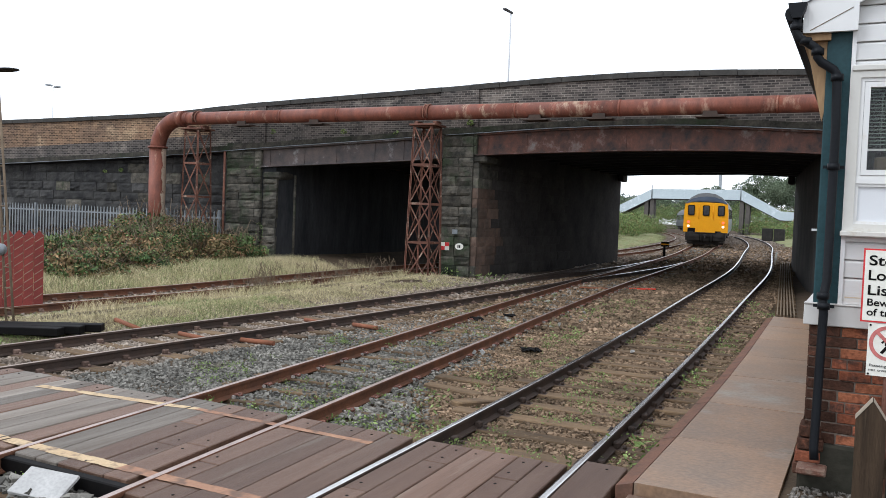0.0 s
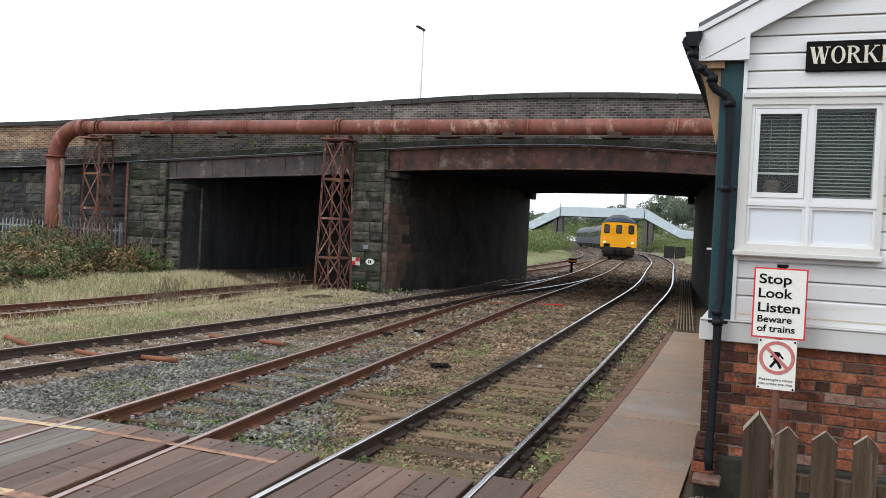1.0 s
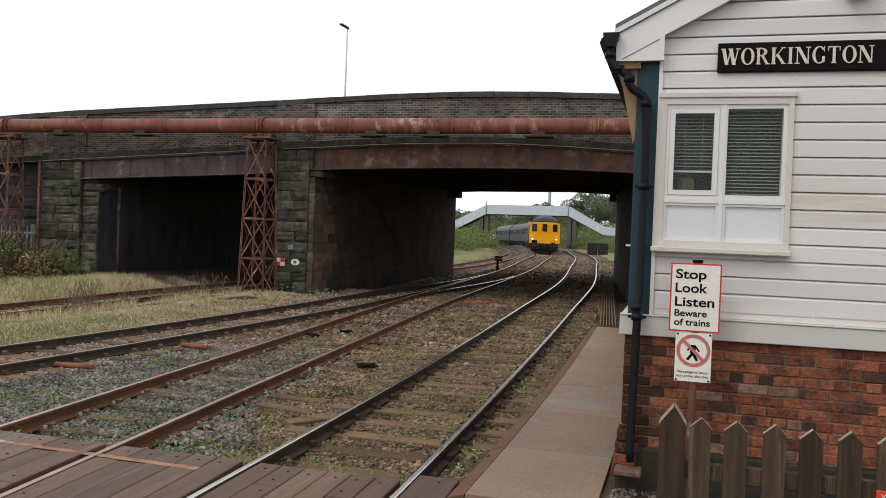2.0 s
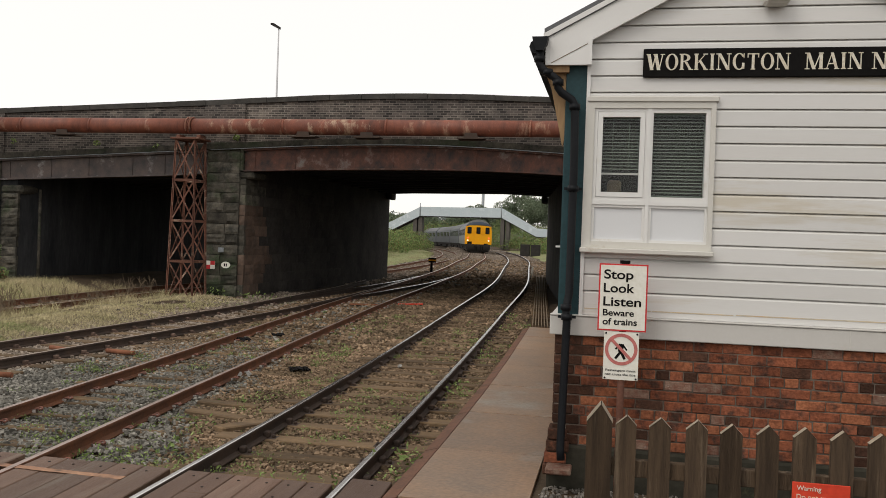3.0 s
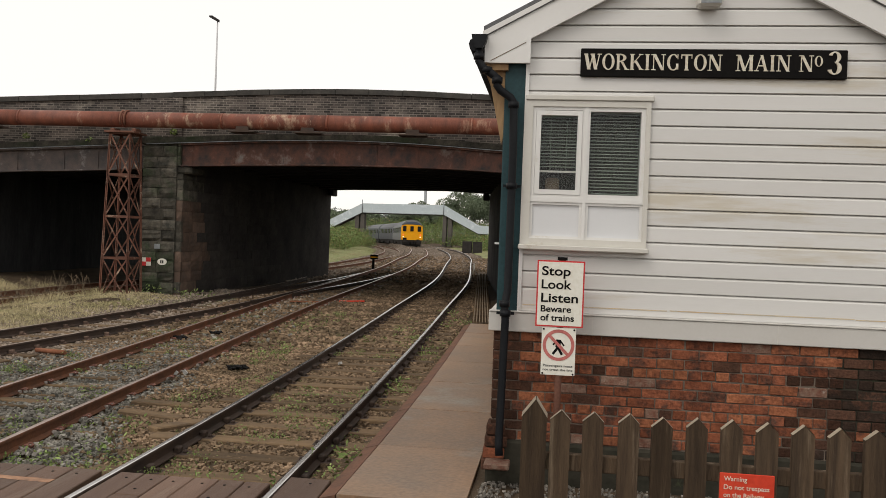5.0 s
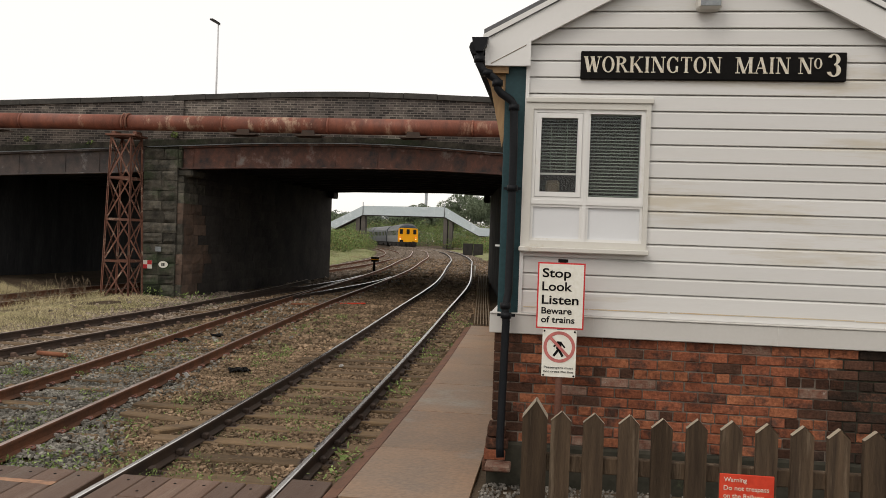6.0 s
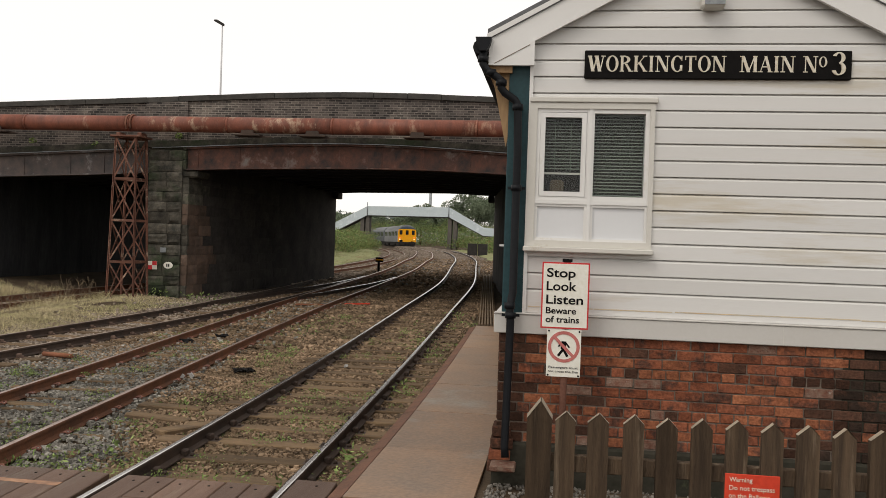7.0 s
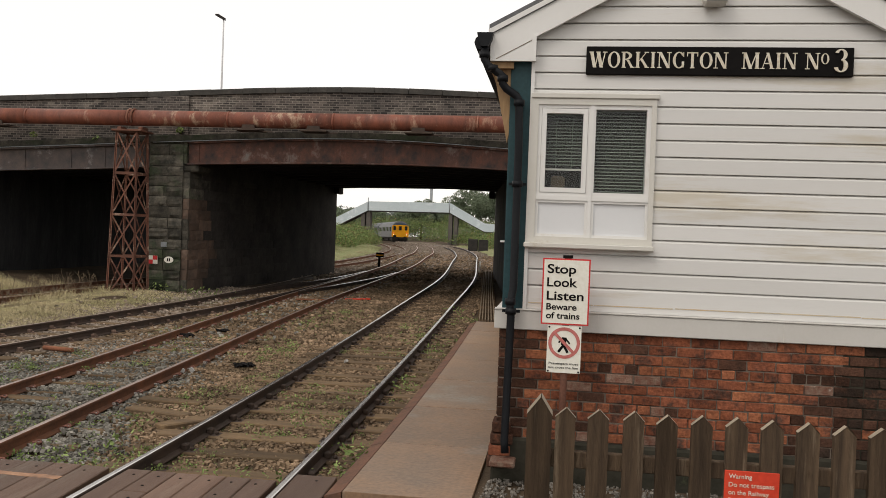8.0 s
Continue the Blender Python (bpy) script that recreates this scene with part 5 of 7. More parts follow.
# strokes of the serif capitals: foot x, foot z, head x, head z, width; then the serifs at the foot and at the head
STROKES = {
    "W": ([(0.32, 0, 0.12, 1, 0.19), (0.34, 0, 0.50, 0.9, 0.06), (0.70, 0, 0.50, 1, 0.19), (0.72, 0, 0.90, 1, 0.06)], (), (0.12, 0.50, 0.90)),
    "R": ([(0.20, 0, 0.20, 1, 0.20), (0.86, 0, 0.50, 0.5, 0.20)], (0.20, 0.88), (0.18,)),
    "K": ([(0.20, 0, 0.20, 1, 0.20), (0.30, 0.42, 0.82, 1, 0.07), (0.86, 0, 0.44, 0.58, 0.20)], (0.20, 0.86), (0.20, 0.82)),
    "I": ([(0.50, 0, 0.50, 1, 0.42)], (0.50,), (0.50,)),
    "N": ([(0.16, 0, 0.16, 1, 0.07), (0.80, 0, 0.20, 1, 0.22), (0.84, 0, 0.84, 1, 0.07)], (0.16,), (0.14, 0.84)),
    "T": ([(0.50, 0, 0.50, 1, 0.21), (0.50, 0.93, 0.50, 1, 0.88), (0.09, 0.74, 0.09, 1, 0.07), (0.91, 0.74, 0.91, 1, 0.07)], (0.50,), ()),
    "M": ([(0.13, 0, 0.13, 1, 0.06), (0.50, 0, 0.17, 1, 0.18), (0.50, 0, 0.82, 1, 0.06), (0.86, 0, 0.86, 1, 0.17)], (0.13, 0.86), (0.13, 0.86)),
    "A": ([(0.14, 0, 0.50, 1, 0.06), (0.84, 0, 0.50, 1, 0.20), (0.48, 0.30, 0.48, 0.37, 0.42)], (0.14, 0.84), ()),
    "G": ([(0.82, 0.05, 0.82, 0.42, 0.18), (0.86, 0.70, 0.86, 1, 0.06)], (), ()),
    "O": ([], (), ()), "3": ([], (), ())}
# round strokes: centre, outer radii, inner radii, from and to in degrees
ROUNDS = {"O": [(0.5, 0.5, 0.48, 0.52, 0.27, 0.46, 0, 360)], "G": [(0.52, 0.5, 0.48, 0.52, 0.27, 0.46, 38, 325)], "R": [(0.30, 0.75, 0.52, 0.25, 0.29, 0.19, -90, 90)],
          "3": [(0.44, 0.765, 0.44, 0.255, 0.18, 0.205, -85, 160), (0.44, 0.27, 0.48, 0.29, 0.20, 0.235, -165, 82)]}


def serif_letter(c, x, z, w, h):
    bm = bmesh.new()
    used = []

    def slab(pts):
        y = GABLE - 0.0445 - 0.0003 * len(used)
        used.append(y)
        front = [bm.verts.new((x + px * w, y, z + pz * h)) for px, pz in pts]
        back = [bm.verts.new((v.co.x, GABLE - 0.039, v.co.z)) for v in front]
        bm.faces.new(front)
        for i in range(len(pts)):
            bm.faces.new((front[i], back[i], back[(i + 1) % len(pts)], front[(i + 1) % len(pts)]))

    strokes, feet, heads = STROKES[c]
    for x0, z0, x1, z1, t in strokes:
        slab([(x0 - t / 2, z0), (x0 + t / 2, z0), (x1 + t / 2, z1), (x1 - t / 2, z1)])
    s = 0.018 / w
    for at, zz in [(f, 0.0) for f in feet] + [(f, 0.945) for f in heads]:
        slab([(at - s, zz), (at + s, zz), (at + s, zz + 0.055), (at - s, zz + 0.055)])
    for cx, cz, ro, so, ri, si, a0, a1 in ROUNDS.get(c, ()):
        n = 22
        ring = [(math.cos(math.radians(a0 + (a1 - a0) * k / n)), math.sin(math.radians(a0 + (a1 - a0) * k / n))) for k in range(n + 1)]
        for (ca, sa), (cb, sb) in zip(ring, ring[1:]):
            slab([(cx + ri * ca, cz + si * sa), (cx + ro * ca, cz + so * sa), (cx + ro * cb, cz + so * sb), (cx + ri * cb, cz + si * sb)])
    bmesh.ops.recalc_face_normals(bm, faces=bm.faces)
    part("letter", bm, M_LETTER, nameplate)


def serif_word(word, x0, x1, z, h):
    wide = {"W": 1.35, "O": 1.0, "R": 1.0, "K": 1.08, "I": 0.52, "N": 1.1, "G": 1.0, "T": 0.95, "M": 1.35, "A": 1.05}
    u = (x1 - x0) / sum(wide[c] for c in word)
    for c in word:
        serif_letter(c, x0 + 0.03 * u, z, (wide[c] - 0.06) * u, h)
        x0 += wide[c] * u


serif_word("WORKINGTON", 3.90, 5.03, 3.617, 0.132)
serif_word("MAIN", 5.13, 5.57, 3.617, 0.132)
serif_word("N", 5.625, 5.745, 3.617, 0.132)
serif_letter("O", 5.748, 3.660, 0.065, 0.085)
serif_letter("3", 5.852, 3.598, 0.112, 0.180)

# floodlight at the gable
flood = thing("floodlight", "grey weathered floodlight under the gable", "light")
bm = bmesh.new()
box(bm, 4.80, 4.99, GABLE - 0.16, GABLE - 0.02, 4.12, 4.31, bevel=0.02)
part("housing", bm, M_CREAM, flood)
bm = bmesh.new()
box(bm, 4.82, 4.98, GABLE - 0.165, GABLE - 0.155, 4.14, 4.28)
part("lens", bm, M_STEELGREY, flood)

# ---- crossing signs on a pole ----
SY = 1.41
sign_post = thing("crossing_sign", "white warning signs with red border on a rusty pole", "sign")
bm = bmesh.new()
tube(bm, [(3.79, SY + 0.035, 0.1), (3.79, SY + 0.035, 2.04)], 0.028, 12)
part("pole", bm, M_TOWER, sign_post)
bm = bmesh.new()
box(bm, 3.75, 3.83, SY, SY + 0.07, 2.015, 2.04)
part("clamp", bm, M_BLACK, sign_post)
bm = bmesh.new()
box(bm, 3.588, 3.972, SY, SY + 0.006, 1.472, 2.012)
upper_sign = part("stop_sign", bm, M_SIGNRED, sign_post, "white sign with red border and black lettering")
bm = bmesh.new()
box(bm, 3.600, 3.960, SY - 0.002, SY + 0.001, 1.484, 2.0)
part("face", bm, M_SIGNWHITE, upper_sign)
for body, x0, x1, z, h in (("Stop", 3.628, 3.858, 1.892, .070), ("Look", 3.628, 3.870, 1.783, .070), ("Listen", 3.628, 3.925, 1.674, .070), ("Beware", 3.628, 3.872, 1.594, .050), ("of trains", 3.628, 3.898, 1.522, .050)):
    writing(body, x0, SY - 0.005, z, h, x1 - x0, M_BLACK, upper_sign, bold=0.016)
bm = bmesh.new()
box(bm, 3.645, 3.92, SY, SY + 0.006, 1.08, 1.465)
lower_sign = part("no_crossing_sign", bm, M_SIGNWHITE, sign_post, "white sign with a faded red prohibition ring")
ring = bmesh.new()
cx, cz = 3.783, 1.325
for k in range(40):
    a0, a1 = 2 * math.pi * k / 40, 2 * math.pi * (k + 1) / 40
    ring.faces.new([ring.verts.new((cx + r * math.cos(a), SY - 0.003, cz + r * math.sin(a))) for r, a in ((0.128, a0), (0.128, a1), (0.102, a1), (0.102, a0))])
part("ring", ring, M_SIGNDULLRED, lower_sign)
bm = bmesh.new()
bar(bm, (cx - 0.078, SY - 0.004, cz + 0.078), (cx + 0.078, SY - 0.004, cz - 0.078), 0.002, 0.024, up=(0, 0, 1))
part("slash", bm, M_SIGNDULLRED, lower_sign)
# the walking figure on the sign, as plain black bars
fig = bmesh.new()
for p, q, w in (((0.0, 0.045), (-0.005, -0.02), .040), ((-0.005, -0.02), (-0.045, -0.075), .020), ((-0.002, -0.02), (0.030, -0.078), .020), ((0.01, 0.04), (0.045, -0.005), .013), ((-0.008, 0.04), (-0.045, 0.0), .013)):
    bar(fig, (cx + p[0], SY - 0.0022, cz + p[1]), (cx + q[0], SY - 0.0022, cz + q[1]), 0.001, w, up=(0, 0, 1))
part("pictogram", fig, M_BLACK, lower_sign)
writing("Passengers must", 3.665, SY - 0.003, 1.148, .018, .236, M_BLACK, lower_sign)
writing("not cross the line", 3.662, SY - 0.003, 1.115, .018, .240, M_BLACK, lower_sign)
for bx, bz in ((3.66, 1.452), (3.905, 1.452), (3.66, 1.092), (3.905, 1.092)):
    bm = bmesh.new()
    tube(bm, [(bx, SY - 0.006, bz), (bx, SY + 0.002, bz)], 0.008, 8)
    part("bolt", bm, M_BLACK, lower_sign)

# ---- picket fence ----
FY = -1.90
fence = thing("picket_fence", "weathered brown timber picket fence with pale cut tops", "fence")


def picket(x, w, z1, tip, thick, name, y=FY):
    bm = bmesh.new()
    outline(bm, [(x - w / 2, 0.05), (x + w / 2, 0.05), (x + w / 2, z1 - tip), (x + 0.004, z1), (x - w / 2, z1 - tip)], y, y + thick)
    bmesh.ops.recalc_face_normals(bm, faces=bm.faces)
    p_ = part(name, bm, M_FENCE, fence)
    bm = bmesh.new()
    for a, b in (((x - w / 2, z1 - tip), (x + 0.004, z1)), ((x + 0.004, z1), (x + w / 2, z1 - tip))):
        d = Vector((b[0] - a[0], 0, b[1] - a[1])).normalized()
        n_ = Vector((-d.z, 0, d.x)) * 0.002
        vs = [bm.verts.new((c[0] + n_.x, yy, c[1] + n_.z)) for c, yy in ((a, y - 0.001), (b, y - 0.001), (b, y + thick + 0.001), (a, y + thick + 0.001))]
        bm.faces.new(vs)
    bmesh.ops.recalc_face_normals(bm, faces=bm.faces)
    part("cut_top", bm, M_FENCECUT, p_)


picket(3.648, 0.105, 1.49, 0.075, 0.10, "post")
for i in range(22):
    picket(3.757 + i * 0.1385 + random.uniform(-0.004, 0.004), 0.086 + random.uniform(-0.004, 0.004), 1.452 + random.uniform(-0.008, 0.006), 0.04, 0.03, "picket")
for z in (1.23, 0.55):
    bm = bmesh.new()
    box(bm, 3.69, 6.9, FY + 0.024, FY + 0.064, z - 0.035, z + 0.035, bevel=0.004)
    part("rail", bm, M_FENCE, fence)
notice = thing("trespass_notice", "red warning notice with white lettering on the picket fence", "sign")
bm = bmesh.new()
box(bm, 4.405, 4.62, FY - 0.008, FY - 0.002, 1.02, 1.243, bevel=0.002)
part("plate", bm, M_WARNRED, notice)
for body, x1, z in (("Warning", 4.512, 1.212), ("Do not trespass", 4.60, 1.178), ("on the Railway", 4.58, 1.146), ("Penalty", 4.50, 1.114)):
    writing(body, 4.422, FY - 0.011, z, 0.018, x1 - 4.422, M_LETTER, notice)
bm = bmesh.new()
box(bm, 4.515, 4.585, FY - 0.011, FY - 0.008, 1.114, 1.132)
box(bm, 4.422, 4.58, FY - 0.011, FY - 0.008, 1.08, 1.095)
part("small_print", bm, M_LETTER, notice)

# ---- distance: footbridge ----
FBY = 121.0
fb = thing("footbridge", "pale grey-blue steel footbridge over the railway", "footbridge")
deck_l, deck_r = -25.6, -12.8
bm = bmesh.new()
run = [(-35.5, 2.5, 1.5), (-30.6, 3.35, 1.4), (deck_l, 5.95, 1.42), (deck_r, 6.02, 1.48), (-7.4, 3.3, 1.25), (-4.6, 3.2, 1.2), (-1.5, 1.6, 1.2)]
for y in (FBY, FBY + 1.9):
    secs = [[bm.verts.new((x, yy, z + dz)) for yy, dz in ((y, 0), (y + 0.08, 0), (y + 0.08, h), (y, h))] for x, z, h in run]
    for a, b in zip(secs, secs[1:]):
        for i in range(4):
            bm.faces.new((a[i], b[i], b[(i + 1) % 4], a[(i + 1) % 4]))
part("parapet_panel", bm, M_FOOTBRIDGE, fb)
bm = bmesh.new()
secs = [[bm.verts.new((x, yy, z + dz)) for yy, dz in ((FBY, -0.12), (FBY + 2.0, -0.12), (FBY + 2.0, 0.0), (FBY, 0.0))] for x, z, h in run]
for a, b in zip(secs, secs[1:]):
    for i in range(4):
        bm.faces.new((a[i], b[i], b[(i + 1) % 4], a[(i + 1) % 4]))
part("deck", bm, M_UNDER, fb)
for x in (deck_l, deck_r):
    bm = bmesh.new()
    tube(bm, [(x, FBY - 0.05, 5.9), (x, FBY - 0.05, 7.95)], 0.07, 8)
    part("corner_post", bm, M_STEELGREY, fb)
for x in np.arange(deck_l, deck_r, 1.6):
    bm = bmesh.new()
    box(bm, x - 0.04, x + 0.04, FBY - 0.03, FBY - 0.002, 5.95, 7.42)
    part("stiffener", bm, M_FOOTBRIDGE, fb)
for x in (deck_l - 0.4, deck_r + 0.6):
    for dx in (-0.42, 0.42):
        bm = bmesh.new()
        box(bm, x + dx - 0.30, x + dx + 0.30, FBY + 0.2, FBY + 1.7, 0.4, 5.85, bevel=0.04)
        part("pier", bm, M_FOOTPIER, fb, "grey-brown concrete trestle leg")

# ---- train ----
def vehicle(name, label, cab, length=19.5):
    """A railway carriage; its end at y = 0 faces -y, the rest runs along +y, rail top at z = 0."""
    v = thing(name, label, "train", "train")
    W, H0, H1, TOP = 1.38, 1.05, 3.05, 3.80
    sec = [(-W, H0), (-W - 0.02, 1.6), (-W, 2.5), (-W + 0.08, H1), (-W + 0.42, 3.48), (-W + 0.85, 3.72), (0, TOP), (W - 0.85, 3.72), (W - 0.42, 3.48), (W - 0.08, H1), (W, 2.5), (W + 0.02, 1.6), (W, H0)]
    bm = bmesh.new()
    y0 = 0.06
    ra = [bm.verts.new((x, y0, z)) for x, z in sec]
    rb = [bm.verts.new((x, length - 0.4, z)) for x, z in sec]
    for i in range(len(sec)):
        j = (i + 1) % len(sec)
        f = bm.faces.new((ra[i], ra[j], rb[j], rb[i]))
        f.material_index = 1 if 2 < i < 9 else 0
    bm.faces.new(ra)
    bm.faces.new(rb[::-1])
    bmesh.ops.recalc_face_normals(bm, faces=bm.faces)
    part("body", bm, [M_TRAINGREY if cab else M_COACHBLUE, M_TRAINROOF], v)
    if cab:
        bm = bmesh.new()
        outline(bm, [(-W, H0), (-W - 0.02, 1.6), (-W, 2.5), (-W + 0.07, 3.06), (-0.8, 3.12), (0, 3.14), (0.8, 3.12), (W - 0.07, 3.06), (W, 2.5), (W + 0.02, 1.6), (W, H0)], -0.02, 0.055)
        bmesh.ops.recalc_face_normals(bm, faces=bm.faces)
        part("cab_front", bm, M_TRAINYELLOW, v, "bright yellow cab end")
        bm = bmesh.new()
        outline(bm, [(-W + 0.14, 3.05), (W - 0.14, 3.05), (W - 0.5, 3.40), (0, 3.50), (-W + 0.5, 3.40)], 0.06, 0.10)
        bmesh.ops.recalc_face_normals(bm, faces=bm.faces)
        part("roof_dome", bm, M_TRAINROOF, v)
        bm = bmesh.new()
        rim_ = [(-W + 0.06, 3.04), (-W + 0.42, 3.42), (-W + 0.87, 3.66), (0, 3.74), (W - 0.87, 3.66), (W - 0.42, 3.42), (W - 0.06, 3.04)]
        low_ = [(-W + 0.10, 3.0), (-0.95, 3.15), (-0.5, 3.19), (0, 3.2), (0.5, 3.19), (0.95, 3.15), (W - 0.10, 3.0)]
        va = [bm.verts.new((x, 0.30, z)) for x, z in rim_]
        vm = [bm.verts.new(((xa + xb) / 2, 0.04, (za + zb) / 2 + 0.06)) for (xa, za), (xb, zb) in zip(rim_, low_)]
        vb = [bm.verts.new((x, -0.035, z)) for x, z in low_]
        for p_, q_ in ((va, vm), (vm, vb)):
            for i in range(6):
                bm.faces.new((p_[i], p_[i + 1], q_[i + 1], q_[i]))
        bmesh.ops.recalc_face_normals(bm, faces=bm.faces)
        part("cab_dome", bm, M_CABDOME, v, "dark blue-grey domed cab roof", smooth=True)
        bm = bmesh.new()
        box(bm, -W, W, -0.04, -0.021, 1.05, 1.10)
        part("bottom_valance", bm, M_UNDER, v)
        for x in (-0.45, 0.45):
            bm = bmesh.new()
            tube(bm, [(x, -0.06, 2.0), (x, -0.06, 2.95)], 0.014, 6)
            part("handrail", bm, M_TRAINYELLOW, v)
        for x, z in ((-0.35, 0.35), (-0.2, 0.3), (0.25, 0.32), (0.45, 0.38)):
            bm = bmesh.new()
            tube(bm, [(x, -0.05, 0.95), (x + 0.03, -0.22, 0.7), (x + 0.05, -0.15, z)], 0.03, 7)
            part("hose", bm, M_BLACK, v)
        bm = bmesh.new()
        box(bm, -0.09, 0.09, -0.38, 0.02, 0.80, 0.98, bevel=0.03)
        tube(bm, [(0, -0.36, 0.85), (0, -0.40, 0.55)], 0.035, 7)
        part("coupling", bm, M_UNDER, v)
        for x in (-1.05, 1.05):
            bm = bmesh.new()
            box(bm, x - 0.2, x + 0.2, -0.12, 0.2, 0.30, 0.36)
            box(bm, x - 0.03, x + 0.03, -0.06, 0.0, 0.36, 1.0)
            part("footstep", bm, M_UNDER, v)
        for x in (-0.93, 0.0, 0.93):
            bm = bmesh.new()
            box(bm, x - 0.21, x + 0.21, -0.05, -0.015, 2.24, 2.94, bevel=0.05)
            w_ = part("window_frame", bm, M_BLACK, v)
            bm = bmesh.new()
            box(bm, x - 0.165, x + 0.165, -0.058, -0.051, 2.29, 2.89)
            part("pane", bm, M_DARKGLASS, w_)
        for x in (-1.08, 1.08):
            bm = bmesh.new()
            tube(bm, [(x, -0.07, 1.50), (x, -0.01, 1.50)], 0.085, 14)
            part("marker_lamp", bm, M_HEADLIGHT, v, "lit white marker lamp")
            bm = bmesh.new()
            tube(bm, [(x, -0.06, 1.78), (x, -0.01, 1.78)], 0.08, 12)
            part("tail_lamp", bm, M_TAILLIGHT, v)
            bm = bmesh.new()
            tube(bm, [(x * 0.82, -0.55, 0.95), (x * 0.82, -0.45, 0.95)], 0.22, 14)
            tube(bm, [(x * 0.82, -0.45, 0.95), (x * 0.82, 0.1, 0.95)], 0.09, 10)
            part("buffer", bm, M_UNDER, v)
        bm = bmesh.new()
        box(bm, -1.12, -0.65, -0.045, -0.021, 1.10, 1.38)
        part("grille", bm, M_BLACK, v)
        bm = bmesh.new()
        box(bm, 0.62, 0.95, -0.06, -0.021, 1.06, 1.2)
        part("jumper_socket", bm, M_BLACK, v)
    bm = bmesh.new()
    box(bm, -1.2, 1.2, 0.0, length - 0.5, 0.72, 1.05)
    box(bm, -1.25, 1.25, 0.02, 0.3, 0.45, 1.04)
    box(bm, -1.15, 1.15, 0.25, 0.5, 0.14, 0.46)
    box(bm, -1.1, 1.1, 6.5, length - 7, 0.35, 0.75)
    part("underframe", bm, M_UNDER, v)
    for yb in (2.6, length - 3.0):
        bm = bmesh.new()
        box(bm, -1.15, 1.15, yb - 1.7, yb + 1.7, 0.40, 0.70)
        part("bogie", bm, M_UNDER, v)
        for dy in (-1.15, 1.15):
            for x in (-0.75, 0.75):
                bm = bmesh.new()
                tube(bm, [(x - 0.06, yb + dy, 0.45), (x + 0.06, yb + dy, 0.45)], 0.45, 20)
                part("wheel", bm, M_UNDER, v)
    for s in (-1, 1):
        for k in range(9):
            y = 1.6 + k * (length - 3.4) / 8
            bm = bmesh.new()
            box(bm, s * (W + 0.004) - 0.02, s * (W + 0.004) + 0.02, y - 0.5, y + 0.5, 2.05, 2.75)
            part("side_window", bm, M_DARKGLASS, v)
    # low-roofed stock: body set down over its bogies
    for ob in [c for c in v.children] + [g for c in v.children for g in c.children]:
        if not ob.name.startswith("wheel"):
            for vert in ob.data.vertices:
                z = vert.co.z
                vert.co.z = 0.85 + (z - 1.05) * 0.955 if z > 1.05 else z * 0.81
    return v


LENGTH = 19.9
cab_coach = vehicle("driving_trailer", "grey coach with a bright yellow cab end and lit lamps", True)
coaches = [cab_coach] + [vehicle("coach", "dark grey passenger coach behind the driving trailer", False) for _ in range(3)]


def rail_place(s):
    """Point on the second line s metres along it from y = 40."""
    y = 40.0
    left = s
    step = 0.5
    while left > 0:
        d = math.hypot(step, second_line(y + step) - second_line(y))
        if d > left:
            y += step * left / d
            break
        left -= d
        y += step
    return Vector((second_line(y), y, rail_level(y)))


def train_rows(offset):
    rows = []
    for k in range(17):
        t = k * 0.5
        s0 = TRAIN_START + TRAIN_SPEED * t + offset
        a, b = rail_place(s0 + 2.6), rail_place(s0 + LENGTH - 3.4)
        d = (b - a).normalized()
        yaw = math.degrees(math.atan2(-d.x, d.y))
        pitch = math.degrees(math.asin(d.z))
        o = a - d * 2.6
        rows.append((t, pose(o.x, o.y, o.z, 0, 0, yaw) @ pose(0, 0, 0, pitch)))
    return rows


# ---- ballast, grass and weeds ----
rng = np.random.default_rng(5)


def inside_rail(x, y):
    for line in (main_line, second_line, third_line, siding_line):
        d = x - line(y)
        if abs(abs(d) - 0.7525) < 0.085:
            return True
    return False


def sleeper_at(x, y):
    best = 0.0
    for sx0, sy0, bare in SLEEPER_GRID.get(int(y // 1), ()):
        if abs(x - sx0) < 1.25 and abs(y - sy0) < 0.13:
            best = max(best, bare)
    return best


SLEEPER_GRID = {}
for sx0, sy0, bare in SLEEPERS:
    for q in {int((sy0 - 0.14) // 1), int((sy0 + 0.14) // 1)}:
        SLEEPER_GRID.setdefault(q, []).append((sx0, sy0, bare))

CUBE_V = np.array([(-1, -1, -1), (1, -1, -1), (1, 1, -1), (-1, 1, -1), (-1, -1, 1), (1, -1, 1), (1, 1, 1), (-1, 1, 1)], float)
CUBE_F = np.array([(3, 2, 1, 0), (4, 5, 6, 7), (0, 1, 5, 4), (1, 2, 6, 5), (2, 3, 7, 6), (3, 0, 4, 7)])


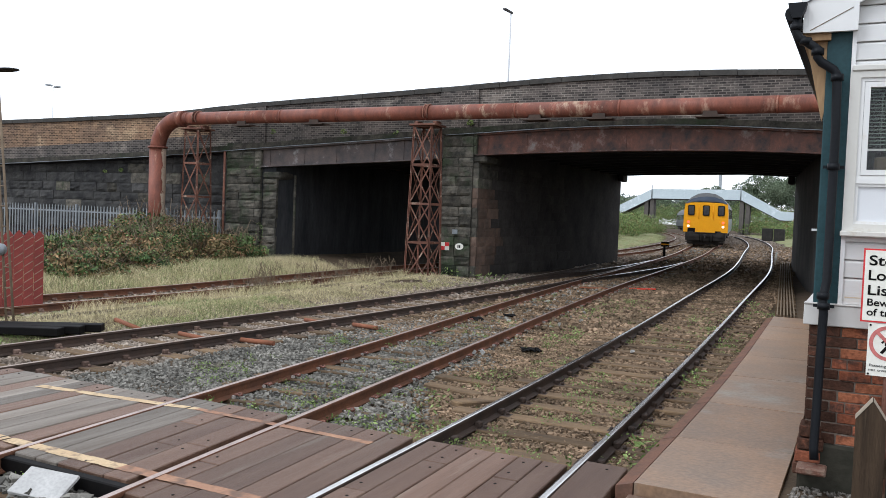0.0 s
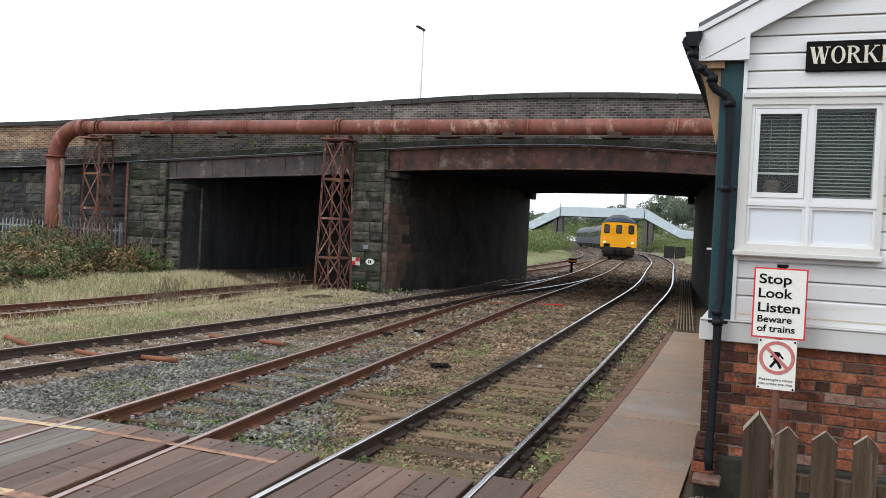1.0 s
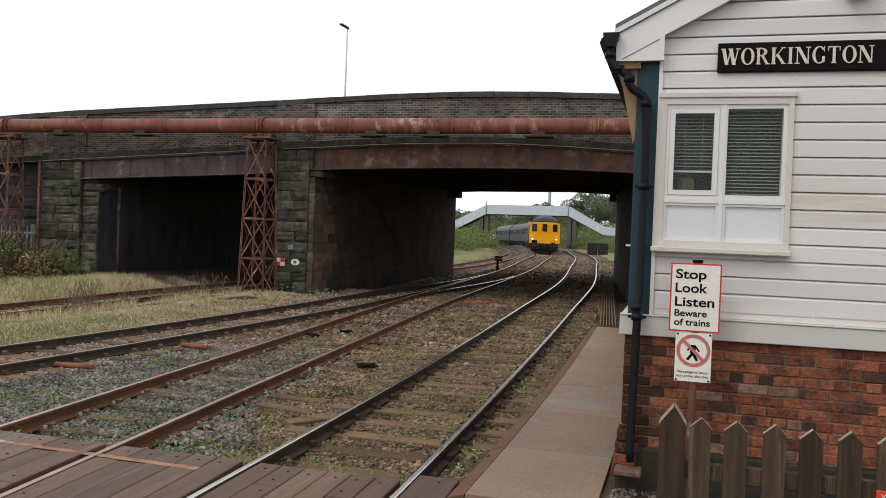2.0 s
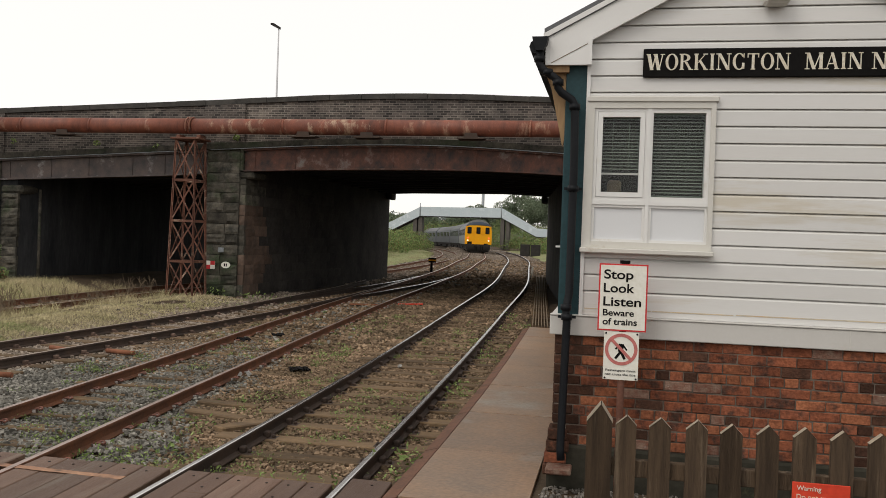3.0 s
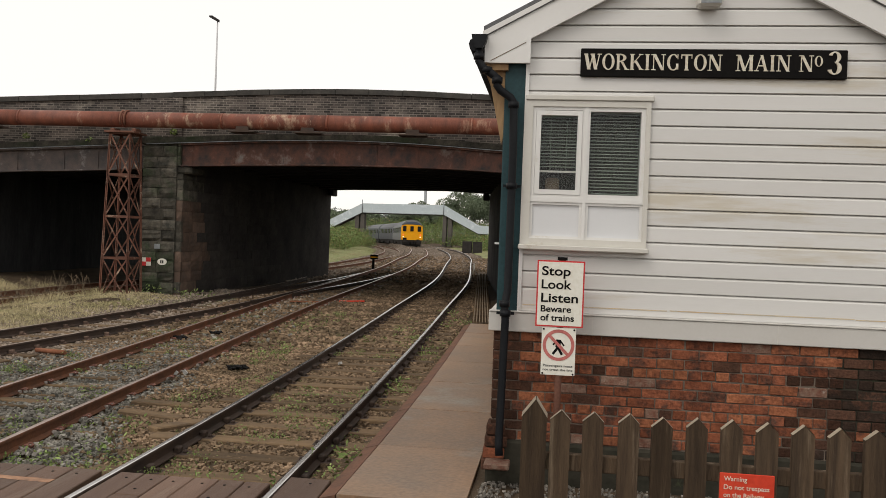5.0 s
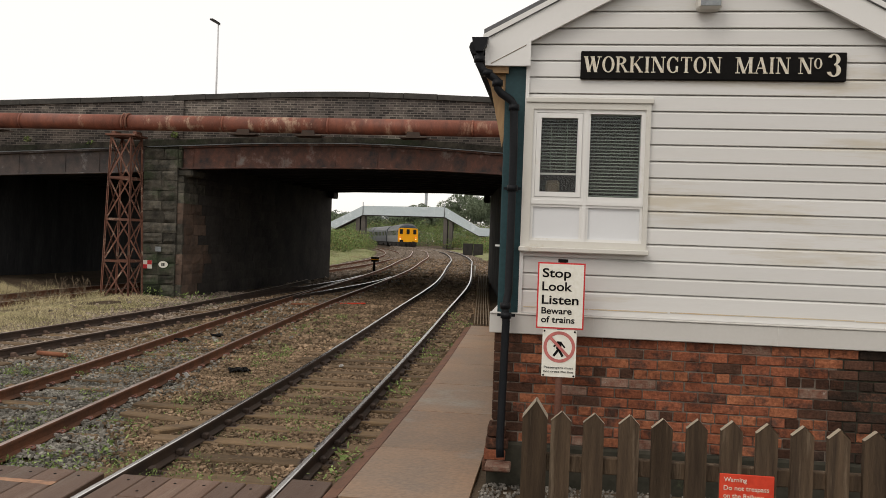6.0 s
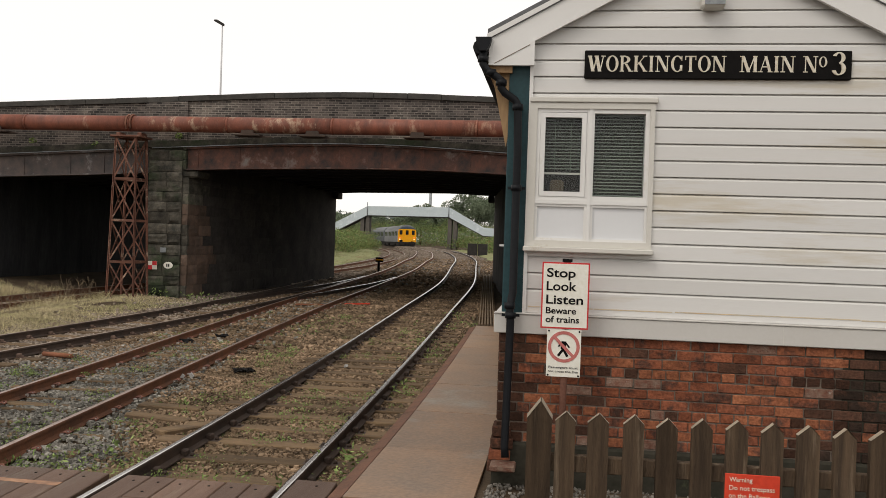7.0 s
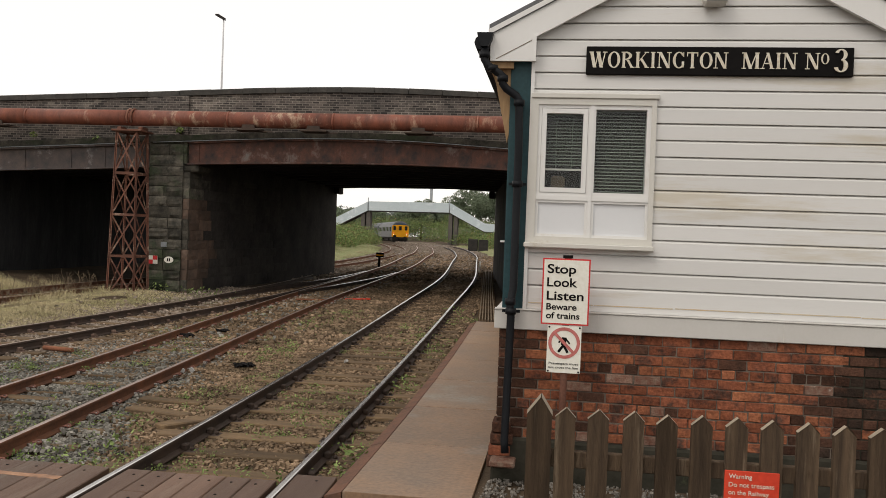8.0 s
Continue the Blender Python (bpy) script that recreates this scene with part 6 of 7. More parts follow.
def rock_mesh(name, places, sizes, material):
    n = len(places)
    v = CUBE_V[None] * (1 + rng.uniform(-0.45, 0.35, (n, 8, 3))) * 0.5
    v *= sizes[:, None, None] * rng.uniform(0.6, 1.2, (n, 1, 3))
    a, b = rng.uniform(0, 6.283, n), rng.uniform(-0.7, 0.7, n)
    ca, sa, cb, sb = np.cos(a)[:, None], np.sin(a)[:, None], np.cos(b)[:, None], np.sin(b)[:, None]
    y, z = v[..., 1] * cb - v[..., 2] * sb, v[..., 1] * sb + v[..., 2] * cb
    x = v[..., 0]
    v = np.stack([x * ca - y * sa, x * sa + y * ca, z], -1) + places[:, None]
    f = CUBE_F[None] + 8 * np.arange(n)[:, None, None]
    me = bpy.data.meshes.new(name)
    me.from_pydata(v.reshape(-1, 3).tolist(), [], f.reshape(-1, 4).tolist())
    me.materials.append(material)
    return me


def scatter_stones(x0, x1, y0, y1, per_m2, size):
    out, sz = [], []
    n = int((x1 - x0) * (y1 - y0) * per_m2)
    for x, y in zip(rng.uniform(x0, x1, n), rng.uniform(y0, y1, n)):
        if E_NEAR - 0.06 < y < E_FAR + 0.03 and x > -6.0 or inside_rail(x, y):
            continue
        if y < E_NEAR and x > -0.3:
            continue
        if x > 1.75 - max(0, y - 8) * 0.03 and y < 40:
            continue
        s = size * rng.uniform(0.55, 1.25)
        on = sleeper_at(x, y)
        if rng.random() < on:
            continue
        if -10.7 < x < -7.7 and rng.random() < clamp01((-7.7 - x) / 0.8) * 0.93:
            continue
        out.append((x, y, ground_height(x, y) + s * rng.uniform(-0.05, 0.32) + (0.03 if 0 < on < 0.3 else 0)))
        sz.append(s)
    return np.array(out), np.array(sz)


def ballast(sets, zones):
    P, S = zip(*[scatter_stones(*z) for z in zones])
    P, S = np.concatenate(P), np.concatenate(S)
    kind = np.array([0 if x > second_line(y) + 1.15 + max(0, 6 - y) * 0.09 + 0.7 * noise.noise((x * 0.8, y * 0.5, 2.2)) + rng.normal(0, 0.12) or (x > second_line(y) - 2.2 and rng.random() < 0.8 * clamp01((y - 6) / 5)) else (1 if x > third_line(y) + 1.25 + 0.5 * noise.noise((x, y, 5.1)) else 2) for x, y, _ in P])
    for k, (name, label, material) in enumerate(sets):
        tagged(new(name, rock_mesh(name, P[kind == k], S[kind == k], material)), label, "ballast", kind="stuff")


ballast([("brown_ballast", "rust-brown crushed stone ballast round the running rails", M_BALLASTBROWN),
         ("grey_ballast", "grey crushed stone ballast with weeds between the tracks", M_BALLAST),
         ("old_ballast", "old brown ballast round the worn track", M_BALLASTOLD)],
        [(-5.2, 1.95, 1.5, 11, 720, 0.039), (-5.6, 1.9, 11, 30, 170, 0.068), (-8.6, -5.2, 0.5, 14, 430, 0.041), (-9.5, -5.6, 14, 24, 100, 0.07), (-13.2, -10.6, 5, 18, 130, 0.055), (-3.9, -0.3, -3.0, E_NEAR, 300, 0.07), (-10, 1.0, 30, 60, 24, 0.11)])
# coarse pale ballast round the far tracks
fp, fs = [], []
for line, half in ((main_line, 2.0), (second_line, 2.1), (siding_line, 1.7)):
    for y, o in zip(rng.uniform(40, 118, 5200), rng.uniform(-1, 1, 5200)):
        x = line(y) + o * half
        if not inside_rail(x, y):
            fp.append((x, y, ground_height(x, y) + 0.02))
            fs.append(rng.uniform(0.05, 0.11))
tagged(new("far_ballast", rock_mesh("far_ballast", np.array(fp), np.array(fs), M_BALLASTFAR)), "pale brown ballast round the tracks beyond the bridge", "ballast", kind="stuff")
gp, gs = [], []
for x, y in zip(rng.uniform(3.12, 6.5, 9000), rng.uniform(-1.7, 1.66, 9000)):
    gp.append((x, y, ground_height(x, y) + 0.008))
    gs.append(rng.uniform(0.010, 0.026))
tagged(new("gravel", rock_mesh("gravel", np.array(gp), np.array(gs), M_GRAVEL)), "pale loose gravel at the foot of the signal box", "gravel", kind="stuff")


def blades(name, label, zones, material, category="grass"):
    """Tapered grass blades. Zones: a test area, blades, height, lean."""
    V, F = [], []
    for (x0, x1, y0, y1), n, h, lean, keep in zones:
        cx = rng.uniform(x0, x1, n)
        cy = rng.uniform(y0, y1, n)
        for x, y in zip(cx, cy):
            if keep and not keep(x, y):
                continue
            hh = h * rng.uniform(0.35, 1.15)
            a = rng.uniform(0, 6.283)
            w = rng.uniform(0.001, 0.003) * (1 + hh)
            d = Vector((math.cos(a), math.sin(a), 0))
            s = Vector((-d.y, d.x, 0)) * w
            o = Vector((x, y, ground_height(x, y) - 0.02))
            m_ = o + d * hh * lean * 0.35 + Vector((0, 0, hh * 0.6))
            e = o + d * hh * lean + Vector((0, 0, hh))
            k = len(V)
            V += [o - s, o + s, m_ + s * 0.8, m_ - s * 0.8, e]
            F += [(k, k + 1, k + 2, k + 3), (k + 3, k + 2, k + 4)]
    me = bpy.data.meshes.new(name)
    me.from_pydata([tuple(v) for v in V], [], F)
    me.materials.append(material)
    return tagged(new(name, me), label, category, kind="stuff")


patchy = lambda f, c: (lambda x, y: noise.noise((x * f, y * f, 3.7)) > c and not inside_rail(x, y))
blades("dry_grass", "pale dry grass between the siding and the worn track", [
    ((-9.9, -7.75, 3.5, 20), 66000, 0.09, 1.0, patchy(0.7, -0.55)),
    ((-11.0, -9.5, 3.5, 20.3), 22000, 0.10, 1.0, patchy(0.6, -0.5)),
    ((-17.5, -12.9, 5, 20), 46000, 0.22, 0.9, patchy(0.6, -0.5)),
    ((-14.6, -13.0, 6, 20.3), 11000, 0.24, 0.7, patchy(0.9, -0.15)),
    ((-10.8, -10.2, 6, 19.5), 6000, 0.26, 0.8, patchy(0.9, 0.0)),
    ((-17.0, -12.9, 17, 21.5), 7000, 0.20, 0.8, patchy(0.4, -0.4)),
    ((-11.2, -10.9, 4, 18), 500, 0.10, 0.8, patchy(0.8, 0.1)),
], M_DRYGRASS)
blades("green_grass", "short green grass beside the old boards", [
    ((-11.2, -7.9, 2.4, 11), 30000, 0.10, 1.0, patchy(0.5, 0.0)),
    ((-17.0, -13.0, 8, 18), 14000, 0.22, 0.8, patchy(0.6, -0.1)),
    ((-1.9, 0.1, 1.7, 13), 15000, 0.055, 0.9, patchy(0.75, 0.12)),
    ((-4.6, -2.9, 2.0, 13), 6000, 0.05, 0.9, patchy(0.75, 0.18)),
    ((1.30, 1.92, 1.7, 15), 7000, 0.06, 0.9, patchy(0.8, 0.02)),
    ((0.1, 1.2, 1.7, 8), 3500, 0.05, 0.9, patchy(1.1, 0.2)),
    ((-8.2, -6.2, 17.5, 20.4), 3000, 0.10, 0.9, patchy(0.9, 0.0)),
], M_GREENGRASS)

# grassy verges beyond the bridge
def verge(x_in, x_out, y0, y1):
    bm = bmesh.new()
    rows = []
    for y in np.arange(y0, y1, 1.0):
        a, b = x_in(y) + 0.7 * noise.noise((y * 0.6, 1.3, 0)), x_out(y)
        rows.append([bm.verts.new((a + (b - a) * k / 12, y, ground_height(a + (b - a) * k / 12, y) + (0.0 if k in (0, 12) else 0.05 + 0.12 * (noise.noise((k * 0.9, y * 0.7, a * 0.3)) + 0.5)))) for k in range(13)])
    for r0, r1 in zip(rows, rows[1:]):
        for k in range(12):
            bm.faces.new((r0[k], r0[k + 1], r1[k + 1], r1[k]))
    bmesh.ops.recalc_face_normals(bm, faces=bm.faces)
    if sum(f.normal.z for f in bm.faces) < 0:
        bmesh.ops.reverse_faces(bm, faces=bm.faces)
    v = thing("grass_verge", "rough green grass verge beside the far tracks", "grass", "verges", kind="structure")
    part("turf", bm, M_VERGE, v)


verge(lambda y: siding_line(y) - 1.9, lambda y: siding_line(y) - 16, 41, 115)
verge(lambda y: main_line(y) + 2.2, lambda y: main_line(y) + 14, 44, 110)

# tall dead stalks by the siding
st = bmesh.new()
for _ in range(150):
    cx, cy = rng.uniform(-11.2, -10.2), rng.uniform(11, 19.5)
    if rng.random() < 0.3:
        cx, cy = rng.normal(-10.9, 0.25), rng.normal(12.3, 0.25)
    h = rng.uniform(0.3, 0.8)
    o = Vector((cx, cy, ground_height(cx, cy)))
    tip = o + Vector((rng.normal(0, 0.16), rng.normal(0, 0.16), h))
    bar(st, o, tip, 0.007, 0.007)
    for _k in range(3):
        p_ = o.lerp(tip, rng.uniform(0.5, 0.95))
        bar(st, p_, p_ + Vector((rng.normal(0, 0.08), rng.normal(0, 0.08), 0.1)), 0.006, 0.006)
tagged(new("dead_stalks", mesh_of("dead_stalks", st, M_STALK)), "tall brown dead weed stalks beside the siding", "weeds", kind="stuff")


def weed_clumps(name, label, places, leaves, size, material):
    V, F = [], []
    for x, y, sc in places:
        z = ground_height(x, y)
        for _ in range(leaves):
            r = abs(rng.normal(0, 0.11)) * sc
            a = rng.uniform(0, 6.283)
            o = np.array((x + r * math.cos(a), y + r * math.sin(a), z + rng.uniform(0.0, 0.10) * sc))
            d = rng.normal(0, 1, 3) * (1, 1, 0.6) + (0, 0, 0.5)
            d /= np.linalg.norm(d)
            s = np.cross(d, rng.normal(0, 1, 3))
            s /= np.linalg.norm(s)
            L = size * rng.uniform(0.5, 1.3) * sc
            k = len(V)
            V += [tuple(o), tuple(o + d * L * 0.5 + s * L * 0.22), tuple(o + d * L), tuple(o + d * L * 0.5 - s * L * 0.22)]
            F.append((k, k + 1, k + 2, k + 3))
    me = bpy.data.meshes.new(name)
    me.from_pydata(V, [], F)
    me.materials.append(material)
    tagged(new(name, me), label, "weeds", kind="stuff")


weeds = []
for _ in range(1100):
    y = 1.7 + 16 * rng.random() ** 1.4
    x = rng.uniform(-4.9, 1.7)
    if noise.noise((x * 0.7, y * 0.7, 9)) > 0.02 and not inside_rail(x, y):
        weeds.append((x, y, rng.uniform(0.5, 1.0)))
# the larger clumps that stand out
for x, y, s in ((-3.0, 1.75, 1.5), (-0.95, 1.9, 1.5), (-0.75, 2.6, 1.6), (-1.2, 2.3, 1.5), (1.25, 1.85, 1.3), (1.75, 2.6, 1.8), (1.7, 3.0, 1.6), (1.72, 2.2, 1.4), (0.85, 2.0, 1.2), (0.55, 1.9, 1.1), (-1.0, 3.6, 1.4), (-1.2, 5.2, 1.3), (-0.9, 4.6, 1.2), (-1.6, 9.5, 1.6), (-1.4, 10.2, 1.5), (1.45, 7.0, 1.6), (1.4, 7.6, 1.5), (1.3, 11.0, 1.5), (-4.0, 7.5, 1.2), (-7.0, 19.8, 2.6), (-7.6, 20.0, 2.4), (-8.1, 20.2, 2.2), (1.2, 15.5, 2.0), (1.0, 18.0, 2.2), (-9.2, 20.1, 2.6), (-2.45, -1.0, 1.0)):
    weeds.append((x, y, s))
weed_clumps("green_weeds", "small green weeds growing in the ballast", weeds, 34, 0.040, M_GREENGRASS)


# ---- brambles, bushes and trees ----
def leaf_cloud(blobs, n, size, flat=0.0):
    """Leaf quads near the surface of overlapping ellipsoids (centre, radii)."""
    vol = np.array([r[0] * r[1] + r[1] * r[2] + r[0] * r[2] for _, r in blobs])
    pick = rng.choice(len(blobs), n, p=vol / vol.sum())
    C = np.array([b[0] for b in blobs], float)[pick]
    R = np.array([b[1] for b in blobs], float)[pick]
    d = rng.normal(0, 1, (n, 3))
    d /= np.linalg.norm(d, axis=1)[:, None]
    rad = rng.uniform(0.72, 1.08, n) ** 0.8
    o = C + d * R * rad[:, None]
    u = rng.normal(0, 1, (n, 3))
    u /= np.linalg.norm(u, axis=1)[:, None]
    w = np.cross(u, d + rng.normal(0, 0.6, (n, 3)))
    w /= np.linalg.norm(w, axis=1)[:, None]
    L = size * rng.uniform(0.5, 1.3, n)[:, None]
    V = np.stack([o - u * L, o + w * L * 0.45, o + u * L, o - w * L * 0.45], 1).reshape(-1, 3)
    F = np.arange(4 * n).reshape(-1, 4)
    return V, F


def leaf_part(name, blobs, n, size, material, parent, label=""):
    V, F = leaf_cloud(blobs, n, size)
    me = bpy.data.meshes.new(name)
    me.from_pydata(V.tolist(), [], F.tolist())
    me.materials.append(material)
    return part(name, me, None, parent, label)


def lumpy(cx, cy, cz, rx, ry, rz, n, small=0.45):
    out = []
    for _ in range(n):
        d = rng.normal(0, 1, 3)
        d /= np.linalg.norm(d)
        d[2] = abs(d[2]) * 0.9 - 0.15
        k = rng.uniform(small * 0.6, small * 1.2)
        out.append(((cx + d[0] * rx * 0.75, cy + d[1] * ry * 0.75, cz + d[2] * rz * 0.75), (rx * k, ry * k, rz * k)))
    return out


def bramble(x, y, rx, ry, h, n, mats=None, size=0.048):
    b = thing("bramble_bush", "tangled bramble bush with green and russet leaves", "bush", "brambles below the wall")
    z = ground_height(x, y)
    clumps = lumpy(x, y, z + h * 0.25, rx * 1.15, ry * 1.15, h * 1.0, 46, 0.22)
    g_ = rng.uniform(0.15, 0.8)
    mats = mats or ((M_LEAF, g_ * 0.75), (M_LEAFDARK, 0.25), (M_LEAFRUST, 0.75 - g_ * 0.75))
    for m_, share in mats:
        # each kind of leaf gathers in some of the clumps
        blobs = [c for c in clumps if rng.random() < 0.5] or clumps
        leaf_part("foliage", blobs, int(n * share), size * rng.uniform(0.8, 1.15), m_, b)
    bm = bmesh.new()
    for _ in range(60):
        a = rng.uniform(0, 6.283)
        p0 = Vector((x + rng.normal(0, rx * 0.3), y + rng.normal(0, ry * 0.3), z - 0.05))
        p1 = p0 + Vector((math.cos(a) * rx * 0.5, math.sin(a) * ry * 0.5, h * rng.uniform(0.6, 1.35)))
        p2 = p1 + Vector((math.cos(a) * 0.3, math.sin(a) * 0.3, -0.15))
        tube(bm, [p0, p1, p2], [0.012, 0.008, 0.004], 5)
    tagged(part("cane", bm, M_STALK, b), kind="stuff")
    return b


for x, y, rx, ry, h in ((-16.8, 12.6, 1.5, 1.7, 0.7), (-18.0, 14.6, 2.0, 1.8, 1.15), (-19.8, 16.6, 2.1, 1.7, 1.25), (-18.2, 17.6, 1.6, 1.3, 1.2), (-21.4, 18.0, 1.7, 1.4, 1.7), (-17.6, 19.0, 1.2, 0.9, 1.0), (-19.4, 18.6, 1.3, 0.8, 1.5), (-16.0, 10.4, 1.3, 1.5, 0.6), (-23.5, 17.5, 1.8, 1.5, 1.0), (-20.0, 13.5, 2.0, 1.8, 0.9)):
    bramble(x, y, rx, ry, h, 5200, size=0.062)
# weeds that grow out of the wall joints
for x, z, n in ((-27.0, 3.55, 160), (-26.0, 3.6, 160), (-24.4, 1.3, 120), (-13.9, 5.1, 90), (-8.7, 5.35, 180), (-17.2, 5.15, 70), (-11.6, 5.05, 60)):
    t_ = thing("wall_fern", "small green plant rooted in the wall joints", "plant", "wall plants")
    yy = FACE + (0.38 if x < ABUT0 else -0.1)
    leaf_part("leaves", [((x, yy, z), (0.13, 0.06, 0.09))], n // 2, 0.045, M_GREENGRASS, t_)
ivy = thing("ivy", "thin ivy and moss on the abutment stones", "plant")
leaf_part("leaves", [((-18.2, FACE - 0.03, 3.6), (0.35, 0.05, 0.3)), ((-17.8, FACE - 0.02, 1.2), (0.2, 0.05, 0.4)), ((-17.95, FACE + 0.0, 3.0), (0.12, 0.05, 0.6))], 420, 0.035, M_LEAF, ivy)

# palisade fence in front of the retaining wall
pal = thing("palisade_fence", "galvanised steel palisade fence below the wall", "fence")
pm = bmesh.new()
outline(pm, [(-0.035, 0.0), (0.035, 0.0), (0.035, 1.78), (0.022, 1.83), (0.03, 1.86), (0.0, 1.95), (-0.03, 1.86), (-0.022, 1.83), (-0.035, 1.78)], -0.004, 0.004)
bmesh.ops.recalc_face_normals(pm, faces=pm.faces)
PALE = mesh_of("pale", pm, M_STEELGREY)
PAL_Y = 20.25
for k in range(74):
    p_ = part("pale", PALE, None, pal)
    p_.matrix_basis = pose(-34.2 + k * 0.198, PAL_Y, 0.02)
for x in (-33.5, -30.9, -28.15, -25.4, -22.6, -19.75):
    bm = bmesh.new()
    box(bm, x - 0.05, x + 0.05, PAL_Y + 0.05, PAL_Y + 0.15, -0.2, 2.0)
    part("post", bm, M_STEELGREY, pal)
for z in (0.4, 1.68):
    bm = bmesh.new()
    box(bm, -34.3, -19.6, PAL_Y + 0.006, PAL_Y + 0.05, z - 0.03, z + 0.03)
    part("rail", bm, M_STEELGREY, pal)

# red boarded gate by the siding
gate = thing("red_gate", "red-brown boarded fence panel with pale diagonal stripes", "fence")
g0, gd = Vector((-11.74, 6.24, 0)), Vector((-0.62, -0.78, 0)).normalized()
for k in range(9):
    a, b = g0 + gd * (k * 0.19 + 0.004), g0 + gd * ((k + 1) * 0.19 - 0.004)
    bm = bmesh.new()
    nrm = Vector((gd.y, -gd.x, 0)) * 0.02
    mid = (a + b) / 2
    prof_ = [(a, -0.2), (b, -0.2), (b, 1.38), (mid, 1.50), (a, 1.38)]
    fr = [bm.verts.new((p.x + nrm.x, p.y + nrm.y, z)) for p, z in prof_]
    bk = [bm.verts.new((p.x - nrm.x, p.y - nrm.y, z)) for p, z in prof_]
    bm.faces.new(fr)
    bm.faces.new(bk[::-1])
    for i in range(5):
        j = (i + 1) % 5
        bm.faces.new((fr[j], fr[i], bk[i], bk[j]))
    bmesh.ops.recalc_face_normals(bm, faces=bm.faces)
    p_ = part("board", bm, M_REDFENCE, gate)
    bm = bmesh.new()
    for r in range(8):
        z = 0.05 + r * 0.17
        for s in (-1, 1):
            q0, q1 = a.lerp(b, 0.08) + nrm * s * 1.12, a.lerp(b, 0.92) + nrm * s * 1.12
            vs = [bm.verts.new((q.x, q.y, zz)) for q, zz in ((q1, z), (q0, z + 0.11), (q0, z + 0.128), (q1, z + 0.018))]
            bm.faces.new(vs)
    part("stripe", bm, M_FENCECUT, p_)

# tall slim lamp post with a ladder
lad = thing("ladder_lamp_post", "slim grey ladder post with a lamp bracket beside the siding", "lamp post")
for x, y in ((-9.59, 4.04), (-9.86, 4.09)):
    bm = bmesh.new()
    top = Vector((-11.0 if x > -9.7 else -11.1, 4.6, 4.72))
    tube(bm, [(x, y, -0.15), Vector((x, y, -0.1)).lerp(top, 0.5), top], 0.022, 8)
    part("stile", bm, M_STALK, lad)
for k in range(12):
    u = 0.06 + k * 0.075
    a = Vector((-9.59, 4.04, -0.1)).lerp(Vector((-11.0, 4.6, 4.72)), u)
    b = Vector((-9.86, 4.09, -0.1)).lerp(Vector((-11.1, 4.6, 4.72)), u)
    bm = bmesh.new()
    tube(bm, [a, b], 0.012, 6)
    part("rung", bm, M_STALK, lad)
bm = bmesh.new()
bmesh.ops.create_uvsphere(bm, u_segments=14, v_segments=8, radius=0.11, matrix=pose(-10.15, 4.15, 1.22))
part("lamp", bm, M_STEELGREY, lad, smooth=True)
bm = bmesh.new()
bmesh.ops.create_uvsphere(bm, u_segments=14, v_segments=8, radius=0.22, matrix=Matrix.Translation((-11.45, 5.1, 4.63)) @ Matrix.Diagonal((1.6, 0.8, 0.16, 1)))
part("lamp_head", bm, M_UNDER, lad, smooth=True)

# street lamp on the bridge
lamp = thing("street_lamp", "slender grey street lamp on the bridge", "street lamp")
LX, LY = -13.54, 35.0
bm = bmesh.new()
tube(bm, [(LX, LY, 5.2), (LX, LY, 9.0), (LX, LY, 12.85)], [0.08, 0.05, 0.035], 10)
part("column", bm, M_LAMPGREY, lamp)
bm = bmesh.new()
outline(bm, [(LX + 0.06, 12.80), (LX + 0.06, 12.92), (LX - 0.25, 13.10), (LX - 0.42, 13.10), (LX - 0.42, 13.03), (LX - 0.1, 12.86)], LY - 0.11, LY + 0.11)
bmesh.ops.recalc_face_normals(bm, faces=bm.faces)
part("lantern", bm, M_UNDER, lamp)

# twin-headed street lamp on the approach road
twin = thing("street_lamp", "pale twin-headed street lamp on the approach road", "street lamp")
TX, TY, TZ = -47.6, 34.0, 10.1
bm = bmesh.new()
tube(bm, [(TX, TY, 3.6), (TX, TY, TZ - 0.05)], [0.04, 0.02], 8)
part("column", bm, M_LAMPGREY, twin)
for s_ in (-1, 1):
    bm = bmesh.new()
    tube(bm, [(TX, TY, TZ - 0.06), (TX + s_ * 0.2, TY, TZ + 0.0)], 0.02, 6)
    part("arm", bm, M_LAMPGREY, twin)
    bm = bmesh.new()
    outline(bm, [(TX + s_ * 0.20, TZ - 0.03 - s_ * 0.08), (TX + s_ * 0.72, TZ - s_ * 0.08), (TX + s_ * 0.74, TZ + 0.05 - s_ * 0.08), (TX + s_ * 0.5, TZ + 0.10 - s_ * 0.08), (TX + s_ * 0.20, TZ + 0.06 - s_ * 0.08)], TY - 0.12, TY + 0.12)
    bmesh.ops.recalc_face_normals(bm, faces=bm.faces)
    part("lantern", bm, M_STEELGREY, twin)

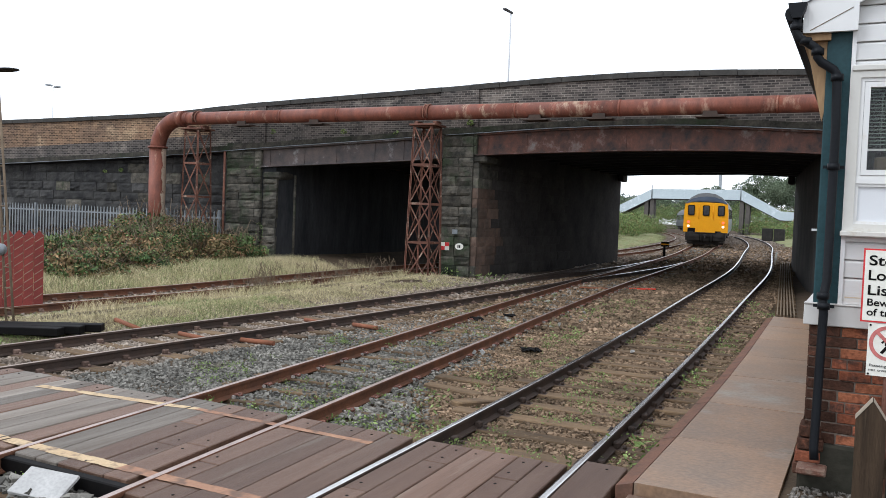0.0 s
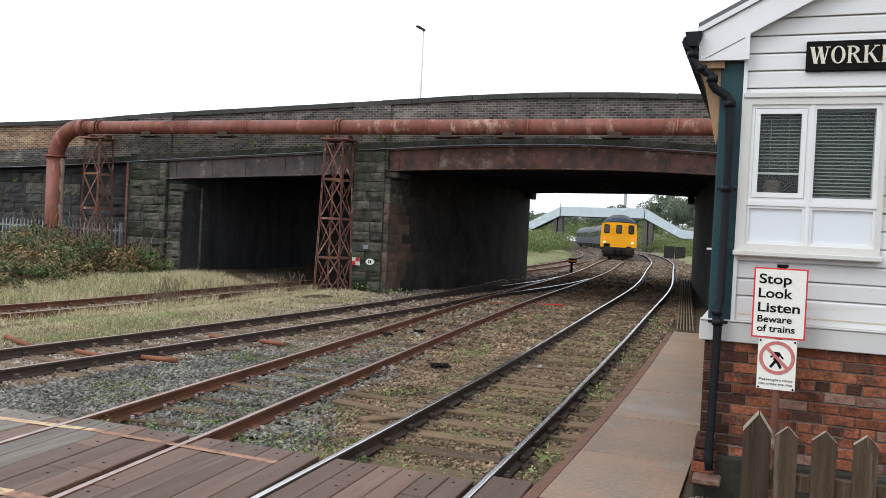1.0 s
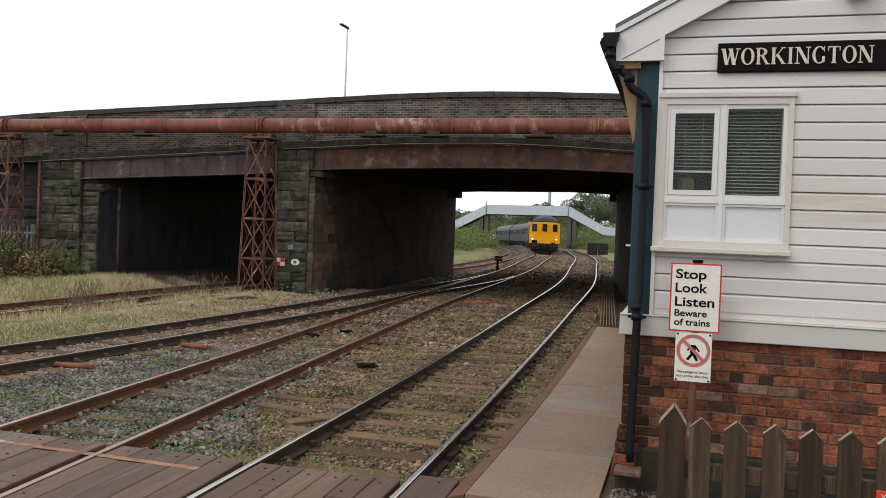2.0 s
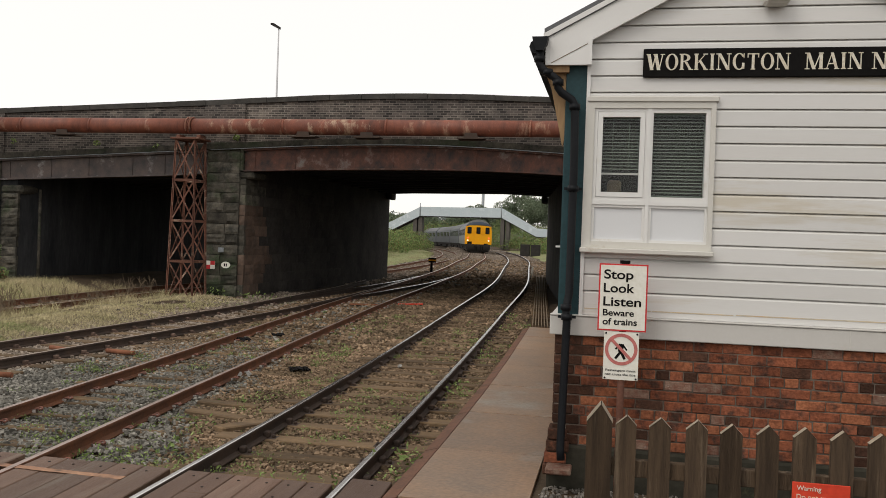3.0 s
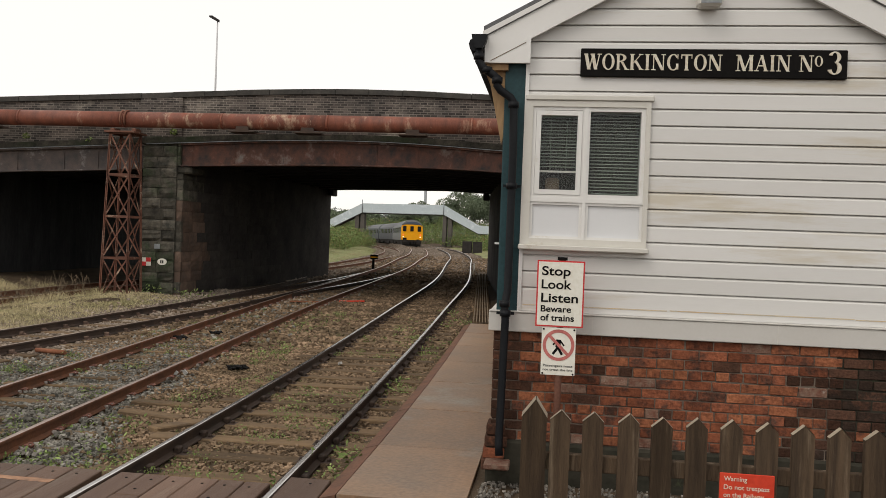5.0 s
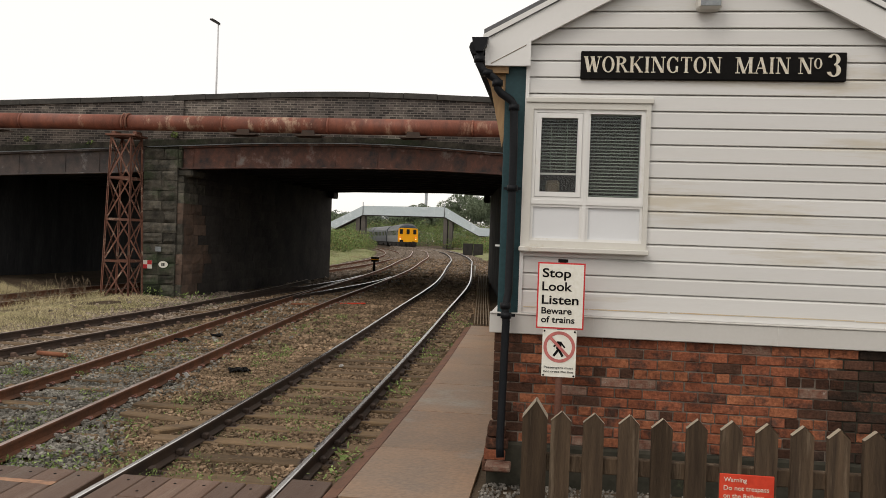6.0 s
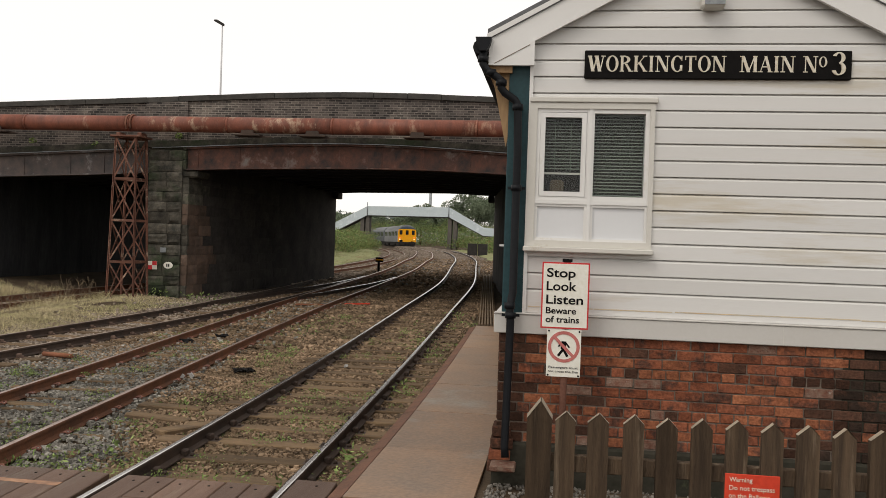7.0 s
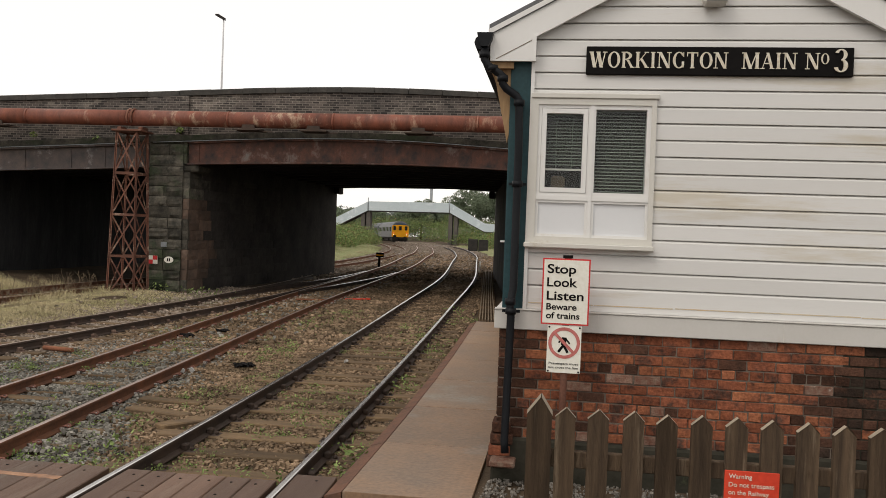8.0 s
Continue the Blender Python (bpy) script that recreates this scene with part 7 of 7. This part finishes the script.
# plates on the pier
plate = thing("chequer_plate", "small red and white chequered plate on the pier", "sign")
bm = bmesh.new()
box(bm, -9.64, -9.32, FACE - 0.125, FACE - 0.105, 0.93, 1.20)
part("plate", bm, M_SIGNWHITE, plate)
for x, z in ((-9.64, 0.93), (-9.48, 1.065)):
    bm = bmesh.new()
    box(bm, x, x + 0.16, FACE - 0.13, FACE - 0.126, z, z + 0.135)
    part("red_square", bm, M_SIGNRED, plate)
oval = thing("oval_number_plate", "small white oval bridge plate with dark marks", "sign")
bm = bmesh.new()
outline(bm, [(-8.93 + 0.16 * math.cos(a), 1.08 + 0.11 * math.sin(a)) for a in np.linspace(0, 2 * math.pi, 25)[:-1]], FACE - 0.125, FACE - 0.105)
bmesh.ops.recalc_face_normals(bm, faces=bm.faces)
part("plate", bm, M_SIGNWHITE, oval)
bm = bmesh.new()
for dx in (-0.045, 0.02):
    box(bm, -8.93 + dx - 0.012, -8.93 + dx + 0.03, FACE - 0.129, FACE - 0.1255, 1.03, 1.13)
part("mark", bm, M_BLACK, oval)
gp_ = thing("small_grey_plate", "small grey metal plate on the pier", "plate")
bm = bmesh.new()
box(bm, -9.22, -9.02, FACE - 0.125, FACE - 0.105, 1.50, 1.66, bevel=0.004)
part("plate", bm, M_STEELGREY, gp_)
# drain in the recess inside the left span
rd = thing("wall_drainpipe", "thin sooty drainpipe in the recess of the abutment", "pipe")
bm = bmesh.new()
tube(bm, [(ABUT1 + 0.50, FACE + 0.95, 3.5), (ABUT1 + 0.50, FACE + 0.95, 0.0)], 0.055, 10)
part("pipe", bm, M_STONE, rd)
# vertical drain on the abutment
dr = thing("wall_drainpipe", "thin rusty drainpipe on the abutment corner", "pipe")
bm = bmesh.new()
tube(bm, [(-19.62, FACE - 0.08, 4.4), (-19.62, FACE - 0.08, 0.1)], 0.05, 10)
part("pipe", bm, M_TOWER, dr)

# ---- clutter between the tracks ----
def lying_pipe(a, b, r=0.042):
    t_ = thing("lying_pipe", "short rusty orange pipe end lying beside the rails", "pipe", "pipe ends in the ballast")
    bm = bmesh.new()
    za, zb = ground_height(*a) + r + 0.03, ground_height(*b) + r + 0.02
    tube(bm, [(a[0], a[1], za), (b[0], b[1], zb)], r, 12)
    part("tube", bm, M_ORANGEPIPE, t_)


for a, b in (((-8.84, 5.58), (-7.95, 5.38)), ((-7.12, 5.47), (-6.26, 5.28)), ((-5.84, 5.60), (-5.22, 5.72)), ((-6.65, 8.52), (-5.96, 8.34)), ((-5.49, 8.56), (-4.89, 8.50))):
    lying_pipe(a, b)
for a, b in (((-4.4, 19.9), (-3.5, 20.2)), ((-3.0, 20.7), (-2.3, 21.2))):
    t_ = thing("red_conduit", "short red conduit crossing between the rails", "pipe", "red conduits")
    bm = bmesh.new()
    bar(bm, (a[0], a[1], ground_height(*a) + 0.07), (b[0], b[1], ground_height(*b) + 0.07), 0.07, 0.045)
    part("cover", bm, M_WARNRED if a[0] > -3.2 else M_ORANGEPIPE, t_)
for k, (x, y, s) in enumerate(((0.06, 9.0, 0.06), (-2.02, 7.2, 0.065), (-2.1, 7.05, 0.05), (1.05, 10.2, 0.04))):
    t_ = thing("white_stone", "pale whitewashed stone beside the rail", "stone", "white stones")
    part("stone", rock_mesh("stone", np.array([(x, y, ground_height(x, y) + 0.07)]), np.array([s * 1.15]), M_LID), None, t_)
# a rag and two black rail-joint items, all modelled as one crumpled sheet
for x, y in ((-1.48, 8.07), (-3.55, 12.2), (-3.95, 11.1)):
    t_ = thing("oily_rag", "black crumpled item lying in the ballast", "rag", "rags")
    bm = bmesh.new()
    bmesh.ops.create_grid(bm, x_segments=9, y_segments=9, size=0.2)
    for v in bm.verts:
        v.co = Vector((x + v.co.x * (0.8 + 0.5 * noise.noise(v.co * 9)), y + v.co.y * (0.8 + 0.5 * noise.noise(v.co * 7)), ground_height(x, y) + 0.06 + 0.07 * noise.noise((v.co.x * 11 + x, v.co.y * 11, y))))
    ex = bmesh.ops.extrude_face_region(bm, geom=list(bm.faces))
    for q in ex["geom"]:
        if isinstance(q, bmesh.types.BMVert):
            q.co.z += 0.012
    part("cloth", bm, M_BLACK, t_)
# loose sleepers lying by the old track
for k in range(3):
    t_ = thing("loose_sleeper", "dark old timber sleeper lying on the grass", "timber", "loose timbers")
    bm = bmesh.new()
    box(bm, -1.3, 1.3, -0.13, 0.13, 0.0, 0.13, bevel=0.012)
    part("timber", bm, M_BLACK, t_)
    t_.matrix_basis = pose(-9.3 + 0.1 * k, 3.25 + 0.3 * k, ground_height(-9.3, 3.3) + 0.0, 0, 0, 28 + 4 * k)
# timber offcuts between the tracks
for x, y, r in ((-2.95, 4.6, 8), (-1.15, 4.35, -6), (-1.3, 5.0, 3), (-0.55, 3.95, 60)):
    t_ = thing("old_timber", "mossy old timber half buried in the ballast", "timber", "buried timbers")
    bm = bmesh.new()
    box(bm, -0.42, 0.42, -0.10, 0.10, -0.1, 0.05, bevel=0.015)
    part("timber", bm, M_SLEEPER, t_)
    t_.matrix_basis = pose(x, y, ground_height(x, y) + 0.01, 0, 2, r)
# white trough lid beside the boards
t_ = thing("trough_lid", "tilted white concrete trough lid beside the crossing boards", "lid")
bm = bmesh.new()
box(bm, -0.22, 0.22, -0.14, 0.14, -0.015, 0.015, bevel=0.004)
part("lid", bm, M_LID, t_)
t_.matrix_basis = pose(-1.95, -1.17, -0.06, 26, 4, 14)
t_ = thing("crossing_end_beam", "dark timber end beam of the board crossing", "timber")
bm = bmesh.new()
box(bm, -3.25, -0.35, E_NEAR - 0.10, E_NEAR - 0.012, -0.24, -0.03, bevel=0.01)
part("beam", bm, M_BLACK, t_)

# ---- beyond the bridge ----
def hedge(x, y, rx, ry, h, n, size, mats, label="overgrown hedge of shrubs beside the line"):
    b = thing("hedge_bush", label, "bush", "hedges beyond the bridge")
    z = ground_height(x, y)
    blobs = lumpy(x, y, z + h * 0.3, rx, ry, h * 0.8, 12)
    for m_, share in mats:
        leaf_part("foliage", blobs, int(n * share), size, m_, b)


GREENS = ((M_LEAF, 0.45), (M_GREENGRASS, 0.40), (M_LEAFRUST, 0.15))
for x, y, rx, ry, h in ((-14.6, 50, 1.7, 3.5, 1.5), (-14.4, 57, 1.7, 4, 1.6), (-15.2, 64, 1.9, 4, 1.8), (-16.2, 72, 2.0, 5, 1.9), (-17.4, 80, 2.2, 5, 2.1), (-19.0, 89, 2.4, 5, 2.2), (-20.5, 98, 2.6, 5, 2.2), (-18.5, 60, 2.5, 6, 2.0), (-20.5, 72, 3, 6, 2.4), (-23.0, 84, 3, 6, 2.6), (-25, 94, 4, 6, 2.6), (-23.5, 108, 4, 5, 2.4), (-31, 108, 5, 6, 2.6)):
    hedge(x - 1.0, y, rx, ry, h * 0.95, 6500, 0.085, GREENS)
for x, y, rx, ry, h in ((-1.2, 92, 3.2, 6, 2.2), (3.0, 84, 3, 6, 2.4), (-4.8, 104, 3.4, 5, 2.0), (1.5, 72, 1.6, 5, 1.5), (-9.6, 122, 3.5, 3, 1.8), (-6, 130, 5, 4, 2.6), (-14, 140, 6, 4, 2.4), (3, 110, 5, 6, 3.0), (2.6, 60, 1.4, 5, 1.2), (-20, 150, 5, 3, 5.2), (-29, 152, 5, 3, 5.2), (-12, 152, 5, 3, 5.0), (-37, 150, 5, 3, 4.6), (-42, 153, 5, 3, 4.8), (-47, 155, 5, 3, 4.8), (-33, 157, 5, 3, 5.2), (-24.5, 156, 5, 3, 5.6), (-16, 156, 5, 3, 5.6), (-8, 154, 5, 3, 5.2)):
    hedge(x, y, rx, ry, h * 0.9, 4800, 0.11, ((M_GREENGRASS, 0.4), (M_LEAFRUST, 0.12), (M_LEAF, 0.48)))
blades("verge_grass", "long pale green grass on the verges beyond the bridge", [
    ((-17.0, -9.0, 40, 95), 24000, 0.32, 0.6, lambda x, y: x < siding_line(y) - 1.7 or (siding_line(y) + 1.4 < x < second_line(y) - 2.4 and noise.noise((x, y * 0.5, 1)) > 0.1)),
    ((-1.0, 2.5, 42, 80), 6000, 0.5, 0.6, lambda x, y: x > main_line(y) + 2.6),
    ((-14, -2, 84, 112), 6000, 0.5, 0.6, lambda x, y: x > main_line(y) + 2.4),
], M_VERGE)


def tree(x, y, h, r, n, size, trunk=0.3):
    t_ = thing("tree", "broad dark green tree behind the footbridge", "tree", "trees behind the footbridge")
    z = ground_height(x, y) - 0.2
    bm = bmesh.new()
    tube(bm, [(x, y, z), (x + 0.1, y, z + h * 0.3), (x - 0.1, y, z + h * 0.75)], [trunk, trunk * 0.75, trunk * 0.25], 9)
    blobs = []
    for _ in range(22):
        a, u = rng.uniform(0, 6.283), rng.uniform(0.25, 1.0)
        rr = r * math.sin(math.pi * min(1, 0.2 + 0.72 * u)) * rng.uniform(0.45, 0.95)
        c = Vector((x + rr * math.cos(a), y + rr * math.sin(a), z + h * (0.25 + 0.68 * u)))
        tube(bm, [(x, y, z + h * (0.15 + 0.5 * u)), c], [trunk * 0.3, 0.04], 5)
        k = rng.uniform(0.24, 0.42) * r
        blobs.append((tuple(c), (k, k, k * 0.75)))
    part("trunk", bm, M_BARK, t_)
    leaf_part("crown", blobs, n, size, M_LEAFHAZE, t_)


for x, y, h, r in ((-13.6, 165, 11.2, 5.6), (-9.0, 172, 11.0, 5.0), (-17.5, 168, 8.0, 4.0), (-4.5, 164, 11.8, 5.6), (-25.2, 170, 9.6, 4.0), (-31, 178, 7.5, 4.0), (-21.5, 176, 7.0, 4.0), (-36, 172, 6.8, 4.2), (-42, 175, 6.5, 4.5), (-49, 182, 7.0, 5), (1.0, 158, 10.8, 5.4)):
    tree(x, y, h, r, 15000, 0.20)
# far wooded rise, distance haze put into its leaf colour
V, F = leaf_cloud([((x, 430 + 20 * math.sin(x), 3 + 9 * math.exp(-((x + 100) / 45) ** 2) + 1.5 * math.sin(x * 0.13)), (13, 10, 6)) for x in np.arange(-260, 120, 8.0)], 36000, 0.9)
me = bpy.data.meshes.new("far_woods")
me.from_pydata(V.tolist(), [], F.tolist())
me.materials.append(M_HAZEWOOD)
tagged(new("far_woods", me), "distant woods on a low rise in painted haze", "woods", kind="stuff")
# mast behind the trees
t_ = thing("mast", "slender grey mast behind the trees", "mast")
bm = bmesh.new()
tube(bm, [(-26.3, 190, 0), (-26.3, 190, 15.5)], 0.35, 8)
part("pole", bm, M_STEELGREY, t_)
# lineside cabinets and the ground signal
for x, w in ((-4.75, 0.95), (-3.7, 0.95)):
    t_ = thing("lineside_cabinet", "dark grey lineside equipment cabinet", "cabinet", "lineside cabinets")
    zg = ground_height(x, 79)
    bm = bmesh.new()
    box(bm, x - w / 2, x + w / 2, 78.6, 79.3, zg - 0.1, zg + 1.25, bevel=0.03)
    body = part("body", bm, M_UNDER, t_)
    bm = bmesh.new()
    box(bm, x - w / 2 + 0.06, x - 0.02, 78.57, 78.6, zg + 0.1, zg + 1.1)
    box(bm, x + 0.02, x + w / 2 - 0.06, 78.57, 78.6, zg + 0.1, zg + 1.1)
    part("door", bm, M_UNDER, t_)
t_ = thing("ground_signal", "small black ground signal with a yellow arm", "signal")
zg = ground_height(-6.0, 39)
bm = bmesh.new()
tube(bm, [(-6.0, 39.6, zg), (-6.0, 39.6, zg + 0.75)], 0.07, 8)
box(bm, -6.2, -5.8, 39.4, 39.8, zg - 0.05, zg + 0.1)
part("stand", bm, M_BLACK, t_)
bm = bmesh.new()
box(bm, -6.16, -5.72, 39.45, 39.52, zg + 0.62, zg + 0.88, bevel=0.02)
part("disc", bm, M_BLACK, t_)
bm = bmesh.new()
box(bm, -6.14, -5.74, 39.44, 39.45, zg + 0.71, zg + 0.78)
part("arm", bm, M_TRAINYELLOW, t_)
# white post by the walkway
t_ = thing("white_marker_post", "short white marker post beside the walkway", "post")
bm = bmesh.new()
tube(bm, [(-0.35, 38.5, 0.25), (-0.28, 38.5, 0.95)], 0.04, 8)
part("post", bm, M_SIGNWHITE, t_)


TRAIN_START, TRAIN_SPEED = 10.4, 9.75


def motions():
    for k, c in enumerate(coaches):
        walk(c, train_rows(k * LENGTH))


motions()
